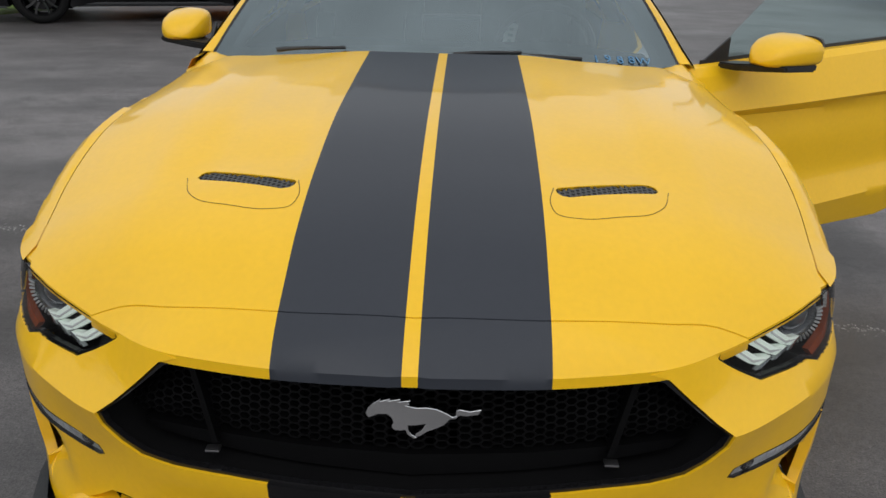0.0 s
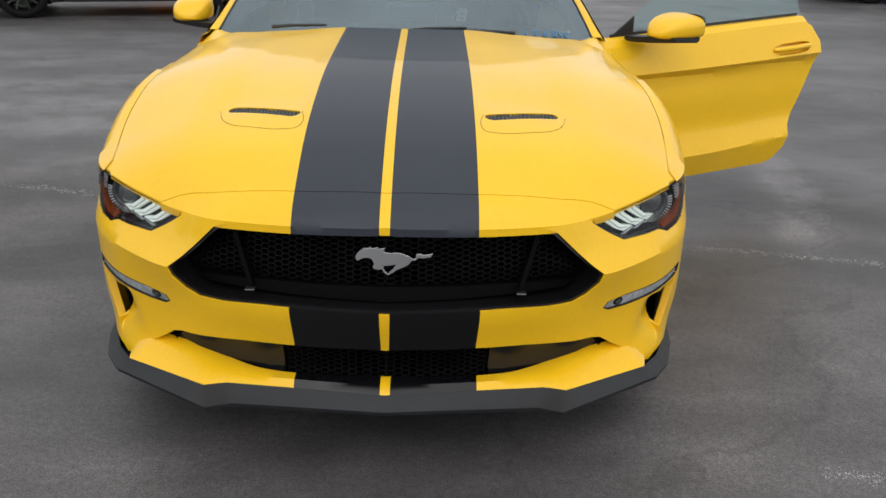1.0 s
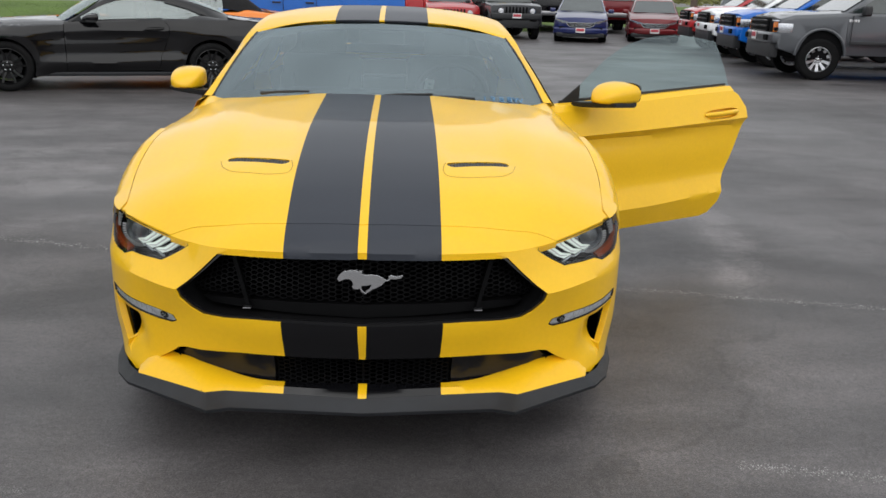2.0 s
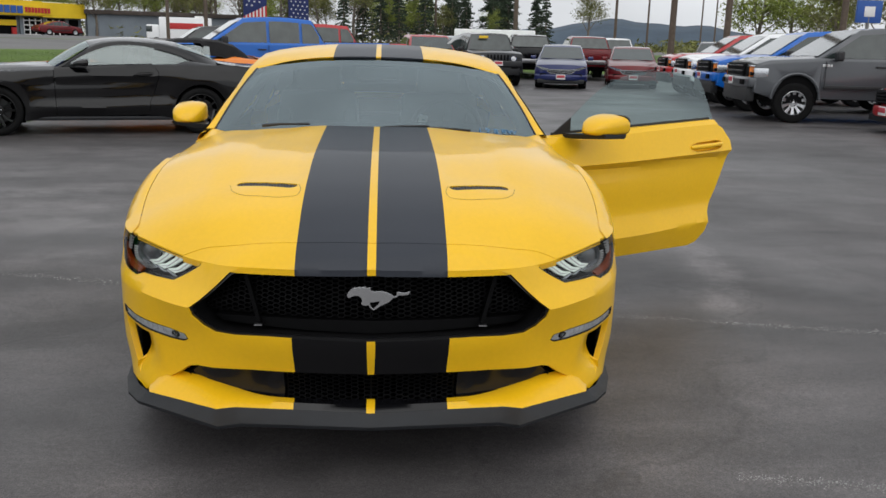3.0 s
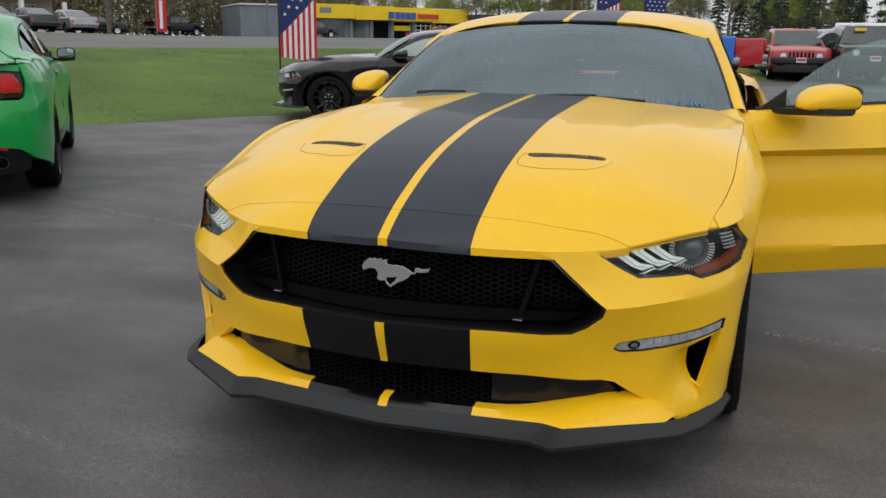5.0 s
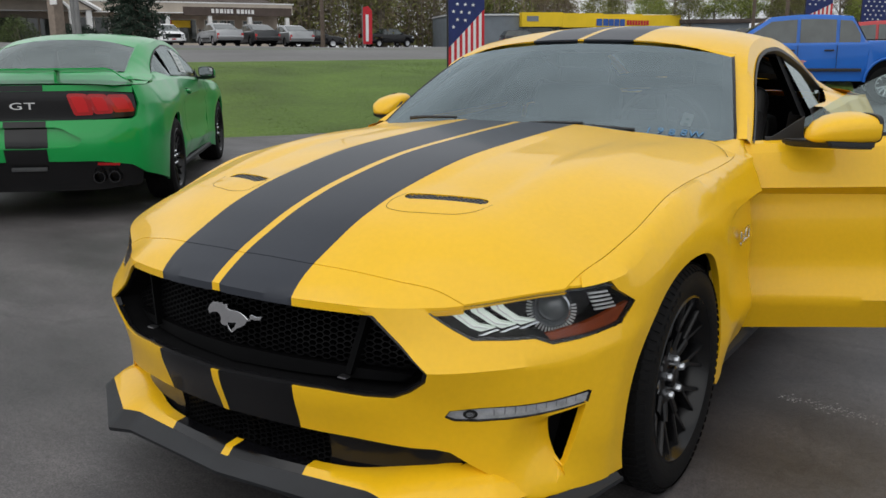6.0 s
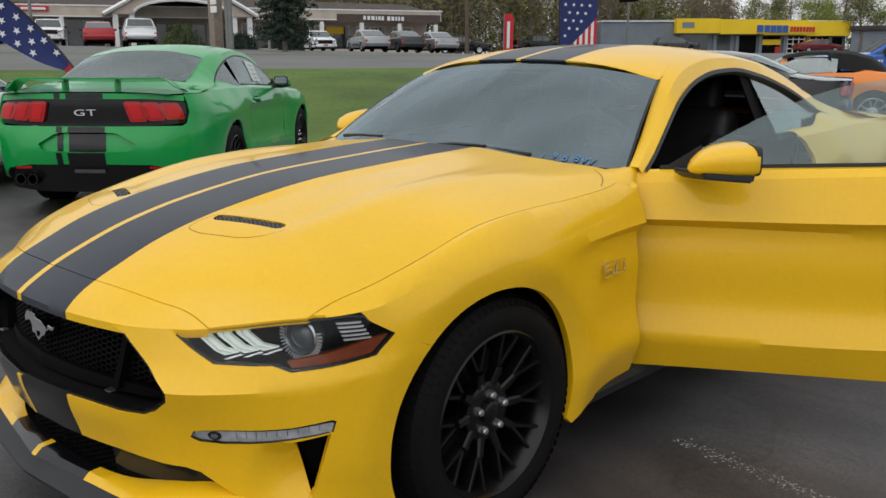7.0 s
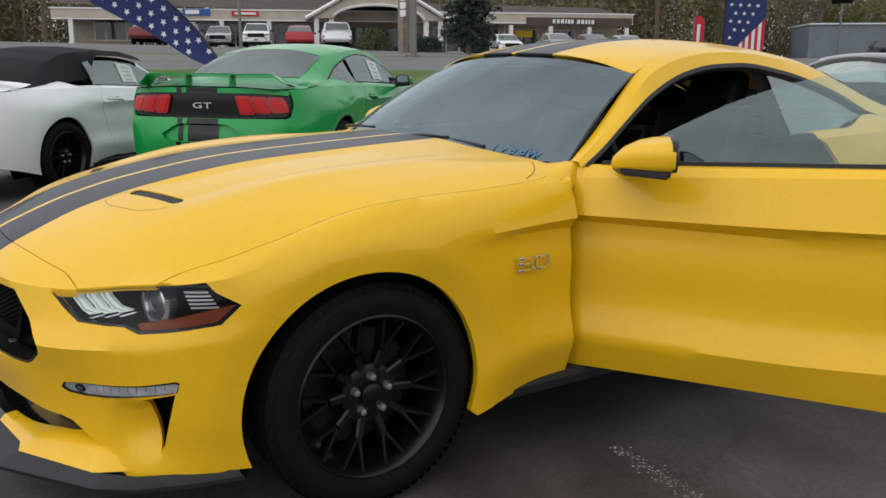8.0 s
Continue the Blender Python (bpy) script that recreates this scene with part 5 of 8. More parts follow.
            part("inner_quarter", skinned([(s * .64, 2.0, .45), (s * .60, 2.3, .45), (s * .58, 2.7, .6)], [(s * .70, 2.0, .97), (s * .68, 2.3, .98), (s * .60, 2.75, 1.0)]), LEATHER, car)
        wtop = [(0, 1.172, 1.304), (.25, 1.190, 1.298), (.45, 1.222, 1.282), (.58, 1.25, 1.262), (.632, 1.268, 1.252)]
        rtop = [(0, 2.44, 1.318), (.3, 2.445, 1.306), (.56, 2.44, 1.246)]
        rb = [(0, 3.02, 1.072), (.3, 3.01, 1.068), (.585, 2.98, 1.062)]
        rows = screen(rb, rtop, .012)
        g = part("rear_window", weld(mirrored(skinned(*rows))), DARKGLASS if hero else CARGLASS, car)
        bm = skinned([(x, y + .05, z - .045) for x, y, z in rows[0]], [(x, y - .09, z + .024) for x, y, z in rows[0]])
        join(bm, skinned([(r[-1][0] + .05, r[-1][1], r[-1][2] - .05) for r in rows], [(r[-1][0] - .045, r[-1][1], r[-1][2] - .010) for r in rows]))
        part("window_border", mirrored(bm), DARK, car, "black border of the rear window")
        g.visible_shadow = False
    else:
        wtop = [(0, 1.172, 1.290), (.25, 1.190, 1.284), (.45, 1.222, 1.268), (.58, 1.25, 1.25), (.632, 1.268, 1.240)]
        rows = []
        for v in np.linspace(1.19, 2.92, 34):
            zc = float(np.interp(v, [1.19, 1.5, 1.9, 2.3, 2.6, 2.8, 2.92], [1.305, 1.375, 1.395, 1.365, 1.28, 1.14, 1.0]))
            gx = .62 - .03 * float(smooth01(np.array(v), 1.3, 1.8)) + .10 * float(smooth01(np.array(v), 2.3, 2.9))
            drop = float(np.interp(v, [1.19, 1.6, 1.95, 2.05, 2.4, 2.92], [.05, .07, .08, .30, .30, .12]))
            rows.append([(x, v, zc - .05 * (x / gx)**3) for x in (0, .2, .4, .52, gx)] + [(gx + .05, v, zc - drop * .5), (gx + .11, v, max(zc - drop - .02, .985))])
        bm = weld(mirrored(skinned(*rows)))
        part("fabric_hood", bm, soft, car, "black fabric folding hood, closed")
        rails = [[], [], []]
        for v in np.linspace(.80, 1.27, 14):
            for r, p in zip(rails, roofline(v)):
                r.append(p)
        part("windscreen_pillar", mirrored(skin(bmesh.new(), rails)), body, car)
    wbase = [(0, .640, .986), (.25, .650, .981), (.45, .676, .967), (.65, .726, .954), (.75, .768, .950), (.792, .798, .952)]
    rows = screen(wbase, wtop, .022)
    ws = part("windscreen", weld(mirrored(skinned(*rows))), WINDSCREEN if hero else CARGLASS, car, "tinted windscreen reflecting the cloudy sky")
    ws.visible_shadow = False
    # ceramic border
    b = weld(mirrored(skinned(*[[(p[0], p[1] + .002, p[2] - .002) for p in r] for r in rows[:2]])))
    part("screen_border", b, BLACKGLOSS, car)
    if not hero:
        b = weld(mirrored(skinned(*[[(p[0], p[1] + .002, p[2] - .002) for p in r] for r in rows[-2:]])))
        part("header_border", b, BLACKGLOSS, car)
    edge = [[r[-1], (r[-1] * .93 + r[-4] * .07) * np.array((.935, 1, 1)) + np.array((0, -.001, .0035))] for r in rows[:-1]]
    edge = [[e[0] + np.array((0, -.001, .003)), e[1]] for e in edge]
    for k in (1, -1):
        part("side_border", skinned(*[[(p[0] * k, p[1], p[2]) for p in e] for e in edge]), BLACKGLOSS, car)
    part("cowl_panel", weld(mirrored(skinned([(p[0] * .94, p[1] + .012, p[2] - .004) for p in spline(wbase, 24)], [(p[0] * .94, p[1] - .015, p[2] - .022) for p in spline(wbase, 24)], [(p[0] * .94, p[1] - .07, p[2] - .028) for p in spline(wbase, 24)]))), SATIN, car, "black cowl panel")
    if hero:
        # blue marker writing at the foot of the windscreen
        e1, e2 = Vector((.2, .051, -.012)).normalized(), Vector((-.09, .52, .307)).normalized()
        e3 = e1.cross(e2).normalized()
        e2 = e3.cross(e1)
        o = Vector((.585, .727, .9745)) + e3 * .0012
        note = new("marker_writing")
        note.empty_display_size = 0.05
        note.parent = car
        tagged(note, "blue marker writing on the windscreen")
        for k, ch in enumerate("1988W"):
            bm = letters(ch, .052, .0003)
            mm = Matrix(((e1.x, e2.x, e3.x, o.x), (e1.y, e2.y, e3.y, o.y), (e1.z, e2.z, e3.z, o.z), (0, 0, 0, 1))) @ Matrix.Translation((-.09 + .042 * k, .004 * (k % 2), 0)) @ pose(0, 0, 0, 0, 0, -6)
            bmesh.ops.transform(bm, matrix=mm, verts=bm.verts[:])
            flat("glyph", bm, BLUEINK, note)
    # wipers
    for x0, x1 in ((-.62, -.10), (-.05, .45)):
        a = np.array(spline([(x0 + .04, .690 + .10 * abs(x0), .986 - .02 * abs(x0)), (x0 + .26, .672 + .04 * abs(x0), .993), (x1, .662 + .02 * abs(x1) / .3, .996 - .030 * abs(x1))], 12))
        if hero:
            wp = new("wiper")
            wp.empty_display_size = 0.05
            wp.parent = car
            part("wiper_blade", tube(bmesh.new(), a, .006, 6), SATIN, wp)
            part("wiper_arm", tube(bmesh.new(), [(x0 + .30, .672, 1.000), (x0 + .16, .655, .998), (x0 + .08, .65, .990)], [.005, .006, .008], 8), SATIN, wp)
    # cabin
    part("dashboard", weld(mirrored(skinned([(0, .72, .93), (.4, .74, .93), (.72, .80, .92)], [(0, 1.0, .985), (.4, 1.02, .99), (.72, 1.05, .95)], [(0, 1.12, .95), (.4, 1.14, .96), (.72, 1.12, .92)], [(0, 1.13, .70), (.4, 1.13, .70), (.72, 1.1, .70)], [(0, .95, .45), (.4, .95, .45), (.72, .95, .45)]))), DARK, car)
    for x in (-.37, .37):
        seat(car, x, 1.62)
    part("rear_bench", boxed((0, 2.40, .62), (1.1, .2, .62), .06, pose(0, 0, 0)), LEATHER, car)
    wheel_m = Matrix.Translation((.37, 1.235, .93)) @ pose(0, 0, 0, -68)
    bm = bmesh.new()
    bb = [(.185 * math.cos(a), .185 * math.sin(a), 0) for a in np.linspace(0, 2 * math.pi, 33)]
    tube(bm, bb, .016, 8, False)
    box(bm, (0, 0, -.01), (.36, .035, .02), .008)
    box(bm, (0, -.09, -.01), (.04, .17, .02), .008)
    box(bm, (0, 0, -.005), (.12, .10, .04), .02)
    bmesh.ops.transform(bm, matrix=wheel_m, verts=bm.verts[:])
    part("steering_wheel", bm, LEATHER, car)
    part("cabin_floor", boxed((0, 1.5, .27), (1.36, 2.3, .04), 0), DARK, car)
    part("firewall", boxed((0, .70, .55), (1.5, .03, .72), 0), DARK, car)
    part("boot_wall", boxed((0, 2.66, .66), (1.2, .03, .70), 0), DARK, car)
    part("rear_view_mirror", boxed((0, 1.20, 1.225), (.23, .03, .065), .014), SATIN, car)
    for x, y, sd in ((.791, -.008, 1), (-.791, -.008, -1), (.80, 2.72, 1), (-.80, 2.72, -1)):
        wheel(car, x, y, sd, style=wheel_style, steel=rim, marks=hero and y < 1)
    return car


SEAM = mat("panel_gap", (0.10, 0.05, 0.006), 0.6, 0, 0.1, 30)
CHROMESOFT = mat("lamp_reflector", (0.55, 0.57, 0.60), 0.22, 0.9, 0.15, 40)
CARGLASS = glass("car_glass", (0.64, 0.74, 0.72), 0.0, 0.88, 3.0, (0.90, 1.0, 0.99))


# ---------------------------------------------------------------- the ground
# The lot is level; beyond its edge a grass bank climbs to a road. s counts metres out from the edge, t along it.
EDGE_O, EDGE_N, EDGE_T = Vector((-7.3, 8.0)), Vector((-0.83, 0.56)).normalized(), Vector((0.56, 0.83)).normalized()


def edge_shift(t):
    return 4.5 * float(smooth01(np.array(t), 2.0, 9.0)) + 0.12 * math.sin(t * 1.3) + 0.08 * math.sin(t * 3.1)


_gh = hermite([-900, -0.01, 0.0, 2.0, 6.0, 11.0, 14.0, 15.0, 26.0, 30.0, 60.0, 900.0], [0, 0, 0, 0.10, 0.42, 0.80, 0.90, 0.94, 1.18, 1.22, 1.32, 1.4])


def side_rise(s, t):
    """The far side of the road climbs towards the plaza's end."""
    return 0.021 * min(max(13 - t, 0), 60) * float(smooth01(np.array(s), 15, 42))


def ground_z(x, y):
    d = Vector((x, y)) - EDGE_O
    t = d.dot(EDGE_T)
    s = d.dot(EDGE_N)
    return float(_gh(max(s - edge_shift(t) * (1 - min(max(s / 14, 0), 1)), -1))) + side_rise(s, t)


def asphalt_mat(name, base, crackw, stains=()):
    """Worn asphalt: stone grain, pale patches, stains and hairline cracks."""
    m = mat(name, base, 0.80, 0, 0.10, 0.35, 0.0)
    t = m.node_tree
    p = t.nodes["Principled BSDF"]
    tc = t.nodes.new("ShaderNodeTexCoord")
    def noise_tex(scale, detail, rough=0.6, stretch=None):
        n = t.nodes.new("ShaderNodeTexNoise")
        n.inputs["Scale"].default_value, n.inputs["Detail"].default_value, n.inputs["Roughness"].default_value = scale, detail, rough
        if stretch:
            mp = t.nodes.new("ShaderNodeMapping")
            mp.inputs["Scale"].default_value = stretch
            mp.inputs["Rotation"].default_value = (0, 0, radians(-18))
            t.links.new(tc.outputs["Object"], mp.inputs["Vector"])
            t.links.new(mp.outputs["Vector"], n.inputs["Vector"])
        else:
            t.links.new(tc.outputs["Object"], n.inputs["Vector"])
        return n.outputs["Fac"]
    def ranged(v, a, b, c, d):
        r = t.nodes.new("ShaderNodeMapRange")
        for k, x in zip(("From Min", "From Max", "To Min", "To Max"), (a, b, c, d)):
            r.inputs[k].default_value = x
        t.links.new(v, r.inputs["Value"])
        return r.outputs["Result"]
    def times(a, b):
        k = t.nodes.new("ShaderNodeMath")
        k.operation = "MULTIPLY"
        t.links.new(a, k.inputs[0])
        t.links.new(b, k.inputs[1])
        return k.outputs["Value"]
    v = ranged(noise_tex(0.22, 5, 0.6, (1, 2.2, 1)), 0.35, 0.68, 0.72, 1.62)
    v = times(v, ranged(noise_tex(1.7, 8, 0.7), 0.3, 0.7, 0.74, 1.28))
    v = times(v, ranged(noise_tex(160, 3, 0.7), 0.3, 0.7, 0.35, 1.75))
    v = times(v, ranged(noise_tex(45, 4, 0.7), 0.3, 0.7, 0.68, 1.36))
    v = times(v, ranged(noise_tex(0.9, 9, 0.8), 0.58, 0.74, 1.0, 1.5))
    v = times(v, ranged(noise_tex(0.8, 8, 0.65, (1, 2.6, 1)), 0.36, 0.66, 0.76, 1.42))
    # pale dusty stains, each with its own ragged outline
    edge_n = noise_tex(2.6, 8, 0.75)
    for cx, cy, lx, ly, turn, gain in stains:
        mp = t.nodes.new("ShaderNodeMapping")
        mp.vector_type = "TEXTURE"
        mp.inputs["Location"].default_value = (cx, cy, 0)
        mp.inputs["Rotation"].default_value = (0, 0, radians(turn))
        mp.inputs["Scale"].default_value = (lx, ly, 1)
        t.links.new(tc.outputs["Object"], mp.inputs["Vector"])
        gr = t.nodes.new("ShaderNodeTexGradient")
        gr.gradient_type = "SPHERICAL"
        t.links.new(mp.outputs["Vector"], gr.inputs["Vector"])
        v = times(v, ranged(times(gr.outputs["Fac"], ranged(edge_n, 0.35, 0.65, 0.0, 2.0)), 0.10, 0.75, 1.0, gain))
    vor = t.nodes.new("ShaderNodeTexVoronoi")
    vor.feature = "DISTANCE_TO_EDGE"
    vor.inputs["Scale"].default_value = 0.28
    vor.inputs["Randomness"].default_value = 1.0
    wob = t.nodes.new("ShaderNodeVectorMath")
    wob.operation = "ADD"
    nz = t.nodes.new("ShaderNodeTexNoise")
    nz.inputs["Scale"].default_value, nz.inputs["Detail"].default_value = 1.4, 7
    t.links.new(tc.outputs["Object"], nz.inputs["Vector"])
    t.links.new(tc.outputs["Object"], wob.inputs[0])
    t.links.new(nz.outputs["Color"], wob.inputs[1])
    t.links.new(wob.outputs["Vector"], vor.inputs["Vector"])
    v = times(v, ranged(vor.outputs["Distance"], 0.0, crackw, 0.72, 1.0))
    sc = t.nodes.new("ShaderNodeVectorMath")
    sc.operation = "SCALE"
    sc.inputs[0].default_value = base
    t.links.new(v, sc.inputs["Scale"])
    t.links.new(sc.outputs["Vector"], p.inputs["Base Color"])
    t.links.new(ranged(noise_tex(0.5, 6, 0.6), 0.35, 0.65, 0.42, 0.62), p.inputs["Roughness"])
    bp = t.nodes.new("ShaderNodeBump")
    bp.inputs["Strength"].default_value, bp.inputs["Distance"].default_value = 0.35, 0.006
    t.links.new(noise_tex(190, 3, 0.7), bp.inputs["Height"])
    t.links.new(bp.outputs["Normal"], p.inputs["Normal"])
    p.inputs["Specular IOR Level"].default_value = 0.75
    return m


ASPHALT = asphalt_mat("worn_asphalt", (0.0535, 0.0492, 0.0495), 0.005, ((2.22, 2.0, .22, .95, -8, 1.75), (2.0, 1.15, .20, .60, -22, 1.9), (-2.4, 3.0, .9, .45, 20, 1.7), (-2.1, 2.0, .6, .4, 10, 1.6), (-3.6, 1.6, 1.3, .5, 15, 1.45), (-2.9, 4.6, 1.6, .5, 15, 1.5), (3.6, 3.4, 1.0, .4, 10, 1.4), (-3.4, 3.7, 2.4, 1.0, 18, 1.55), (-4.8, 5.4, 2.6, .9, 20, 1.5), (-2.0, 1.0, 1.2, .5, 12, 1.4), (-4.2, 7.2, 2.6, .8, 18, 1.45), (2.6, 6.0, 2.4, .7, 8, 1.35)))
ROADTOP = mat("road_asphalt", (0.150, 0.147, 0.145), 0.85, 0, 0.15, 0.25, 0.2, 60, fine=0.1)
GRASS = mat("mown_grass", (0.078, 0.132, 0.016), 0.9, 0, 0.28, 0.5, 0.4, 40, fine=0.18)
BLADE = mat("grass_blade", (0.092, 0.155, 0.020), 0.8, 0, 0.25, 0.5)
LINEWHITE = mat("worn_white_paint", (0.34, 0.34, 0.33), 0.8, 0, 0.4, 9, 0.2, 150, fine=0.4)
ss = [-900, -300, -120, -60, -30, -15, -8, -4, -2, -1, 0, .5, 1, 2, 3, 4.5, 6, 8, 10, 12, 14, 15, 17, 20, 23, 26, 27, 30, 40, 60, 120, 300, 900]
ts = [-900, -300, -100, -60, -40, -30] + [round(-26 + 1.0 * k, 2) for k in range(60)] + [40, 60, 100, 200, 400, 900]
bm = bmesh.new()
rows = []
for s in ss:
    row = []
    for t in ts:
        w = edge_shift(t) * (1 - min(max(s / 14, 0), 1)) if s >= -30 else 0
        q = EDGE_O + EDGE_N * (s + w) + EDGE_T * t
        row.append(bm.verts.new((q.x, q.y, float(_gh(max(s, -1))) + side_rise(s, t))))
    rows.append(row)
for i in range(len(ss) - 1):
    for j in range(len(ts) - 1):
        f = bm.faces.new((rows[i][j], rows[i][j + 1], rows[i + 1][j + 1], rows[i + 1][j]))
        s = ss[i]
        f.material_index = 0 if s < 0 else (1 if s < 14 else (2 if s < 26 else (1 if s < 27 else 2)))
tagged(part("ground", bm, [ASPHALT, GRASS, ROADTOP]), "dark worn asphalt lot with a grass bank and road beyond", "ground", "", "structure")

# grass blades on the bank
rng = np.random.default_rng(4)
vs, fs = [], []
for k in range(90000):
    s, t = rng.uniform(0.02, 1)**1.7 * 13.5, rng.uniform(-22, 16)
    q = EDGE_O + EDGE_N * (s + edge_shift(t) * (1 - s / 14)) + EDGE_T * t
    z = ground_z(q.x, q.y)
    a, h, w = rng.uniform(0, math.pi), rng.uniform(.008, .022), rng.uniform(.003, .007)
    dx, dy = w * math.cos(a), w * math.sin(a)
    lx, ly = rng.normal(0, .03, 2)
    n = len(vs)
    vs += [(q.x - dx, q.y - dy, z - .01), (q.x + dx, q.y + dy, z - .01), (q.x + lx, q.y + ly, z + h)]
    fs.append((n, n + 1, n + 2))
me = bpy.data.meshes.new("grass")
me.from_pydata(vs, [], fs)
me.materials.append(BLADE)
tagged(new("grass", me), "green mown grass on the bank beside the lot", "grass", "", "stuff")


def chalk_line(pts, w, seed, gap=0.35):
    """A worn, broken painted line: flat flakes along a way."""
    r = random.Random(seed)
    bm = bmesh.new()
    p = spline([(*q, 0.004) for q in pts], 200)
    for i in range(200):
        a, b = Vector(p[i]), Vector(p[i + 1])
        d = (b - a)
        n = Vector((-d.y, d.x, 0)).normalized()
        for _ in range(9):
            if r.random() < gap:
                continue
            zk = r.uniform(.0012, .0032)
            c = a + d * r.random() + n * r.gauss(0, w * .34)
            l, h = d.length * r.uniform(.15, 1.0) * .5, w * r.uniform(.02, .10)
            t = d.normalized()
            q = [c + t * l * r.uniform(.6, 1.2) * sx + n * h * r.uniform(.5, 1.3) * sy for sx, sy in ((-1, -.6), (.2, -1), (1, .3), (.1, 1), (-.8, .7))]
            bm.faces.new([bm.verts.new((v.x, v.y, zk)) for v in q])
    return bm


for pts, w, seed, gap in (([(1.0, 0.86), (1.45, 0.80), (2.2, 0.64), (3.4, 0.40)], .06, 3, .45), ([(1.22, -0.93), (1.6, -1.0), (2.3, -1.15)], .05, 5, .5),
                          ([(-1.1, 1.30), (-2.2, 1.60), (-3.3, 1.90), (-4.6, 2.3)], .07, 7, .5), ([(-0.98, -1.1), (-1.35, -1.0)], .05, 9, .7)):
    tagged(flat("parking_line", chalk_line(pts, w, seed, gap), LINEWHITE), "faded broken white parking line on asphalt", "road marking", "parking lines", "structure")


# ---------------------------------------------------------------- other vehicles
def heading(x, y, fx, fy, z=0.0):
    """The pose of a vehicle whose own -y looks along (fx, fy)."""
    return Matrix.Translation((x, y, z)) @ Matrix.Rotation(math.atan2(fx, -fy), 4, "Z")


def outline(pts, arches, z0):
    """A closed side outline: the upper line front to rear, then back under the sills with wheel arches."""
    o = list(pts)
    o.append((pts[-1][0] - .02, z0 + .12))
    for cy, r in sorted(arches, reverse=True):
        o.append((cy + r + .04, z0))
        for k in range(0, 13):
            a = math.pi * k / 12
            o.append((cy + r * math.cos(a), z0 - .02 + r * math.sin(a) * 1.06))
        o.append((cy - r - .04, z0))
    o.append((pts[0][0] + .03, z0 + .10))
    return o


def zb_of(cab):
    return cab[0][1]


def vehicle(name, label, category, m, body, W, low, arches, z0, cab, pillars, r, rim, style="six", group="parked vehicles", grille="bar", tailgate=False, bed=None, dark_trim=True, bare=False, tag=None, note=False):
    """A saloon, van or pickup from its side outline: low is the body up to the waist, cab the glasshouse (front foot, front top, rear top, rear foot)."""
    car = thing(name, label, category, m, group)
    o = outline(low, arches, z0)
    bm = bmesh.new()
    half = W / 2
    left = [bm.verts.new((half * (.93 if z < z0 + .05 else 1.0) * (1 - .045 * max(0, z - .95)), y, z)) for y, z in o]
    right = [bm.verts.new((-v.co.x, v.co.y, v.co.z)) for v in left]
    bm.faces.new(left)
    bm.faces.new(right[::-1])
    n = len(o)
    for i in range(n):
        bm.faces.new((left[(i + 1) % n], left[i], right[i], right[(i + 1) % n]))
    bmesh.ops.recalc_face_normals(bm, faces=bm.faces[:])
    ntop = len(low)
    es = [e for e in bm.edges if (e.verts[0].co.x * e.verts[1].co.x > 0) and max(e.verts[0].co.z, e.verts[1].co.z) > z0 + .3 and e.is_manifold and any(abs(f.normal.x) > .8 for f in e.link_faces) and not any(abs(f.normal.x) < .8 and f.calc_center_median().z < z0 + .35 for f in e.link_faces)]
    bmesh.ops.bevel(bm, geom=es, offset=.07 if W > 1.95 or grille == "slots" else .11, segments=4, affect="EDGES", profile=.55)
    fy0, ry0 = low[0][0], low[-1][0]
    swell = .10 if W > 1.95 else (.04 if grille == "slots" else .24)
    def bend(x, y=fy0):
        return swell * (min(abs(x), half) / half)**2.6 * (math.exp(-max(y - fy0, 0) / .55) - .5 * math.exp(-max(ry0 - y, 0) / .4))
    for q in (-.85, -.65, -.4, -.2, 0, .2, .4, .65, .85):
        bmesh.ops.bisect_plane(bm, geom=bm.verts[:] + bm.edges[:] + bm.faces[:], plane_co=(q * half, 0, 0), plane_no=(1, 0, 0))
    for v in bm.verts:
        f = min(abs(v.co.x) / half, 1)
        if v.co.y < cab[0][0] + .2 and v.co.z > low[1][1] - .12:
            v.co.z += .045 * (1 - f**2) + (.02 * (f > .5) * (f < .8) if W > 1.95 else 0)
        v.co.y += bend(v.co.x, v.co.y)
        v.co.x *= 1 - (.05 if swell > .2 else .015) * math.exp(-max(v.co.y - fy0, 0) / .7)
    bmesh.ops.triangulate(bm, faces=[f for f in bm.faces if len(f.verts) > 4])
    part("body", bm, body, car)
    if not bare:
        for s in (1, -1):
            for cy, ra in arches:
                arc = [(s * (half - .012), cy + (ra + .015) * math.cos(a), z0 - .02 + (ra + .015) * 1.06 * math.sin(a)) for a in np.linspace(0.0, math.pi, 22)]
                part("arch_flare", tube(bmesh.new(), arc, .032 if W > 1.8 and z0 > .4 else .014, 8), SATIN if grille == "slots" else body, car)
            for py in [arches[0][0] + ra + .08] + pillars[:2]:
                part("door_seam", boxed((s * (half * .9985 - .0), py, (z0 + zb_of(cab)) / 2 + .08), (.012, .010, zb_of(cab) - z0 - .22), 0), SEAMDARK, car)
    # wheel wells
    for cy, ra in arches:
        part("wheel_well", boxed((0, cy, z0 + .20), (W - .12, ra * 1.9, .60), 0), DARK, car)
    part("floor_pan", boxed((0, (low[0][0] + low[-1][0]) / 2, z0 + .06), (W - .3, low[-1][0] - low[0][0] - .5, .16), 0), DARK, car)
    # glasshouse
    (y0, zb), (y1, zt), (y2, zt2), (y3, zb2) = cab
    wb, wt = half - .07, half - .22
    def sx(z):
        return wb + (wt - wb) * (z - zb) / (zt - zb)
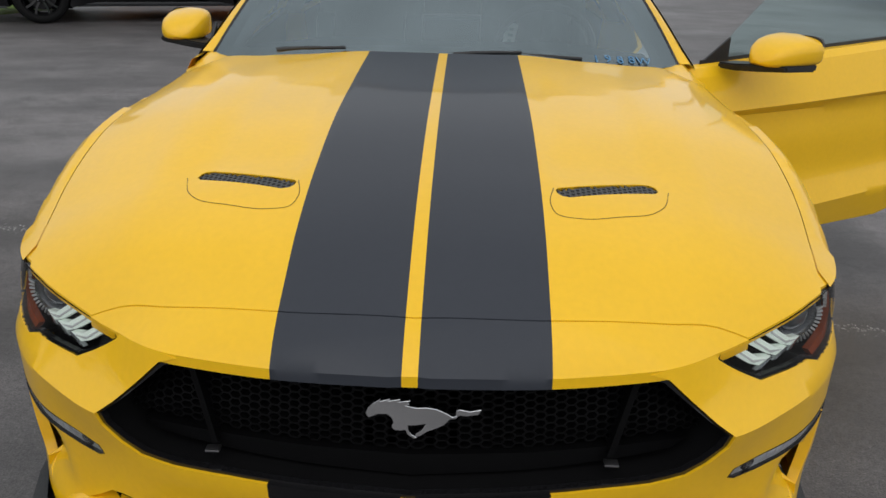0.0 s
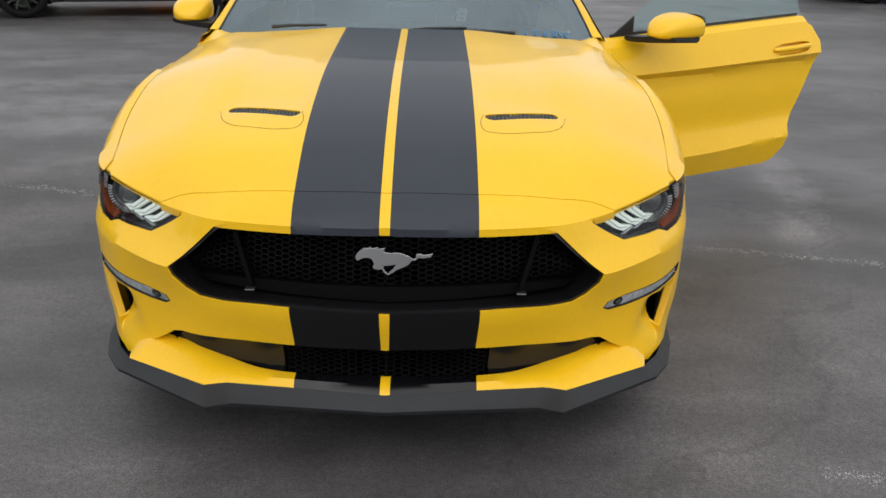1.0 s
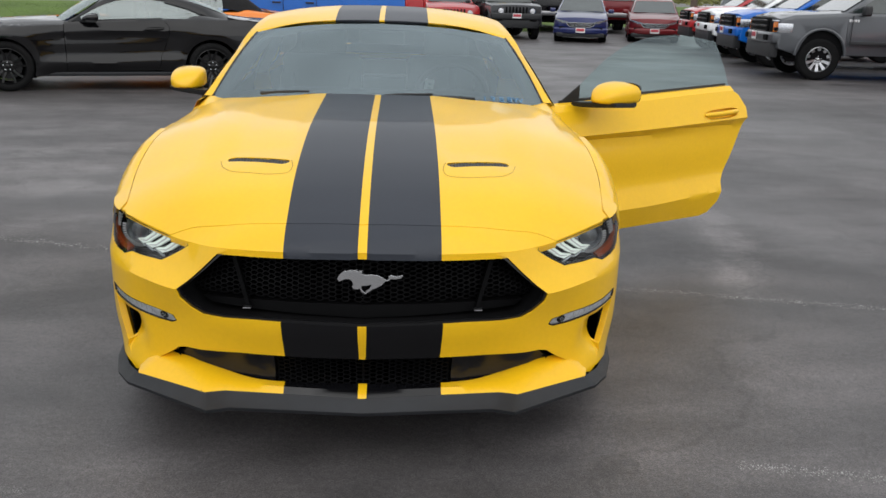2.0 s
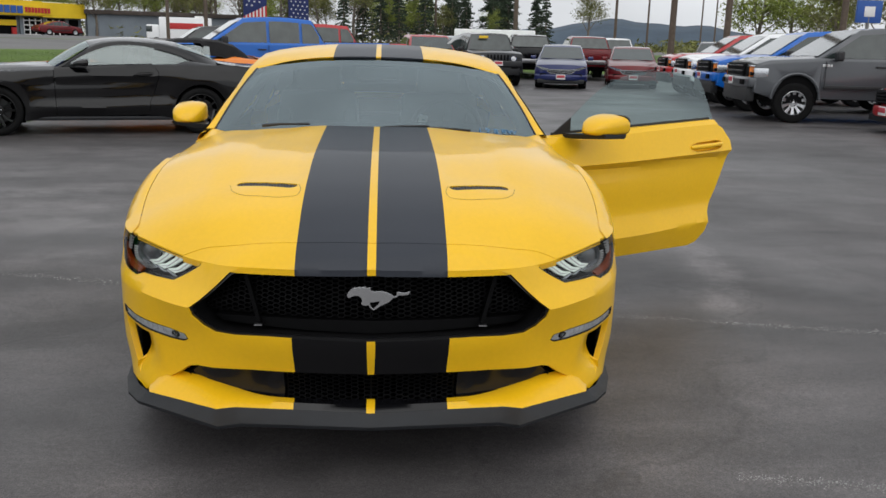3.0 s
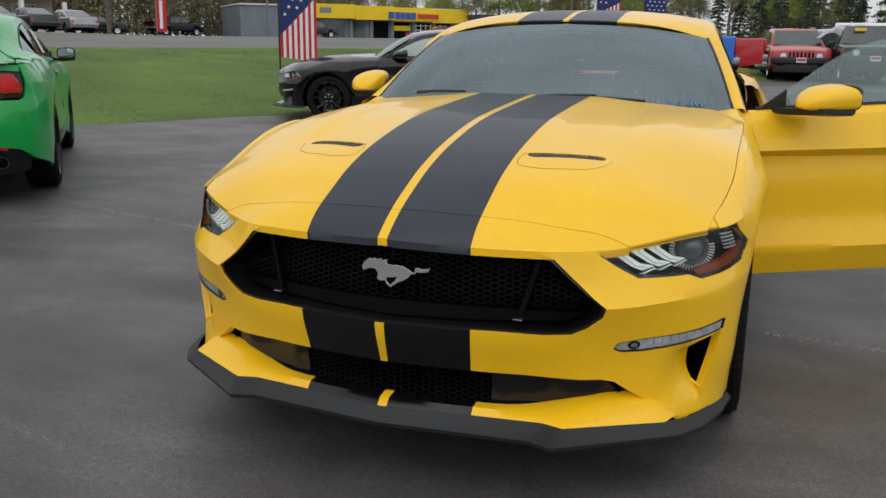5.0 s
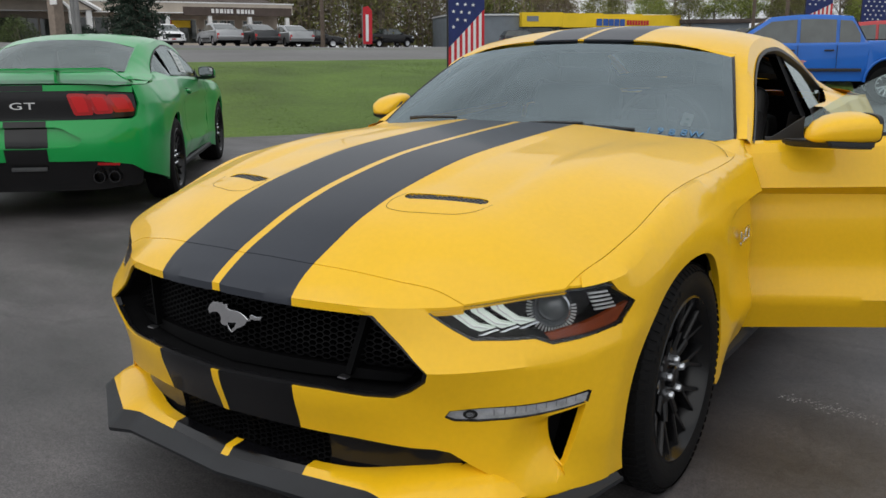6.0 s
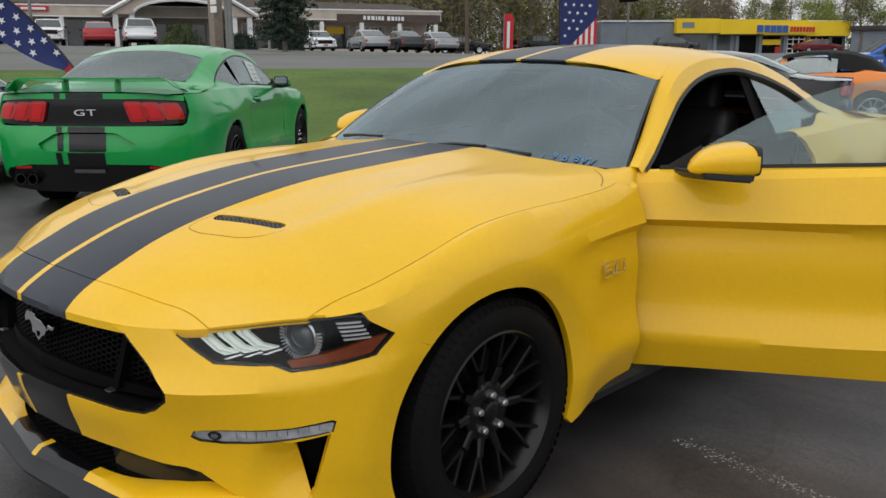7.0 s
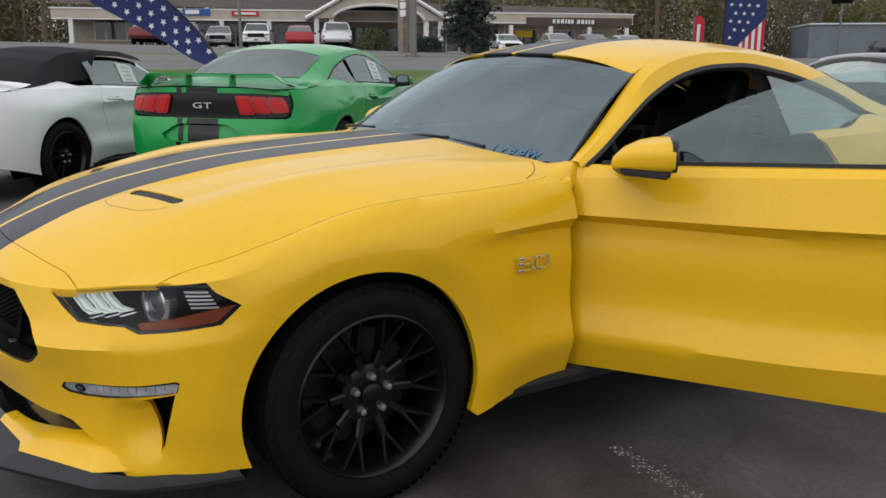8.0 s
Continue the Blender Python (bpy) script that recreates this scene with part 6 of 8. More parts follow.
    def roofp(y):
        f = (y - y1) / max(y2 - y1, .01)
        return zt + (zt2 - zt) * f + .05 * math.sin(math.pi * min(max(f, 0), 1))
    rowsl = []
    for y in list(np.linspace(y0, y1, 6)) + list(np.linspace(y1, y2, 10))[1:] + list(np.linspace(y2, y3, 6))[1:]:
        if y <= y1:
            z = zb + (zt - zb) * (y - y0) / max(y1 - y0, .01)
        elif y <= y2:
            z = roofp(y)
        else:
            z = zt2 + (zb2 - zt2) * (y - y2) / max(y3 - y2, .01)
        e = sx(min(z, zt))
        zz = max(z - .05, zb - .02)
        rowsl.append([(s * a, y, b) for s, a, b in ((1, sx(zb), zb - .05), (1, e + .03 * (zt - zz), zz), (1, e - .045, z), (1, 0, z + .02), (-1, e - .045, z), (-1, e + .03 * (zt - zz), zz), (-1, sx(zb), zb - .05))])
    part("cabin", skinned(*rowsl), body, car)
    g = .012
    for s in (1, -1):
        cuts = [y0 + .12] + pillars + [y3 - .10]
        for a, b in zip(cuts[:-1], cuts[1:]):
            a, b = a + .035, b - .035
            def lim(y):
                if y < y1:
                    return zb + (zt - zb) * (y - y0) / max(y1 - y0, .01)
                if y > y2:
                    return zt2 + (zb2 - zt2) * (y - y2) / max(y3 - y2, .01)
                return roofp(y)
            ys = np.linspace(a, b, 8)
            up = [(s * (sx(min(lim(y), zt) - .10) + g + .012), y, max(lim(y) - .10, zb + .03)) for y in ys]
            dn = [(s * (sx(zb + .02) + g), y, zb + .02) for y in ys]
            part("side_window", skinned(up, dn), VEHGLASS, car)
    for (ya, za, yb, zc), nm in ((((y0, zb, y1, zt)), "windscreen"), ((y3, zb2, y2, zt2), "rear_window")):
        d = -1 if nm == "windscreen" else 1
        q = [(ya + (yb - ya) * f, za + (zc - za) * f) for f in (.06, .5, .90)]
        part(nm, skinned(*[[(x * (sx(z) - .07), y + d * .012, z + .022) for x in (-1, -.5, 0, .5, 1)] for y, z in q]), VEHGLASS, car)
    if bare:
        for cy, ra in arches:
            for s in (1, -1):
                wheel_simple(car, s * (half - .13), cy, s, r, rim)
        front_y = low[0][0]
    else:
        for cy, ra in arches:
            for s in (1, -1):
                wheel(car, s * (half - .15), cy, s, r, .25, r * .60, style, steel=rim)
        front_y = low[0][0]
    zf = low[0][1]
    zhood = low[1][1]
    # front
    low_front = W < 1.95 and grille != "slots"
    lampz = zhood - (.10 if low_front else .17)
    bumper_z = z0 + (.13 if low_front else .30)
    for s in (1, -1):
        lo = new("headlamp")
        lo.empty_display_size = .05
        lo.parent = car
        lx = s * (half - .24)
        if W > 1.95:
            part("lamp_inner", boxed((lx - s * .06, front_y + .03 + bend(lx - s * .06), lampz), (.22, .10, .25), .02), GRILLE, lo)
            part("indicator", boxed((lx + s * .085, front_y + .05 + bend(lx + s * .08), lampz), (.075, .17, .24), .012), AMBERL, lo)
            part("lamp_body", boxed((s * (half - .070), front_y + .17 + bend(s * half) * .6, lampz), (.12, .30, .20), .03), CHROMESOFT, lo)
            part("lamp_bracket", boxed((s * (half - .078), front_y + .10 + bend(s * half) * .6, lampz - .02), (.125, .27, .07), .02), GRILLE, lo)
            part("lamp_rim", boxed((lx - s * .02, front_y + .02 + bend(lx), lampz + .135), (.36, .10, .03), .008), CHROMESOFT, lo)
        elif grille == "slots":
            part("lamp_ring", lathe(bmesh.new(), [(0, .10), (-.03, .10), (-.03, .085), (-.01, .08)], 24, "y"), CHROME, lo).matrix_basis = Matrix.Translation((s * .56, front_y - .005, lampz + .02))
            part("lamp_glass", lathe(bmesh.new(), [(-.012, .082), (-.024, .05), (-.03, .001)], 24, "y"), FOGREF, lo).matrix_basis = Matrix.Translation((s * .56, front_y - .005, lampz + .02))
            part("indicator", boxed((s * .80, front_y + .02, lampz - .10), (.10, .05, .06), .02), AMBERL, lo)
        else:
            poly = [(.36, -.055), (.60, -.045), (.86, .055), (.885, .10), (.72, .07), (.44, .00)]
            bm = bmesh.new()
            front = [bm.verts.new((s * x * half / .92, front_y - .012 + bend(x * half / .92), lampz + z)) for x, z in poly]
            back = [bm.verts.new((v.co.x, v.co.y + .10, v.co.z)) for v in front]
            bm.faces.new(front)
            for i in range(len(front)):
                bm.faces.new((front[i], front[(i + 1) % len(front)], back[(i + 1) % len(front)], back[i]))
            bmesh.ops.recalc_face_normals(bm, faces=bm.faces[:])
            part("lamp_body", bm, CHROMESOFT, lo)
        part("tail_lamp", boxed((s * (half - .10), low[-1][0] - .01, low[-1][1] - .22), (.14, .08, .36), .02), REDLENS, car)
        part("fog_lamp", boxed((s * (half - .32), front_y + (-.078 if W > 1.95 else -.02) + bend(half - .32), z0 + (.30 if W > 1.95 else .20)), (.24, .08, .11), .02), DARK, car)
        part("side_mirror", boxed((s * (half + .10), y0 + .38, zb + .06), (.20, .14, .20 if W > 1.95 else .14), .045, None, 3), SATIN if dark_trim else body, car)
        for k, py in enumerate(pillars[:2]):
            part("door_handle", boxed((s * (half * (1 - .045 * max(0, zb - .2 - .95)) + .012), py - .16, zb - .14), (.03, .20, .035), .012), SATIN if dark_trim else body, car)
        ys = np.linspace(arches[0][0] + .55, arches[-1][0] - .55, 4)
        part("side_strip", boxed((s * (half + .004), (ys[0] + ys[-1]) / 2, z0 + .24), (.02, ys[-1] - ys[0], .07), .01), SATIN if dark_trim else body, car)
    if grille == "bar":
        tall = .44 if W > 1.95 else .26
        part("grille_panel", boxed((0, front_y + .02, lampz - .03), (W - .78, .10, tall), .04), DARK, car)
        for k in range(4):
            part("grille_bar", boxed((0, front_y - .028, lampz - .03 - tall * .36 + tall * .24 * k), (W - .86, .04, .045), .012), BLACKGLOSS if dark_trim else CHROME, car)
    elif grille == "slots":
        for k in range(7):
            part("grille_slot", boxed((-.36 + .12 * k, front_y - .004, lampz), (.055, .04, .30), .015), DARK, car)
    else:
        part("grille_panel", prism([(-.50, .075), (.50, .075), (.44, -.02), (.34, -.085), (-.34, -.085), (-.44, -.02)], .05, Matrix.Translation((0, front_y + .015, lampz - .09)) @ pose(0, 0, 0, 90), .012), CHROMESOFT, car, "chrome-rimmed grille")
        part("grille_net", prism([(-.47, .060), (.47, .060), (.42, -.015), (.33, -.070), (-.33, -.070), (-.42, -.015)], .06, Matrix.Translation((0, front_y + .015, lampz - .09)) @ pose(0, 0, 0, 90), .008), DARK, car)
        for k in range(4):
            part("grille_bar", boxed((0, front_y - .046, lampz - .135 + .030 * k), (.74 + .04 * k, .012, .008), .002), CHROMESOFT, car)
    bm = boxed((0, front_y + .02, bumper_z), (W - .04, .22, .20 if low_front else .22), .06, None, 3)
    for q in (-.8, -.55, -.28, 0, .28, .55, .8):
        bmesh.ops.bisect_plane(bm, geom=bm.verts[:] + bm.edges[:] + bm.faces[:], plane_co=(q * half, 0, 0), plane_no=(1, 0, 0))
    for v in bm.verts:
        v.co.y += bend(v.co.x) * .9
    part("front_bumper", bm, SATIN if grille == "slots" else body, car)
    part("valance", boxed((0, front_y + .08, z0 + (.0 if low_front else .06)), (W - .24, .18, .14 if low_front else .30), .04), SATIN, car)
    plate = part("dealer_plate", boxed((0, front_y - .105, bumper_z + .02), (.31, .012, .16), .003), WHITEPLATE if tag is None else tag, car)
    part("plate_panel", boxed((0, front_y - .113, bumper_z + .035), (.27, .010, .09), .002), REDPLATE, plate)
    if W > 1.95 and not bare:
        for s in (1, -1):
            for k in range(4):
                part("badge_bar", boxed((s * (half * .985), arches[0][0] + .50 + .052 * k, zb - .13), (.012, .038, .05), .004), TICK, car)
    if note:
        part("screen_sticker", boxed((-.25, y1 - .19, zt - .10), (.34, .02, .09), .004, None), YELLOWTAG, car, "yellow sticker on the windscreen")
    part("rear_bumper", boxed((0, low[-1][0] + .01, z0 + .30), (W - .10, .20, .20), .06, None, 3), body if W < 1.95 else DULLMETAL, car)
    if tailgate:
        part("tailgate", boxed((0, low[-1][0] + .005, low[-1][1] - .28), (W - .36, .05, .50), .02), body, car)
    if bed:
        part("bed_cavity", boxed((0, (bed[0] + bed[1]) / 2, low[-1][1] + .004), (W - .34, bed[1] - bed[0], .012), 0), DARK, car)
    return car


def wheel_simple(parent, x, y, side, r, steel):
    ob = new("wheel")
    ob.empty_display_size = 0.1
    ob.parent, ob.matrix_basis = parent, Matrix.Translation((x, y, r)) @ (Matrix.Identity(4) if side > 0 else pose(0, 0, 0, 0, 0, 180))
    part("tyre", lathe(bmesh.new(), [(-.1, r * .6), (-.11, r * .95), (-.08, r), (.08, r), (.11, r * .95), (.10, r * .62)], 24), RUBBER, ob)
    part("rim", lathe(bmesh.new(), [(.09, r * .62), (.07, r * .5), (.09, r * .2), (.09, .001)], 24), steel, ob)


AMBERL = mat("amber_lamp", (0.75, 0.20, 0.02), 0.25, 0, 0.1, 40, coat=0.4)
VEHGLASS = mat("vehicle_glass", (0.034, 0.046, 0.045), 0.05, 0, 0.3, 3, coat=0.7, ior=1.55)
SEAMDARK = mat("dark_panel_gap", (0.006, 0.006, 0.007), 0.7, 0, 0.1, 20)
GREEN = paint("green_paint", (0.006, 0.33, 0.068), coat=0.7, spec=0.2)
BLACK = paint("black_paint", (0.0030, 0.0030, 0.0040), 0.2, coat=0.8, spec=0.1)
WHITE = paint("white_paint", (0.88, 0.89, 0.90))
ORANGE = paint("orange_paint", (0.80, 0.22, 0.018))
BLUE = paint("blue_paint", (0.006, 0.120, 0.50), coat=0.7, spec=0.2)
GREY = paint("grey_paint", (0.082, 0.088, 0.098), 0.3, 0.2)
RED = paint("red_paint", (0.42, 0.016, 0.020))
DKRED = paint("dark_red_paint", (0.15, 0.010, 0.014), 0.3, 0.3)
DKBLUE = paint("dark_blue_paint", (0.010, 0.018, 0.10), 0.3, 0.3, coat=1.0)
DKGREY = paint("dark_grey_paint", (0.035, 0.037, 0.040), 0.3, 0.3)
SILVER = paint("silver_paint", (0.36, 0.37, 0.38), 0.3, 0.6)
FABRIC = mat("black_hood_fabric", (0.010, 0.010, 0.011), 0.9, 0, 0.15, 12, 0.3, 500)

F150 = dict(category="pickup", W=2.03, low=[(0, .78), (.04, 1.16), (.35, 1.24), (1.40, 1.31), (4.15, 1.33), (4.16, 1.36), (5.86, 1.38)], arches=[(.95, .47), (4.62, .47)], z0=.50, cab=[(1.32, 1.30), (2.18, 1.88), (3.85, 1.88), (4.14, 1.34)], pillars=[2.75, 3.55], r=.405, tailgate=True, bed=(4.22, 5.80))
SUV = dict(category="suv", W=1.92, low=[(0, .72), (.06, .98), (.35, 1.08), (1.25, 1.16), (4.70, 1.20), (4.80, .9)], arches=[(.92, .44), (3.80, .44)], z0=.38, cab=[(1.15, 1.14), (1.95, 1.70), (4.30, 1.70), (4.76, 1.18)], pillars=[2.35, 3.35], r=.37)
SALOON = dict(category="car", W=1.84, low=[(0, .58), (.06, .78), (.45, .88), (1.30, .98), (3.95, 1.02), (4.75, 1.04), (4.85, .85)], arches=[(.95, .38), (3.80, .38)], z0=.26, cab=[(1.20, .97), (2.05, 1.44), (3.20, 1.43), (4.20, 1.03)], pillars=[2.35, 3.30], r=.335)
JEEP = dict(category="off-road vehicle", W=1.86, low=[(0, .78), (.02, 1.12), (.20, 1.18), (1.30, 1.22), (4.10, 1.24), (4.15, .8)], arches=[(.60, .50), (3.50, .50)], z0=.48, cab=[(1.32, 1.20), (1.55, 1.80), (4.05, 1.80), (4.14, 1.22)], pillars=[2.05, 2.95], r=.40)

coupe("sports_coupe", "yellow two-door sports coupe with charcoal stripes and its door open", Matrix.Identity(4), YELLOW, STRIPE, "", open_door=True, hero=True)
coupe("sports_coupe", "green two-door sports coupe with black stripes and a rear wing", heading(-7.03, 4.15, -.65, .76) @ Matrix.Diagonal((1, 1, 1.04, 1)), GREEN, None, rear_wing=True, sticker=True)
coupe("sports_coupe", "black two-door sports coupe with black wheels beside the grass", heading(-5.55, 9.74, -.953, -.304), BLACK, None, wheel_style="five")
coupe("convertible", "white two-door convertible with a closed black fabric hood", heading(-8.50, 1.90, -.65, .76), WHITE, None, soft=FABRIC, wheel_style="five", sticker=True)
coupe("convertible", "orange two-door convertible with a closed black fabric hood", heading(-5.6, 14.1, -.953, -.304), ORANGE, None, soft=FABRIC, wheel_style="five", rim=RIMSILVER)

# a printed tag lying against the backrest of the yellow car
tag_m = Matrix(((1, 0, 0, .262), (0, .342, -.940, 1.8175), (0, .940, .342, .8995), (0, 0, 0, 1))) @ Matrix.Rotation(radians(-10), 4, "Z")
seat_tag = thing("paper_tag", "white printed paper tag hanging on the black seat", "tag", None)
part("sheet", prism([(-.026, -.066), (.026, -.066), (.028, .058), (.020, .066), (-.020, .066), (-.028, .058)], .0016, tag_m), PAPER, seat_tag)
for k in range(4):
    part("print_bar", boxed((0, 0, 0), (.018 + .004 * (k % 2), .012, .0012), .0003, tag_m @ Matrix.Translation((.002, .036 - .026 * k, .0022))), PRINT, seat_tag)

for x, y, pnt, lab, rimm in ((7.55, 15.0, GREY, "grey crew-cab pickup with black grille and alloy wheels", RIMSILVER), (8.00, 18.2, BLUE, "blue crew-cab pickup in a row of pickups", RIMSILVER), (8.45, 21.3, WHITE, "white crew-cab pickup in a row of pickups", RIMSILVER), (8.9, 24.4, RED, "red crew-cab pickup in a row of pickups", RIMSILVER)):
    vehicle("pickup", lab, m=heading(x, y, -.992, .12), body=pnt, pillars=F150["pillars"], rim=rimm, style="ten", **{k: v for k, v in F150.items() if k != "pillars"})


def auto(kind, name, label, x, y, fx, fy, pnt, rim=None, z=None, **kw):
    d = dict(kind)
    d.update(kw)
    return vehicle(name, label, m=heading(x, y, fx, fy, ground_z(x, y) if z is None else z), body=pnt, rim=rim or RIMSILVER, **d)


auto(F150, "pickup", "bright blue crew-cab pickup behind the convertible", -5.7, 18.3, -.953, -.304, BLUE, z=0.0)
auto(SUV, "suv", "dark grey estate suv in the row", -7.2, 22.0, -.953, -.304, DKGREY, z=0.0)
auto(F150, "pickup", "red pickup in the row", -5.1, 25.2, -.953, -.304, RED, z=0.0)
auto(SUV, "suv", "silver suv with roof rails", 0.6, 30.2, -.90, -.43, SILVER, z=0.0)
auto(SUV, "suv", "dark red suv parked beside the off-road vehicle", 1.9, 28.6, .1, -.995, RED, z=0.0, grille="slots")
auto(JEEP, "off_road_vehicle", "dark grey boxy off-road vehicle with round lamps", 4.0, 27.6, .10, -.995, DKGREY, z=0.0, grille="slots", note=True)
auto(SALOON, "saloon_car", "dark blue four-door saloon with a red dealer plate", 6.05, 26.5, -.20, -.98, DKBLUE, z=0.0, grille="oval", dark_trim=False)
auto(SALOON, "saloon_car", "dark red four-door saloon with a red dealer plate", 8.9, 27.6, -.22, -.975, DKRED, z=0.0, grille="oval", dark_trim=False)
auto(SUV, "suv", "black suv with a yellow windscreen sticker", 12.2, 28.2, -.35, -.94, DKGREY, z=0.0)
auto(F150, "pickup", "black pickup seen from its tailgate", 6.8, 40.4, .06, .998, BLACK, z=0.0)
auto(F150, "pickup", "dark red pickup seen from its tailgate", 9.6, 40.8, .06, .998, DKRED, z=0.0)
auto(F150, "pickup", "white pickup with a canopy", 11.9, 45.0, .06, .998, WHITE, z=0.0)
auto(SUV, "suv", "black suv behind the off-road vehicle", 3.6, 38.5, .06, .998, BLACK, z=0.0)
auto(SALOON, "saloon_car", "red car with a red dealer plate", 9.2, 11.9, -.992, .12, RED, z=0.0)


# ---------------------------------------------------------------- shopping plaza across the road
BEIGE = mat("beige_fascia", (0.52, 0.455, 0.38), 0.8, 0, 0.10, 1.5, 0.1, 30, fine=0.06)
TANBRICK = mat("tan_wall", (0.43, 0.37, 0.315), 0.85, 0, 0.12, 2.0, 0.2, 25, fine=0.1)
BROWNBOARD = mat("brown_board", (0.085, 0.062, 0.052), 0.7, 0, 0.15, 2, 0.1, 30)
WHITETRIM = mat("white_trim", (0.80, 0.80, 0.79), 0.6, 0, 0.06, 2)
SHINGLE = mat("brown_shingle", (0.075, 0.060, 0.052), 0.9, 0, 0.25, 1.2, 0.4, 18, fine=0.25)
SHOPGLASS = mat("shop_glass", (0.035, 0.042, 0.040), 0.06, 0, 0.5, 0.6, coat=1.0)
SIGNRED = mat("sign_red", (0.50, 0.03, 0.03), 0.5, 0, 0.05, 5)
SIGNBLUE = mat("sign_blue", (0.03, 0.10, 0.36), 0.5, 0, 0.05, 5)
SIGNYELLOW = mat("sign_yellow", (0.85, 0.56, 0.02), 0.5, 0, 0.05, 3)
SIGNDARK = mat("sign_dark", (0.05, 0.02, 0.02), 0.5, 0, 0.05, 5)
PL, PT = Vector((-68.0, 10.8)), Vector((0.404, 0.914)).normalized()
PN = Vector((PT.y, -PT.x))


def plaza_m(s, out, z):
    """A pose on the plaza's front: s metres along it, out towards the road, z above the right-hand kerb."""
    q = PL + PT * s + PN * out
    return Matrix(((PT.x, -PN.x, 0, q.x), (PT.y, -PN.y, 0, q.y), (0, 0, 1, z + (45 - s) * 0.0135), (0, 0, 0, 1)))


def plaza_box(name, s0, s1, d0, d1, z0, z1, material, parent, bevel=0.0, label=""):
    bm = boxed((0, 0, 0), (s1 - s0, d1 - d0, z1 - z0), bevel)
    ob = part(name, bm, material, parent, label, smooth=False)
    ob.matrix_basis = plaza_m((s0 + s1) / 2, -(d0 + d1) / 2, (z0 + z1) / 2)
    return ob


plaza = thing("shopping_plaza", "low beige shopping plaza with brown roof and white columns", "building", None)
plaza_box("wall", .5, 44.8, 3.0, 14.0, 1.2, 4.6, TANBRICK, plaza)
plaza_box("fascia", .0, 45.0, 0.0, 3.2, 3.70, 4.42, BEIGE, plaza)
plaza_box("sign_board", 36.0, 44.9, -.05, .0, 3.76, 4.40, BROWNBOARD, plaza)
plaza_box("gutter", -.1, 45.1, -.06, .04, 4.42, 4.52, WHITETRIM, plaza)
plaza_box("soffit_trim", .0, 45.0, -.03, .03, 3.66, 3.74, WHITETRIM, plaza)
plaza_box("walkway", .0, 45.0, -.6, 3.0, 1.0, 1.42, BEIGE, plaza)
bm = bmesh.new()
for s0, s1 in ((-.3, 45.3),):
    skin(bm, [[(s0, .1, 4.48), (s1, .1, 4.48)], [(s0 + .6, 4.0, 5.45), (s1 - 2.0, 4.0, 5.45)], [(s0 + .6, 12.0, 5.45), (s1 - 2.0, 12.0, 5.45)]])
for v in bm.verts:
    q = PL + PT * v.co.x - PN * v.co.y
    v.co = Vector((q.x, q.y, v.co.z + (45 - v.co.x) * 0.0135))
flat("roof", bm, SHINGLE, plaza)
for s in (1.3, 8.3, 12.2, 15.75, 34.8, 38.1, 41.35, 44.55):
    plaza_box("column", s - .16, s + .16, .02, .34, 1.4, 3.70, WHITETRIM, plaza, .02)
for s0, s1, z0 in ((2.4, 4.0, 2.0), (4.1, 5.4, 2.0), (6.0, 7.6, 1.45), (9.4, 11.6, 1.6), (12.6, 13.4, 1.45), (14.0, 15.4, 1.7), (16.0, 18.6, 1.6), (29.0, 31.0, 1.6), (31.2, 34.4, 1.6), (35.0, 37.8, 1.6), (38.6, 39.6, 1.45), (39.8, 41.0, 1.7), (41.8, 43.4, 2.0)):
    w = plaza_box("shop_window", s0, s1, 2.94, 3.02, z0, 3.45, SHOPGLASS, plaza)
    plaza_box("window_frame", s0 - .08, s1 + .08, 2.98, 3.04, z0 - .08, 3.53, WHITETRIM, plaza)
    plaza_box("mullion", (s0 + s1) / 2 - .04, (s0 + s1) / 2 + .04, 2.91, 2.96, z0, 3.45, WHITETRIM, plaza)
# portico with a gable
g0, g1, gm = 19.1, 28.7, 23.9
for a, b in ((g0, .5), (g0 + 1.1, .5), (g1 - 1.4, .5), (g1 - .3, .5)):
    plaza_box("portico_column", a, a + .36, -3.0, -2.6, 1.35, 3.75, WHITETRIM, plaza, .02)
bm = bmesh.new()
prof = [(g0 - .2, 3.75), (g1 + .2, 3.75), (gm, 6.6)]
arch_in = [(gm + 3.4 * math.cos(a), 3.75 + 1.05 * math.sin(a)) for a in np.linspace(0, math.pi, 16)]
front_poly = [(g0 - .2, 3.75)] + arch_in[::-1] + [(g1 + .2, 3.75), (gm, 6.6)]
for d in (-3.1, -2.8):
    bm.faces.new([bm.verts.new((x, d, z)) for x, z in front_poly])
skin(bm, [[(g0 - .6, -3.4, 3.72), (gm, -3.4, 6.85), (g1 + .6, -3.4, 3.72)], [(g0 - .6, 6.0, 3.72), (gm, 6.0, 6.85), (g1 + .6, 6.0, 3.72)]])
for f in bm.faces:
    f.material_index = 0 if abs(f.normal.y) > .5 or len(f.verts) > 4 else 1
for v in bm.verts:
    q = PL + PT * v.co.x - PN * v.co.y
    v.co = Vector((q.x, q.y, v.co.z + (45 - v.co.x) * 0.0135))
flat("gable", bm, [BEIGE, SHINGLE], plaza)
bm = tube(bmesh.new(), [(x, -3.14, z) for x, z in arch_in], .11, 6)
for v in bm.verts:
    q = PL + PT * v.co.x - PN * v.co.y
    v.co = Vector((q.x, q.y, v.co.z + (45 - v.co.x) * 0.0135))
part("arch_trim", bm, WHITETRIM, plaza)
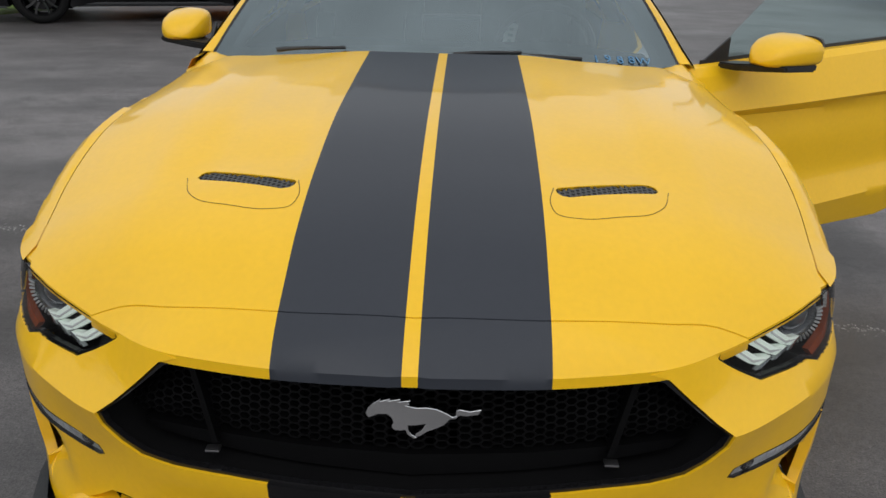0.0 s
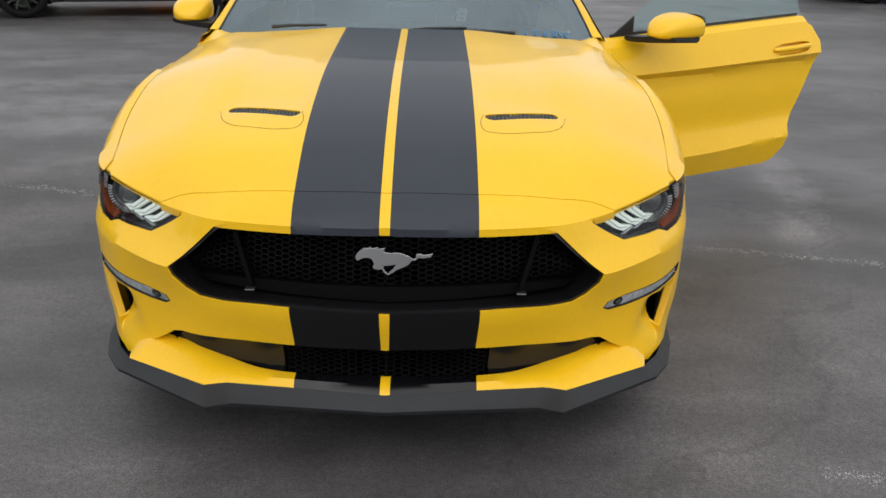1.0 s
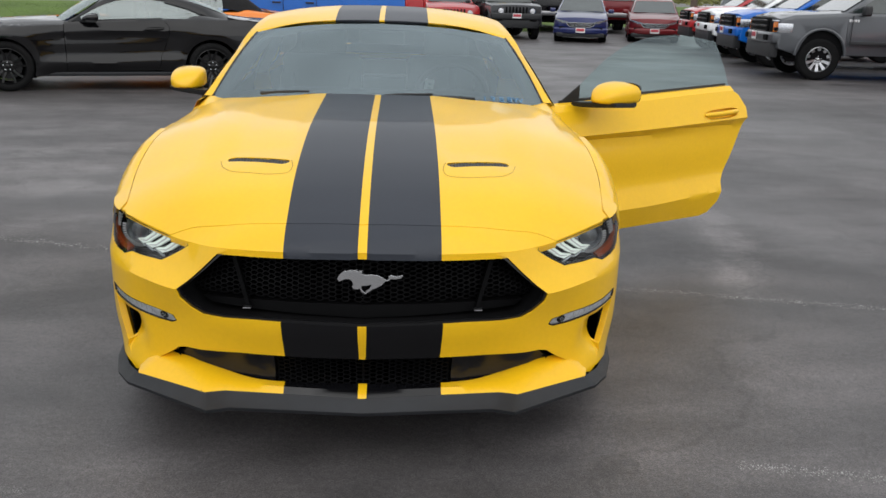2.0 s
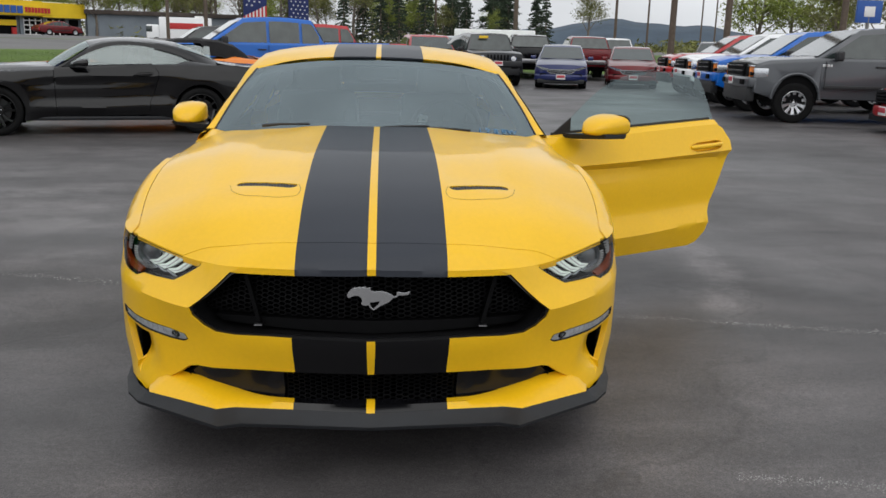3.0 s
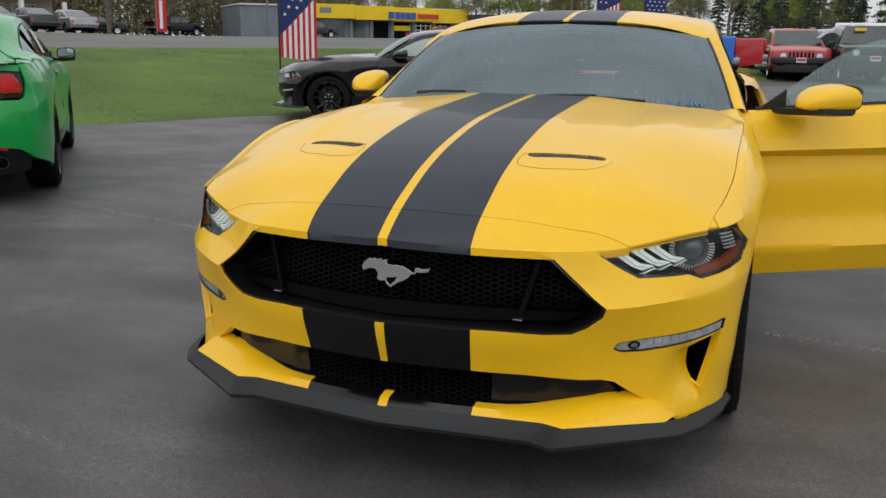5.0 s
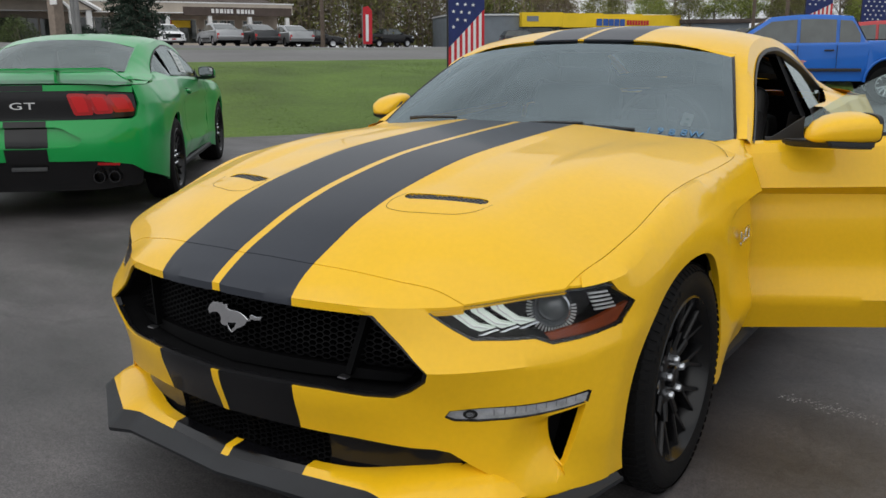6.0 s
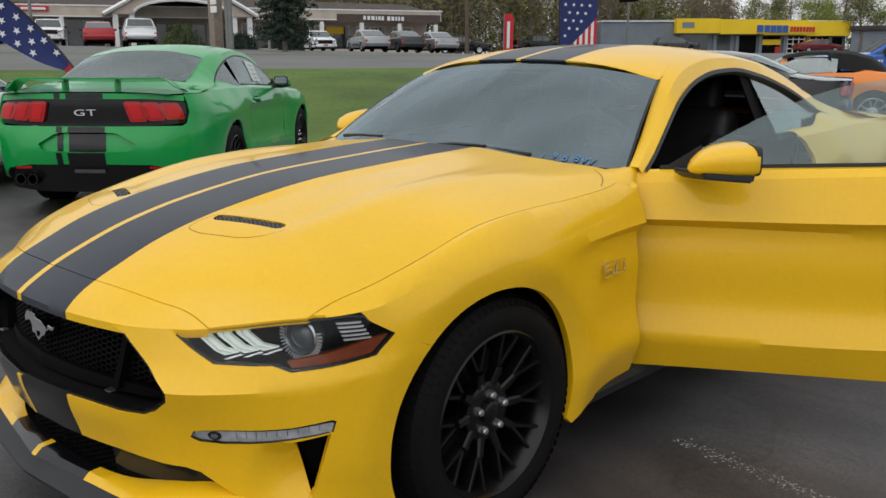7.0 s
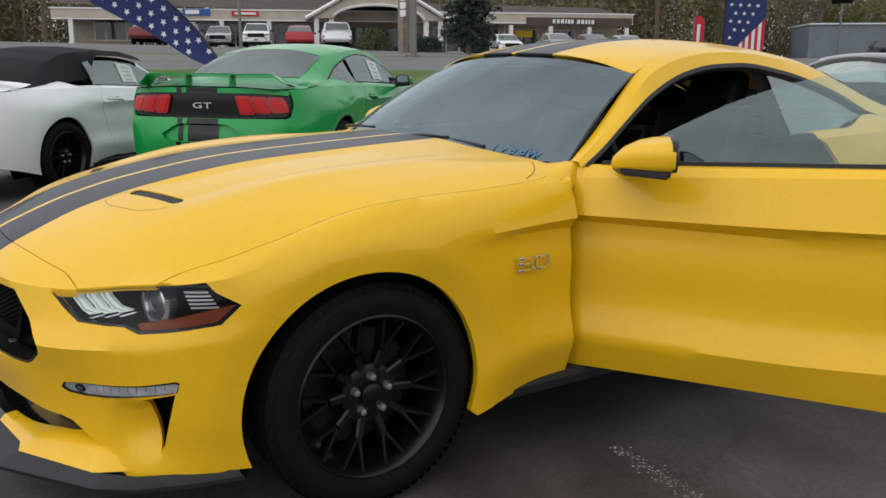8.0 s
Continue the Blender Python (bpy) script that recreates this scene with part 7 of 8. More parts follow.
for sg in (1, -1):
    bm = tube(bmesh.new(), [(gm, -3.42, 6.82), (gm + sg * 5.4, -3.42, 3.72)], .14, 4)
    for v in bm.verts:
        q = PL + PT * v.co.x - PN * v.co.y
        v.co = Vector((q.x, q.y, v.co.z + (45 - v.co.x) * 0.0135))
    flat("gable_trim", bm, WHITETRIM, plaza)
for k in range(5):
    plaza_box("entrance_window", 20.4 + 1.45 * k, 21.7 + 1.45 * k, 2.9, 3.0, 1.5, 3.3, SHOPGLASS, plaza)
# signs: plain shapes in their colours
plaza_box("shop_sign", 9.4, 11.4, -.12, -.02, 3.86, 4.34, SIGNBLUE, plaza)
plaza_box("sign_oval", 9.6, 10.6, -.16, -.10, 3.95, 4.25, WHITETRIM, plaza)
plaza_box("shop_sign", 13.0, 15.0, -.12, -.02, 3.90, 4.26, SIGNRED, plaza)
plaza_box("sign_bar", 13.2, 14.8, -.16, -.10, 4.0, 4.16, WHITETRIM, plaza)
plaza_box("shop_sign", 5.2, 6.2, -.12, -.02, 3.85, 4.3, WHITETRIM, plaza)
plaza_box("shop_banner", 35.6, 37.3, 2.70, 2.76, 2.85, 3.40, SIGNYELLOW, plaza)
plaza_box("banner_corner", 35.4, 35.8, 2.66, 2.70, 2.9, 3.4, SIGNRED, plaza)
for x, w in ((38.25, .22), (38.6, .22), (38.95, .26), (39.25, .12), (39.5, .2), (39.78, .2), (40.3, .24), (40.65, .24), (40.95, .16), (41.2, .16), (41.5, .22)):
    plaza_box("sign_stroke", x - w / 2 + .1, x + w / 2 + .1, -.10, -.02, 3.90, 4.24, SIGNDARK, plaza)
    plaza_box("sign_face", x - w / 2 + .04, x + w / 2 + .04, -.14, -.10, 3.92, 4.24, WHITETRIM, plaza)

# pylon sign, utility box, shrubs
STONE = mat("tan_stone_pier", (0.26, 0.21, 0.17), 0.9, 0, 0.2, 4, 0.3, 20)
STEEL = mat("galvanised_steel", (0.22, 0.22, 0.22), 0.5, 0.7, 0.1, 5)
WOODPOLE = mat("weathered_pole_wood", (0.115, 0.088, 0.068), 0.9, 0, 0.2, 6, 0.3, 40)


def ground_at(x, y):
    return Matrix.Translation((x, y, ground_z(x, y)))


pylon = thing("pylon_sign", "tan stone pylon with stacked white sign panels", "sign", ground_at(-40.0, 24.4))
part("pier", boxed((0, 0, 2.4), (.55, .55, 4.8), .03), STONE, pylon)
for k in range(7):
    part("sign_panel", boxed((.35, -.30, 4.6 - .42 * k), (.55, .06, .34), .01, pose(0, 0, 0, 0, 0, 0)), WHITETRIM if k else SIGNRED, pylon)
for x, y, h, r in ((-31.2, 19.7, 8.0, .10), (-31.9, 20.0, 8.0, .12), (-48.5, 18.0, 7.0, .10)):
    lp = thing("steel_pole", "grey galvanised steel pole beside the road", "pole", ground_at(x, y), "steel poles")
    part("shaft", tube(bmesh.new(), [(0, 0, -.3), (0, 0, h)], [r, r * .8], 10), STEEL, lp)
    part("base_plate", boxed((0, 0, .03), (r * 4, r * 4, .06), .01), STEEL, lp)


# ---------------------------------------------------------------- trees
LEAFG = mat("spring_leaf", (0.190, 0.230, 0.045), 0.8, 0, 0.35, 0.6)
LEAFD = mat("olive_leaf", (0.150, 0.155, 0.045), 0.8, 0, 0.35, 0.6)
LEAFB = mat("budding_twig", (0.150, 0.118, 0.075), 0.9, 0, 0.35, 0.6)
NEEDLE = mat("dark_needle", (0.034, 0.054, 0.030), 0.85, 0, 0.35, 0.8)
SHRUBLEAF = mat("shrub_leaf", (0.060, 0.085, 0.022), 0.8, 0, 0.35, 0.6)
SPRUCE = mat("blue_green_needle", (0.022, 0.040, 0.026), 0.85, 0, 0.35, 2.0)
BARK = mat("grey_brown_bark", (0.165, 0.140, 0.115), 0.95, 0, 0.3, 5, 0.4, 30)
for lm in (SHRUBLEAF, LEAFG, LEAFD, LEAFB, NEEDLE, SPRUCE):
    t = lm.node_tree
    geo_n = t.nodes.new("ShaderNodeNewGeometry")
    mr = t.nodes.new("ShaderNodeMapRange")
    mr.inputs["To Min"].default_value, mr.inputs["To Max"].default_value = 0.72, 1.3
    t.links.new(geo_n.outputs["Random Per Island"], mr.inputs["Value"])
    p = t.nodes["Principled BSDF"]
    src = p.inputs["Base Color"].links[0].from_socket
    sc = t.nodes.new("ShaderNodeVectorMath")
    sc.operation = "SCALE"
    t.links.new(src, sc.inputs[0])
    t.links.new(mr.outputs["Result"], sc.inputs["Scale"])
    t.links.new(sc.outputs["Vector"], p.inputs["Base Color"])


def leaf_quads(centres, size, r, droop=0.0):
    """Small bent leaves at the centres, as lists for from_pydata."""
    c = np.array([tuple(q) for q in centres], float)
    n = len(c)
    a = r.normal(size=(n, 3))
    a /= np.linalg.norm(a, axis=1)[:, None]
    b = np.cross(a, r.normal(size=(n, 3)))
    b /= np.linalg.norm(b, axis=1)[:, None] + 1e-6
    s = (size * r.uniform(.5, 1.3, n))[:, None]
    down = np.array((0, 0, droop))
    vs = np.stack([c - a * s - b * s * .35, c + b * s * .1 - a * s * .2, c + a * s, c + b * s * .6 - down * s], 1).reshape(-1, 3).tolist()
    fs = [(4 * k, 4 * k + 1, 4 * k + 2, 4 * k + 3) for k in range(n)]
    return vs, fs


def leafy(name, label, h, leaf, seed, dens=1500, size=.16, spread=.34, x=0, y=0):
    """A broad-leaved tree: tapered trunk, forking limbs, a ragged crown of small leaves."""
    r = np.random.default_rng(seed)
    tr = thing(name, label, "tree", ground_at(x, y), "far trees")
    bm = bmesh.new()
    top = Vector((r.normal(0, .3), r.normal(0, .3), h * .9))
    stem = [Vector((0, 0, -.2)), Vector((r.normal(0, .1), r.normal(0, .1), h * .3)), Vector((r.normal(0, .2), r.normal(0, .2), h * .6)), top]
    tube(bm, spline([tuple(p) for p in stem], 8), list(np.linspace(.024 * h, .004 * h, 9)), 7)
    tips = [top]
    for k in range(13):
        f = r.uniform(.28, .92)
        base = Vector(spline([tuple(p) for p in stem], 20)[int(f * 20)])
        a = k * 2.4 + r.normal(0, .4)
        L = h * spread * (1.15 - f) * r.uniform(.7, 1.3)
        tip = base + Vector((math.cos(a) * L, math.sin(a) * L, L * r.uniform(.5, 1.1)))
        mid = base * .5 + tip * .5 + Vector((0, 0, -.06 * L))
        tube(bm, [base, mid, tip], [.010 * h * (1.2 - f), .006 * h * (1.2 - f), .002 * h], 5)
        tips += [tip, mid * .4 + tip * .6]
        for j in range(3):
            q = base * .4 + tip * .6 + Vector((r.normal(0, .4 * L), r.normal(0, .4 * L), r.uniform(.0, .5) * L))
            tube(bm, [base * .45 + tip * .55, q], [.0035 * h * (1.2 - f), .0012 * h], 4)
            tips.append(q)
    part("trunk", bm, BARK, tr)
    cs = []
    for k in range(dens):
        t = tips[int(r.integers(len(tips)))]
        cs.append(t + Vector((r.normal(0, .055 * h), r.normal(0, .055 * h), r.normal(0, .05 * h))))
    vs, fs = leaf_quads(cs, size, r)
    me = bpy.data.meshes.new("crown")
    me.from_pydata(vs, [], fs)
    me.materials.append(leaf)
    ob = new("crown", me)
    ob.parent = tr
    return tr


def conifer(name, label, h, width, seed, needle, x=0, y=0, rows=26, gaps=.15):
    """A conifer: straight trunk, whorls of drooping boughs with needle sprays."""
    r = np.random.default_rng(seed)
    tr = thing(name, label, "tree", ground_at(x, y), "conifers")
    cs = []
    bm = tube(bmesh.new(), [(0, 0, -.2), (0, 0, h * .98)], [.018 * h, .003 * h], 7)
    for k in range(rows):
        f = k / rows
        z = h * (.10 + .88 * f)
        R = width * (1 - f)**.8 * r.uniform(.75, 1.15) + .08
        for j in range(9):
            if r.random() < gaps:
                continue
            a = r.uniform(0, 2 * math.pi)
            L = R * r.uniform(.65, 1.1)
            tip = Vector((math.cos(a) * L, math.sin(a) * L, z - L * r.uniform(.05, .35)))
            tube(bm, [(0, 0, z), tip], [.004 * h, .001 * h], 3, False)
            for q in np.linspace(.15, 1.05, 34):
                c = Vector((0, 0, z)).lerp(tip, float(q))
                cs.append(c + Vector((r.normal(0, .05 * R + .03), r.normal(0, .05 * R + .03), r.normal(0, .04))))
    part("trunk", bm, BARK, tr)
    vs, fs = leaf_quads(cs, .019 * h if h < 8 else .020 * h, r, .5)
    me = bpy.data.meshes.new("needles")
    me.from_pydata(vs, [], fs)
    me.materials.append(needle)
    ob = new("needles", me)
    ob.parent = tr
    return tr


conifer("spruce_tree", "dark green spruce standing before the plaza", 7.6, 1.75, 11, SPRUCE, -35.6, 25.7, 40, .03)
pine_a = conifer("pine_tree", "tall dark pine on the skyline", 11.5, 2.4, 12, NEEDLE, 3.9, 118)
pine_b = conifer("pine_tree", "tall ragged dark pine on the skyline", 10.5, 2.0, 13, NEEDLE, 6.5, 124, 20, .35)
oak_a = leafy("spring_tree", "broad-leaved tree in fresh pale green leaf", 9.0, LEAFG, 21, 3400, .22, .36, 30, 66)
oak_b = leafy("spring_tree", "broad-leaved tree in thin olive leaf", 10.0, LEAFD, 22, 3000, .22, .34, -4, 112)
oak_c = leafy("budding_tree", "nearly bare tree with budding twigs", 11.0, LEAFB, 23, 2600, .17, .36, -14, 118)


def plant(src, x, y, k=1.0, turn=0.0):
    ob = copy_thing(src, Matrix.Translation((x, y, ground_z(x, y))) @ Matrix.Rotation(turn, 4, "Z"))
    ob.scale = (k, k, k)
    return ob


r = random.Random(8)
for x, y, k in ((9.0, 116, 1.0), (11.0, 121, .9), (14.5, 118, 1.05), (17.0, 128, .95), (0.5, 121, .9), (22, 126, .8), (20.5, 110, .72), (-20, 128, .9), (-52, 122, .8), (-30, 132, .9)):
    plant(r.choice((pine_a, pine_b)), x, y, k, r.uniform(0, 6))
for x, y, k in ((26, 110, .8), (14, 108, .55), (34, 62, .85), (39, 64, .9), (36, 74, 1.0), (44, 60, .9), (48, 70, 1.0), (42, 52, .8), (-9, 115, .9), (-18, 124, .9), (2, 110, .6), (7, 105, .5), (-26, 126, .95), (54, 62, 1.0), (31, 56, .7), (-35, 130, .9), (-45, 124, .9)):
    plant(r.choice((oak_a, oak_a, oak_b)), x, y, k, r.uniform(0, 6))
for k in range(26):
    a = radians(-32 + 1.35 * k + r.uniform(-.5, .5))
    D = r.uniform(112, 128)
    plant(r.choice((oak_a, oak_b, oak_a, oak_c)), D * math.sin(a), -3 + D * math.cos(a), r.uniform(.62, .9), r.uniform(0, 6))
for k in range(9):
    a = radians(-3 + 1.4 * k + r.uniform(-.4, .4))
    D = r.uniform(104, 122)
    plant(r.choice((pine_a, pine_b)), D * math.sin(a), -3 + D * math.cos(a), r.uniform(.62, .85), r.uniform(0, 6))
for x, y, k in ((-22, 116, .9), (-28, 118, 1.0), (-60, 104, .9), (-66, 96, 1.0), (-58, 90, .9), (-72, 84, 1.0), (-78, 76, 1.0), (-84, 62, 1.0), (-90, 46, 1.0), (-92, 30, 1.1), (-94, 12, 1.1), (-88, 0, 1.0), (-80, -6, .9), (-62, 76, .8), (-66, 70, .9)):
    plant(r.choice((oak_c, oak_c, oak_b)), x, y, k, r.uniform(0, 6))

# woods behind the plaza and the workshop: stems and thin spring leaf, beyond counting
rw = np.random.default_rng(31)
bm = bmesh.new()
cs, cs2 = [], []
for k in range(760):
    a = radians(rw.uniform(26, 92))
    D = rw.uniform(92, 128)
    if 0.44 < a < 0.66:
        D += 22
    x, y = 2 - D * math.sin(a), -2 + D * math.cos(a)
    z = ground_z(x, y)
    h = rw.uniform(6.5, 12)
    lean = rw.normal(0, .3, 2)
    tube(bm, [(x, y, z), (x + lean[0], y + lean[1], z + h)], [rw.uniform(.05, .14), .02], 4, False)
    for j in range(5):
        f = rw.uniform(.35, .95)
        b = rw.uniform(0, 6.3)
        L = float(rw.uniform(.6, 1.8))
        p0 = Vector((x + lean[0] * f, y + lean[1] * f, z + h * f))
        tube(bm, [p0, p0 + Vector((math.cos(b) * L, math.sin(b) * L, L * .8))], [.03, .01], 3, False)
    for j in range(230):
        f = rw.uniform(.03, 1.0)
        (cs if rw.random() < .5 else cs2).append((x + rw.normal(0, .9), y + rw.normal(0, .9), z + h * f))
    for j in range(6):
        cs.append((x + rw.normal(0, 1.2), y + rw.normal(0, 1.2), z + rw.uniform(.1, 1.6)))
tagged(part("woodland_stems", bm, BARK), "bare grey stems of a far woodland edge", "woodland", "", "stuff")
for nm, c, mt, lab in (("woodland_leaf", cs, LEAFD, "thin olive spring leaf of a far woodland"), ("woodland_twig", cs2, LEAFB, "brown budding twigs of a far woodland")):
    vs, fs = leaf_quads(c, .34, rw)
    me = bpy.data.meshes.new(nm)
    me.from_pydata(vs, [], fs)
    me.materials.append(mt)
    tagged(new(nm, me), lab, "woodland", "", "stuff")
# low scrub on the skyline to the right
cs = []
for k in range(14000):
    a = radians(rw.uniform(-34, 24))
    D = rw.uniform(128, 165)
    x, y = D * math.sin(a), -3 + D * math.cos(a)
    top = 3.4 + 1.5 * math.sin(a * 19 + 1) + 1.1 * math.sin(a * 47) + .8 * math.sin(a * 90 + 2)
    if math.degrees(a) > 8:
        top *= .45
    cs.append((x, y, max(0.1, rw.uniform(0, 1)**.7 * max(top, .8))))
for k in range(4200):
    a = radians(rw.uniform(-17, 22))
    D = rw.uniform(100, 150)
    x, y = D * math.sin(a), -3 + D * math.cos(a)
    cs.append((x, y, min(2.4, max(0.1, rw.gamma(2.0, .45) * (1.1 + .5 * math.sin(a * 23) + .4 * math.sin(a * 61))))))
vs, fs = leaf_quads(cs, .5, rw)
me = bpy.data.meshes.new("scrub")
me.from_pydata(vs, [], fs)
me.materials.append(LEAFD)
tagged(new("scrub", me), "olive scrub along the far edge of the lot", "scrub", "", "stuff")


def shrub(x, y, w, h, seed, leaf):
    rr = np.random.default_rng(seed)
    sh = thing("shrub", "rounded green shrub before the plaza", "shrub", ground_at(x, y), "shrubs")
    cs = []
    for k in range(2400):
        d = Vector((rr.normal(), rr.normal(), abs(rr.normal()))).normalized() * float(rr.uniform(.6, 1.0))
        cs.append((d.x * w, d.y * w, d.z * h))
    vs, fs = leaf_quads(cs, .09, rr)
    me = bpy.data.meshes.new("foliage")
    me.from_pydata(vs, [], fs)
    me.materials.append(leaf)
    ob = new("foliage", me)
    ob.parent = sh
    bm = bmesh.new()
    for k in range(6):
        tube(bm, [(0, 0, -.1), (rr.normal(0, .4 * w), rr.normal(0, .4 * w), h * .7)], [.03, .01], 4)
    part("stem", bm, BARK, sh)


for x, y, w, h, sd in ((-45.3, 25.3, 1.3, 1.5, 1), (-44.0, 27.5, 1.0, 1.1, 2), (-41.5, 27.0, .9, 1.0, 3), (-40.2, 29.5, .8, .9, 4)):
    shrub(x, y, w, h, sd, SPRUCE if sd > 1 else SHRUBLEAF)

# ridge on the horizon; the haze of distance is put into its blue-grey colour
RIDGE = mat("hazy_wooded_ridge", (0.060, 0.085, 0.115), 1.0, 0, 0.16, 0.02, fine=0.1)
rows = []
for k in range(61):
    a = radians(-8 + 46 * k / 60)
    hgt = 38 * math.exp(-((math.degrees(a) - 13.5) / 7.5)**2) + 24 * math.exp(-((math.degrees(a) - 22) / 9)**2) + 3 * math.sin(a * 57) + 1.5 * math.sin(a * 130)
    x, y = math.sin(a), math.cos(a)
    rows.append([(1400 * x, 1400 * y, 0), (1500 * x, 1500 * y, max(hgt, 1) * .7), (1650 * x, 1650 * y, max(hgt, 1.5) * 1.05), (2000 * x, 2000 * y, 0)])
tagged(part("backdrop", skinned(*rows), RIDGE), "wooded ridge on the horizon with blue-grey haze in its colour", "hill", "", "structure")

# ---------------------------------------------------------------- tyre workshop
WALLBLUE = mat("grey_blue_wall", (0.19, 0.22, 0.25), 0.8, 0, 0.1, 0.8, 0.1, 20, fine=0.06)
SHOPYELLOW = mat("yellow_fascia", (0.82, 0.56, 0.015), 0.6, 0, 0.06, 0.8)
shop = thing("tyre_workshop", "grey tyre workshop with a wide yellow fascia", "building", None)
WL, WT = Vector((-49.3, 89.9)), Vector((14.1, 14.15)).normalized()
WN = Vector((WT.y, -WT.x))


def shop_box(name, s0, s1, d0, d1, z0, z1, material, label="", slope=-.034):
    q = WL + WT * ((s0 + s1) / 2) + WN * (-(d0 + d1) / 2)
    z = (z0 + z1) / 2 + slope * (s0 + s1) / 2 * .6
    ob = flat(name, boxed((0, 0, 0), (s1 - s0, d1 - d0, z1 - z0), 0), material, shop, label)
    ob.matrix_basis = Matrix(((WT.x, -WN.x, 0, q.x), (WT.y, -WN.y, 0, q.y), (0, 0, 1, z), (0, 0, 0, 1)))
    return ob


shop_box("wall", -8.4, -.02, 1.0, 12, .6, 5.0, WALLBLUE)
shop_box("wall", 0, 20, 1.0, 12, .6, 4.6, WALLBLUE)
shop_box("roof_edge", -8.5, 20.1, .8, 12.1, 5.0, 5.12, WHITETRIM)
for k in range(4):
    shop_box("fascia_panel", 5 * k + .01, 5 * k + 4.99, -.2, 1.0, 3.62 , 5.25, SHOPYELLOW)
for k, (s0, s1, kind) in enumerate(((1.0, 4.0, 0), (5.0, 6.6, 0), (7.6, 9.6, 1), (10.3, 12.4, 2), (13.2, 15.2, 3), (15.8, 18.0, 3), (18.4, 19.6, 1))):
    shop_box("bay", s0, s1, .90, 1.02, 1.0, 3.5, DARK if kind else SHOPGLASS)
    shop_box("pier", s0 - .45, s0 - .05, .7, 1.0, .8, 3.62, WALLBLUE)
    if kind == 3:
        for j in range(5):
            shop_box("door_rail", s0, s1, .80, .88, 1.05 + .52 * j, 1.15 + .52 * j, WHITETRIM)
        for j in range(4):
            x = s0 + (s1 - s0) * j / 3
            shop_box("door_stile", x - .05, x + .05, .78, .86, 1.0, 3.4, WHITETRIM)
    if kind == 2:
        shop_box("bay_banner", s0, s1, .75, .85, 2.5, 3.1, SHOPYELLOW)
        shop_box("tool_chest", s1 - .6, s1 - .1, .6, .85, 1.0, 2.3, SIGNRED)
shop_box("sign_board", 9.2, 16.0, -.32, -.2, 3.75, 4.75, SHOPYELLOW)
for x, w in ((9.5, .7), (10.3, .6), (11.0, .6), (11.7, .6), (12.4, .6)):
    shop_box("sign_stroke", x - w / 2, x + w / 2, -.42, -.32, 3.85, 4.65, SIGNBLUE)
for x in np.arange(13.1, 15.9, .36):
    shop_box("sign_letter_bar", x - .13, x + .13, -.42, -.32, 4.0, 4.55, SIGNRED)
shop_box("poster", .6, 2.0, -.24, -.2, 4.2, 4.8, WALLBLUE)

# sheds and van further along
shed = thing("far_shed", "long low grey shed behind the workshop", "building", Matrix.Translation((-24, 112, 0)) @ pose(0, 0, 0, 0, 0, 20))
part("wall", boxed((0, 0, 2.3), (26, 8, 3.2), 0), WALLBLUE, shed)
part("roof", boxed((0, 0, 4.1), (26.6, 9, .5), .1), SHINGLE, shed)
part("red_end", boxed((9.5, -4.1, 3.1), (7, .2, 1.6), 0), SIGNRED, shed)
van = thing("service_van", "white high-roofed service van with a red logo bar", "van", Matrix.Translation((-22.0, 94.0, 0.6)) @ pose(0, 0, 0, 0, 0, 12))
part("van_box", boxed((.6, 0, 1.75), (5.4, 2.3, 2.3), .12), WHITE, van)
part("van_cab", boxed((-2.75, 0, 1.35), (1.3, 2.2, 1.5), .2, None, 3), WHITE, van)
part("cab_window", boxed((-3.1, -1.08, 1.65), (.6, .08, .6), .02), VEHGLASS, van)
part("logo_bar", boxed((.7, -1.17, 2.0), (3.4, .03, .62), .01), SIGNRED, van)
part("roof_vent", boxed((2.0, 0, 2.98), (.9, .9, .22), .05), WHITETRIM, van)
for x in (-2.4, 2.2):
    for s in (1, -1):
        w = lathe(bmesh.new(), [(-.12, .001), (-.12, .40), (.12, .40), (.12, .001)], 20, "y")
        part("wheel", w, RUBBER, van).matrix_basis = Matrix.Translation((x, s * 1.0, .42))
trailer = thing("box_trailer", "long white box trailer with black writing bars", "trailer", Matrix.Translation((6.3, 48.0, 0)) @ pose(0, 0, 0, 0, 0, -4))
part("trailer_box", boxed((0, 0, 1.55), (4.6, 2.3, 1.5), .08), WHITE, trailer)
for k, ch in enumerate("2595"):
    bm = letters(ch, .80, .01)
    bmesh.ops.transform(bm, matrix=Matrix.Translation((-1.4 + .50 * k, -1.165, 1.70)) @ pose(0, 0, 0, 90), verts=bm.verts[:])
    flat("numeral", bm, SATIN, trailer)
part("chassis", boxed((0, 0, .65), (4.2, 1.8, .24), 0), DARK, trailer)
for x in (-.5, .5):
    for s in (1, -1):
        w = lathe(bmesh.new(), [(-.12, .001), (-.12, .36), (.12, .36), (.12, .001)], 20, "y")
        part("wheel", w, RUBBER, trailer).matrix_basis = Matrix.Translation((x, s * .95, .38))

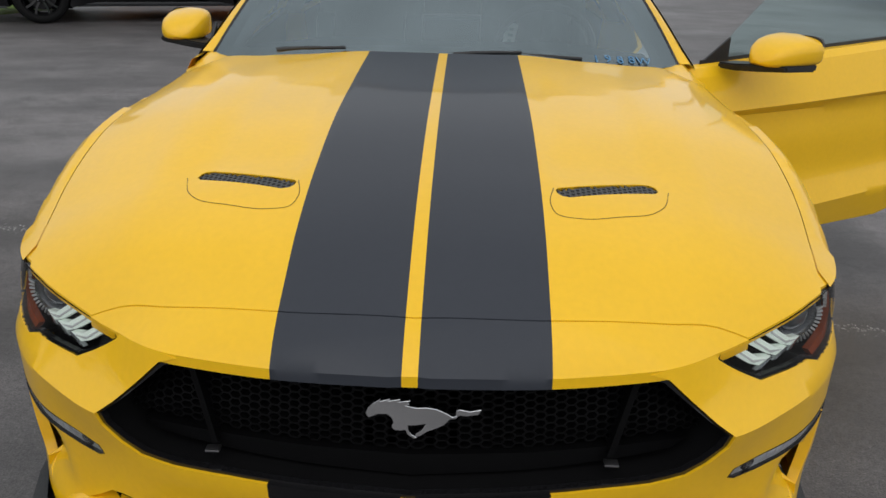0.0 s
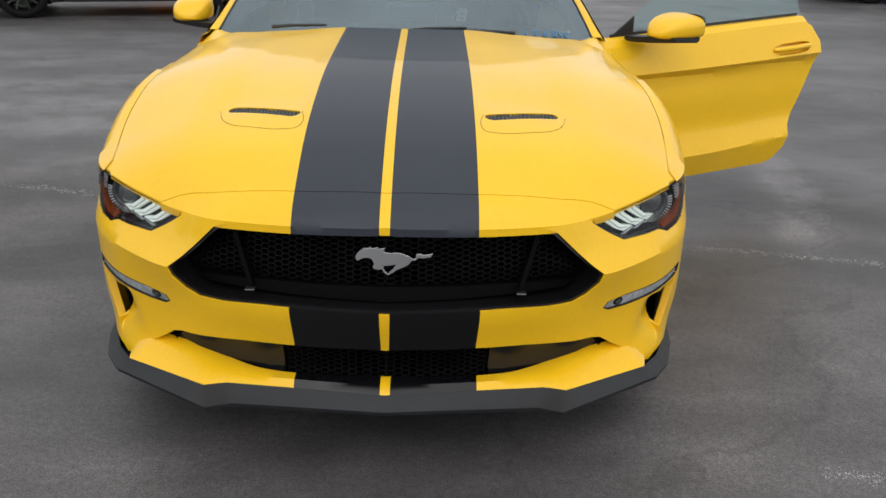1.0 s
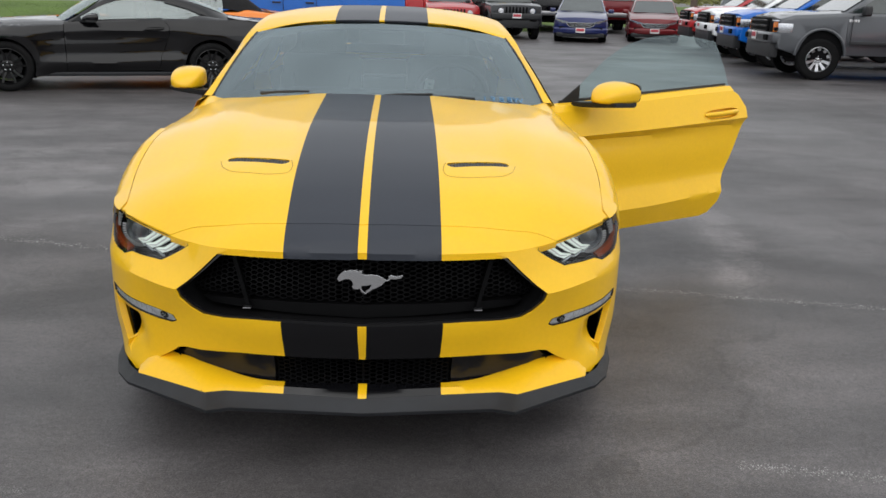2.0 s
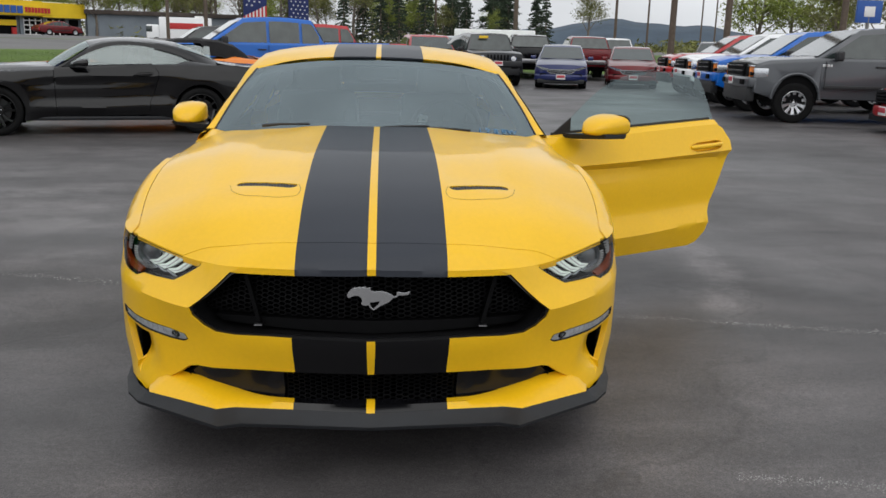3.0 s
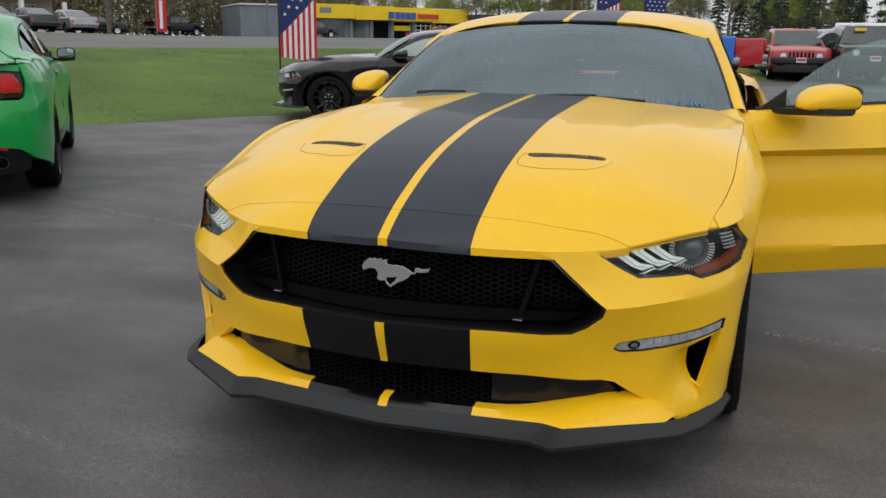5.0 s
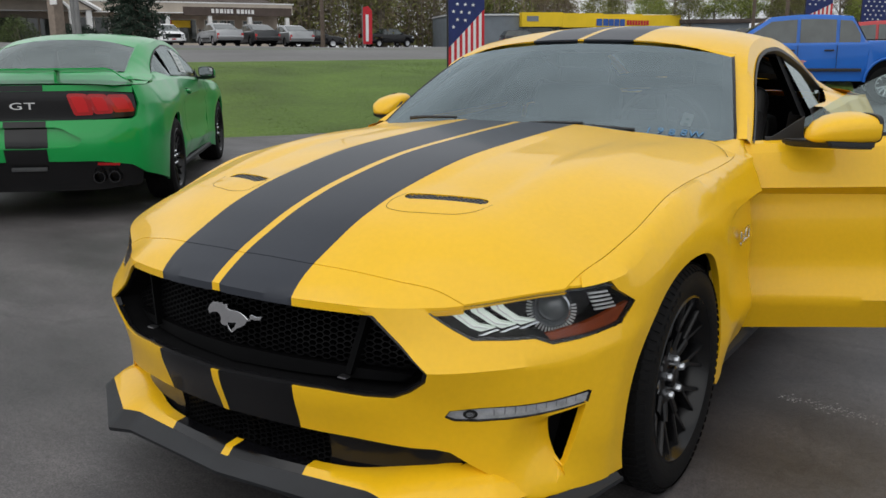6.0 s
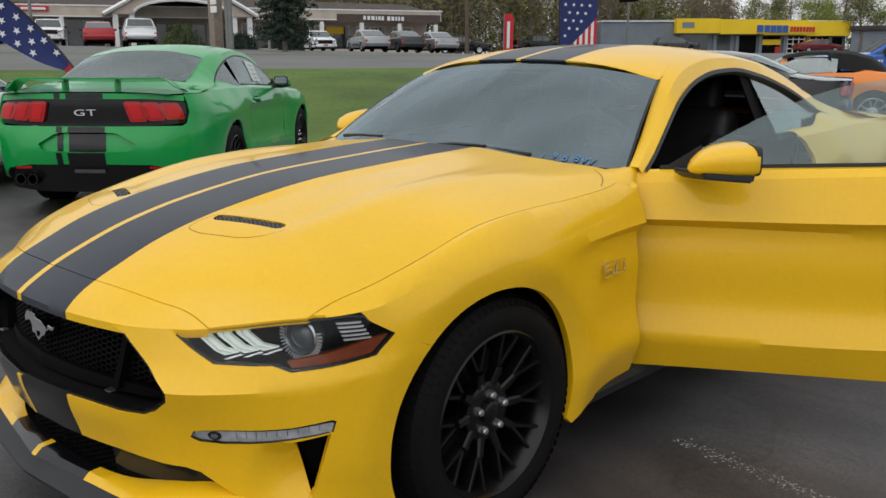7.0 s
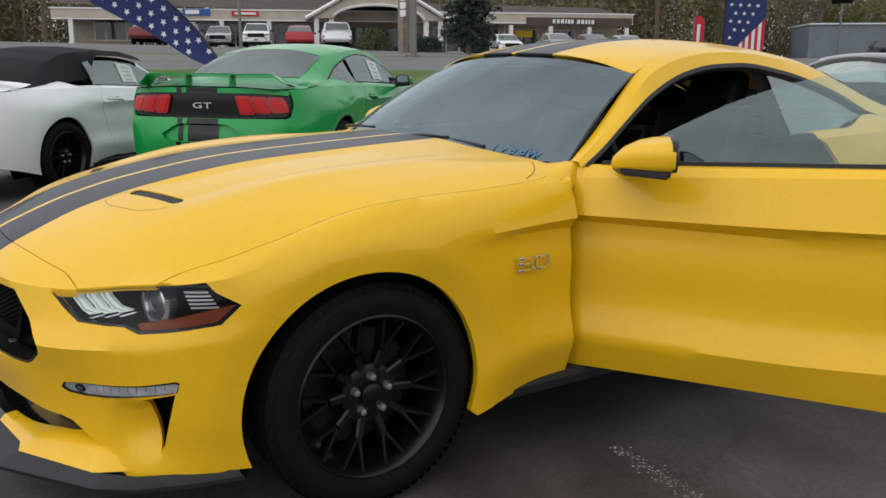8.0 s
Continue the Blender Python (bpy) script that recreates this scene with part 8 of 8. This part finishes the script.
# poles and wires
for x, y, h, rr_, arm in ((14.0, 39.3, 11, .17, 1), (15.3, 35.6, 11, .16, 0), (8.7, 55.9, 12, .16, 0), (22.7, 83.6, 12, .15, 0), (37.1, 121.1, 11, .16, 1), (57.6, 156.5, 13, .16, 2), (60.6, 157.5, 13, .16, 0), (21.0, 36.3, 11, .17, 0), (-11.6, 55.4, 10, .13, 0), (-38.2, 42.5, 11, .15, 1), (-18.0, 72.0, 11, .15, 1), (6.0, 104.0, 11, .15, 1), (-60.0, 9.0, 11, .15, 1)):
    up = thing("utility_pole", "weathered wooden utility pole", "pole", ground_at(x, y), "utility poles")
    part("shaft", tube(bmesh.new(), [(0, 0, -.3), (0, 0, h)], [rr_, rr_ * .7], 10), WOODPOLE, up)
    if arm:
        part("crossarm", boxed((0, 0, h - .7), (2.6 if arm == 1 else 7.0, .12, .14), .01, pose(0, 0, 0, 0, 0, 20)), WOODPOLE, up)
road_poles = [(-60.0, 9.0), (-38.2, 42.5), (-18.0, 72.0), (6.0, 104.0)]
for a, b in zip(road_poles[:-1], road_poles[1:]):
    for k, dz in enumerate((0, -.9, -2.2)):
        p, q = Vector((*a, ground_z(*a) + 10.4 + dz)), Vector((*b, ground_z(*b) + 10.4 + dz))
        pts = [p.lerp(q, float(f)) - Vector((0, 0, float(4.4 * f * (1 - f)))) for f in np.linspace(0, 1, 14)]
        tagged(part("overhead_wire", tube(bmesh.new(), pts, .022, 4), SATIN), "black overhead wire between the utility poles", "wire", "overhead wires")
for x, y, h in ((-30.3, 45.0, 7.0),):
    lp = thing("sign_post", "grey post with a dark sign box", "sign", ground_at(-52.0, 84.0))
    part("shaft", tube(bmesh.new(), [(0, 0, 0), (0, 0, 6.5)], .12, 8), STEEL, lp)
    part("sign_box", boxed((0, 0, 6.0), (2.2, .4, .9), .03), DARK, lp)
bs = thing("blue_sign", "blue dealer sign with a plain white mark", "sign", ground_at(24.3, 40.2))
part("post", tube(bmesh.new(), [(0, 0, 0), (0, 0, 3.3)], .09, 8), STEEL, bs)
part("sign_board", boxed((0, 0, 3.55), (1.3, .16, 1.1), .03), SIGNBLUE, bs)
part("sign_mark", boxed((0, -.09, 3.55), (.55, .03, .5), .02), WHITETRIM, bs)

# ---------------------------------------------------------------- flags
FLAGRED = mat("flag_red", (0.50, 0.018, 0.030), 0.7, 0, 0.10, 6, 0.2, 60)
FLAGBLUE = mat("flag_blue", (0.014, 0.026, 0.125), 0.7, 0, 0.12, 6, 0.2, 60)
FLAGWHITE = mat("flag_white", (0.70, 0.70, 0.72), 0.7, 0, 0.05, 6, 0.2, 60)


def star(bm, c, r, frame_, k=0.42):
    o, ux_, uz_, n_ = frame_
    pts = [o + ux_ * float(c[0] + (r if i % 2 == 0 else r * k) * math.sin(math.pi * i / 5)) + uz_ * (c[1] + (r if i % 2 == 0 else r * k) * math.cos(math.pi * i / 5)) + n_ * .012 for i in range(10)]
    bm.faces.new([bm.verts.new(p) for p in pts])


def banner_flag(x, y, z0, h, w, turn, label, starry=0.5, rake=0.16):
    """A tall feather banner: pole, striped foot, starry head."""
    fl = thing("feather_flag", label, "flag", ground_at(x, y) @ Matrix.Rotation(turn, 4, "Z"), "feather flags")
    part("pole", tube(bmesh.new(), [(0, 0, -.2), (0, 0, z0 + h * .8), (.05, 0, z0 + h), (.3, 0, z0 + h + .15)], [.02, .018, .012, .008], 8), SATIN, fl)
    def wave(u, v):
        u, v = float(u), float(v)
        return Vector((u * w + .02, .05 * math.sin(5 * u + 2.2 * v) * u, z0 + v * h - .10 * u * (1 - v)))
    n, m = 13, 26
    cut = lambda u: starry + rake * u
    for i in range(n):
        u0, u1 = i / n, (i + 1) / n
        lo = [wave(u0, v * cut(u0)) for v in np.linspace(0, 1, m)]
        hi = [wave(u1, v * cut(u1)) for v in np.linspace(0, 1, m)]
        part("stripe", skinned(lo, hi), FLAGRED if i % 2 == 0 else FLAGWHITE, fl)
    rows = [[wave(u, cut(u) + (1 - cut(u)) * v) for v in np.linspace(0, 1, 10)] for u in np.linspace(0, 1, 14)]
    part("starry_field", skinned(*rows), FLAGBLUE, fl)
    for a in range(4):
        for b in range(15):
            u = .14 + .22 * a + (.11 if b % 2 else 0)
            v = starry + .04 + .050 * b
            if v > cut(u) + .05 and u < .95 and v < 1:
                bm = bmesh.new()
                star(bm, (0, 0), .040 * w / .7, (wave(u, v), Vector((1, 0, 0)), Vector((0, 0, 1)), Vector((0, -1, 0))))
                flat("star", bm, FLAGWHITE, fl)
    return fl


banner_flag(-8.3, 12.6, .66, 3.0, .72, radians(-2 + 33), "tall striped and starry feather flag on the grass", .14, .27)
banner_flag(-5.3, 30.5, .9, 3.0, .85, radians(8), "striped and starry feather flag behind the pickups", .2)
banner_flag(-3.9, 33.0, .5, 3.0, .80, radians(8), "striped and starry feather flag behind the pickups", .12)
# a drooping starry flag between the green and the white car
fl = thing("feather_flag", "blue starry feather flag drooping between two parked cars", "flag", Matrix.Identity(4), "feather flags")
tip, head = Vector((-7.85, 2.60, 1.24)), Vector((-8.75, 1.62, 2.44))
ax = (head - tip).normalized()
side = Vector((0.42, 0.29, 0.86))
side = (side - ax * side.dot(ax)).normalized()
nrm = ax.cross(side).normalized()
L = (head - tip).length
wid = hermite([0, .15, .5, .8, 1.0], [.12, .27, .46, .60, .64])
def lay(u, v):
    u, v = float(u), float(v)
    return tip + ax * (u * L) - side * (float(wid(u)) * v) + nrm * (.035 * math.sin(6 * u + 3 * v)) + side * (.10 * math.sin(math.pi * u))
part("starry_field", skinned(*[[lay(u, v) for v in np.linspace(0, 1, 8)] for u in np.linspace(0, 1, 20)]), FLAGBLUE, fl)
part("red_foot", skinned(*[[lay(u, v) for v in np.linspace(0, 1, 6)] for u in np.linspace(-.05, .0, 3)]), FLAGRED, fl)
part("pole", tube(bmesh.new(), [lay(u, -.02) for u in np.linspace(-.04, 1, 12)], .014, 8), SATIN, fl)
part("pole_foot", tube(bmesh.new(), [lay(-.04, -.02), (-8.15, 2.75, .9), (-8.2, 2.8, -.1)], .014, 8), SATIN, fl)
for a in range(9):
    for b in range(3):
        u, v = .10 + .105 * a + (.05 if b % 2 else 0), .18 + .30 * b
        if u > .96 or (a == 0 and b):
            continue
        bm = bmesh.new()
        nn = nrm if nrm.dot(Vector((1, -.3, 0))) > 0 else -nrm
        star(bm, (0, 0), .048, (lay(u, v) + nn * .006, side.cross(nn).normalized(), side, nn))
        flat("star", bm, FLAGWHITE, fl)
rf = thing("feather_flag", "red feather flag with a pale writing bar beside the road", "flag", ground_at(-29.9, 36.5), "feather flags")
part("pole", tube(bmesh.new(), [(0, 0, 0), (0, 0, 2.3)], .03, 6), STEEL, rf)
part("cloth", prism([(.0, .2), (.52, .2), (.55, 2.0), (.35, 2.25), (.05, 2.2)], .02, pose(0, 0, 0, 90, 0, 38)), FLAGRED, rf)
part("writing_bar", prism([(.17, .35), (.33, .35), (.35, 1.8), (.19, 1.8)], .02, Matrix.Translation((.02, -.03, 0)) @ pose(0, 0, 0, 90, 0, 38)), FLAGWHITE, rf)

# cars before the plaza and the workshop
def far_car(kind, s, out, f, pnt, lab, nm="parked_car"):
    q = PL + PT * s + PN * out
    d = -PN * f
    auto(kind, nm, lab, q.x, q.y, d.x, d.y, pnt, bare=True)


for kind, s, out, f, pnt, lab in ((SALOON, 8.2, 6.0, 1, DKRED, "dark red car before the plaza"), (SUV, 15.0, 6.5, -1, WHITE, "white van-like suv before the plaza"), (SALOON, 12.4, 6.5, -1, SILVER, "silver car before the plaza"), (SALOON, 18.0, 6.5, 1, RED, "red car before the plaza"),
                                  (SUV, 20.4, 6.5, 1, WHITE, "white suv before the plaza"), (SALOON, 33.2, 7.0, -1, WHITE, "white car before the plaza"), (SALOON, 35.6, 7.0, 1, SILVER, "silver hatchback before the plaza"), (SALOON, 38.2, 7.0, 1, DKGREY, "dark grey car before the plaza"), (SALOON, 40.7, 7.0, 1, SILVER, "pale silver car before the plaza"), (SALOON, 10.6, 7.0, 1, DKGREY, "dark car before the plaza")):
    far_car(kind, s, out, f, pnt, lab)
auto(F150, "pickup", "dark pickup beside the workshop", -55.5, 76.0, .3, .95, BLACK, bare=True)
auto(SALOON, "parked_car", "dark car at the woodland edge", -47.0, 55.0, .7, .7, BLACK, bare=True)
auto(SALOON, "parked_car", "red car before the workshop", -33.5, 97.0, .7, .7, DKRED, bare=True)
auto(SUV, "suv", "brown suv before the workshop", -45.5, 88.0, .7, .7, DKGREY, bare=True)
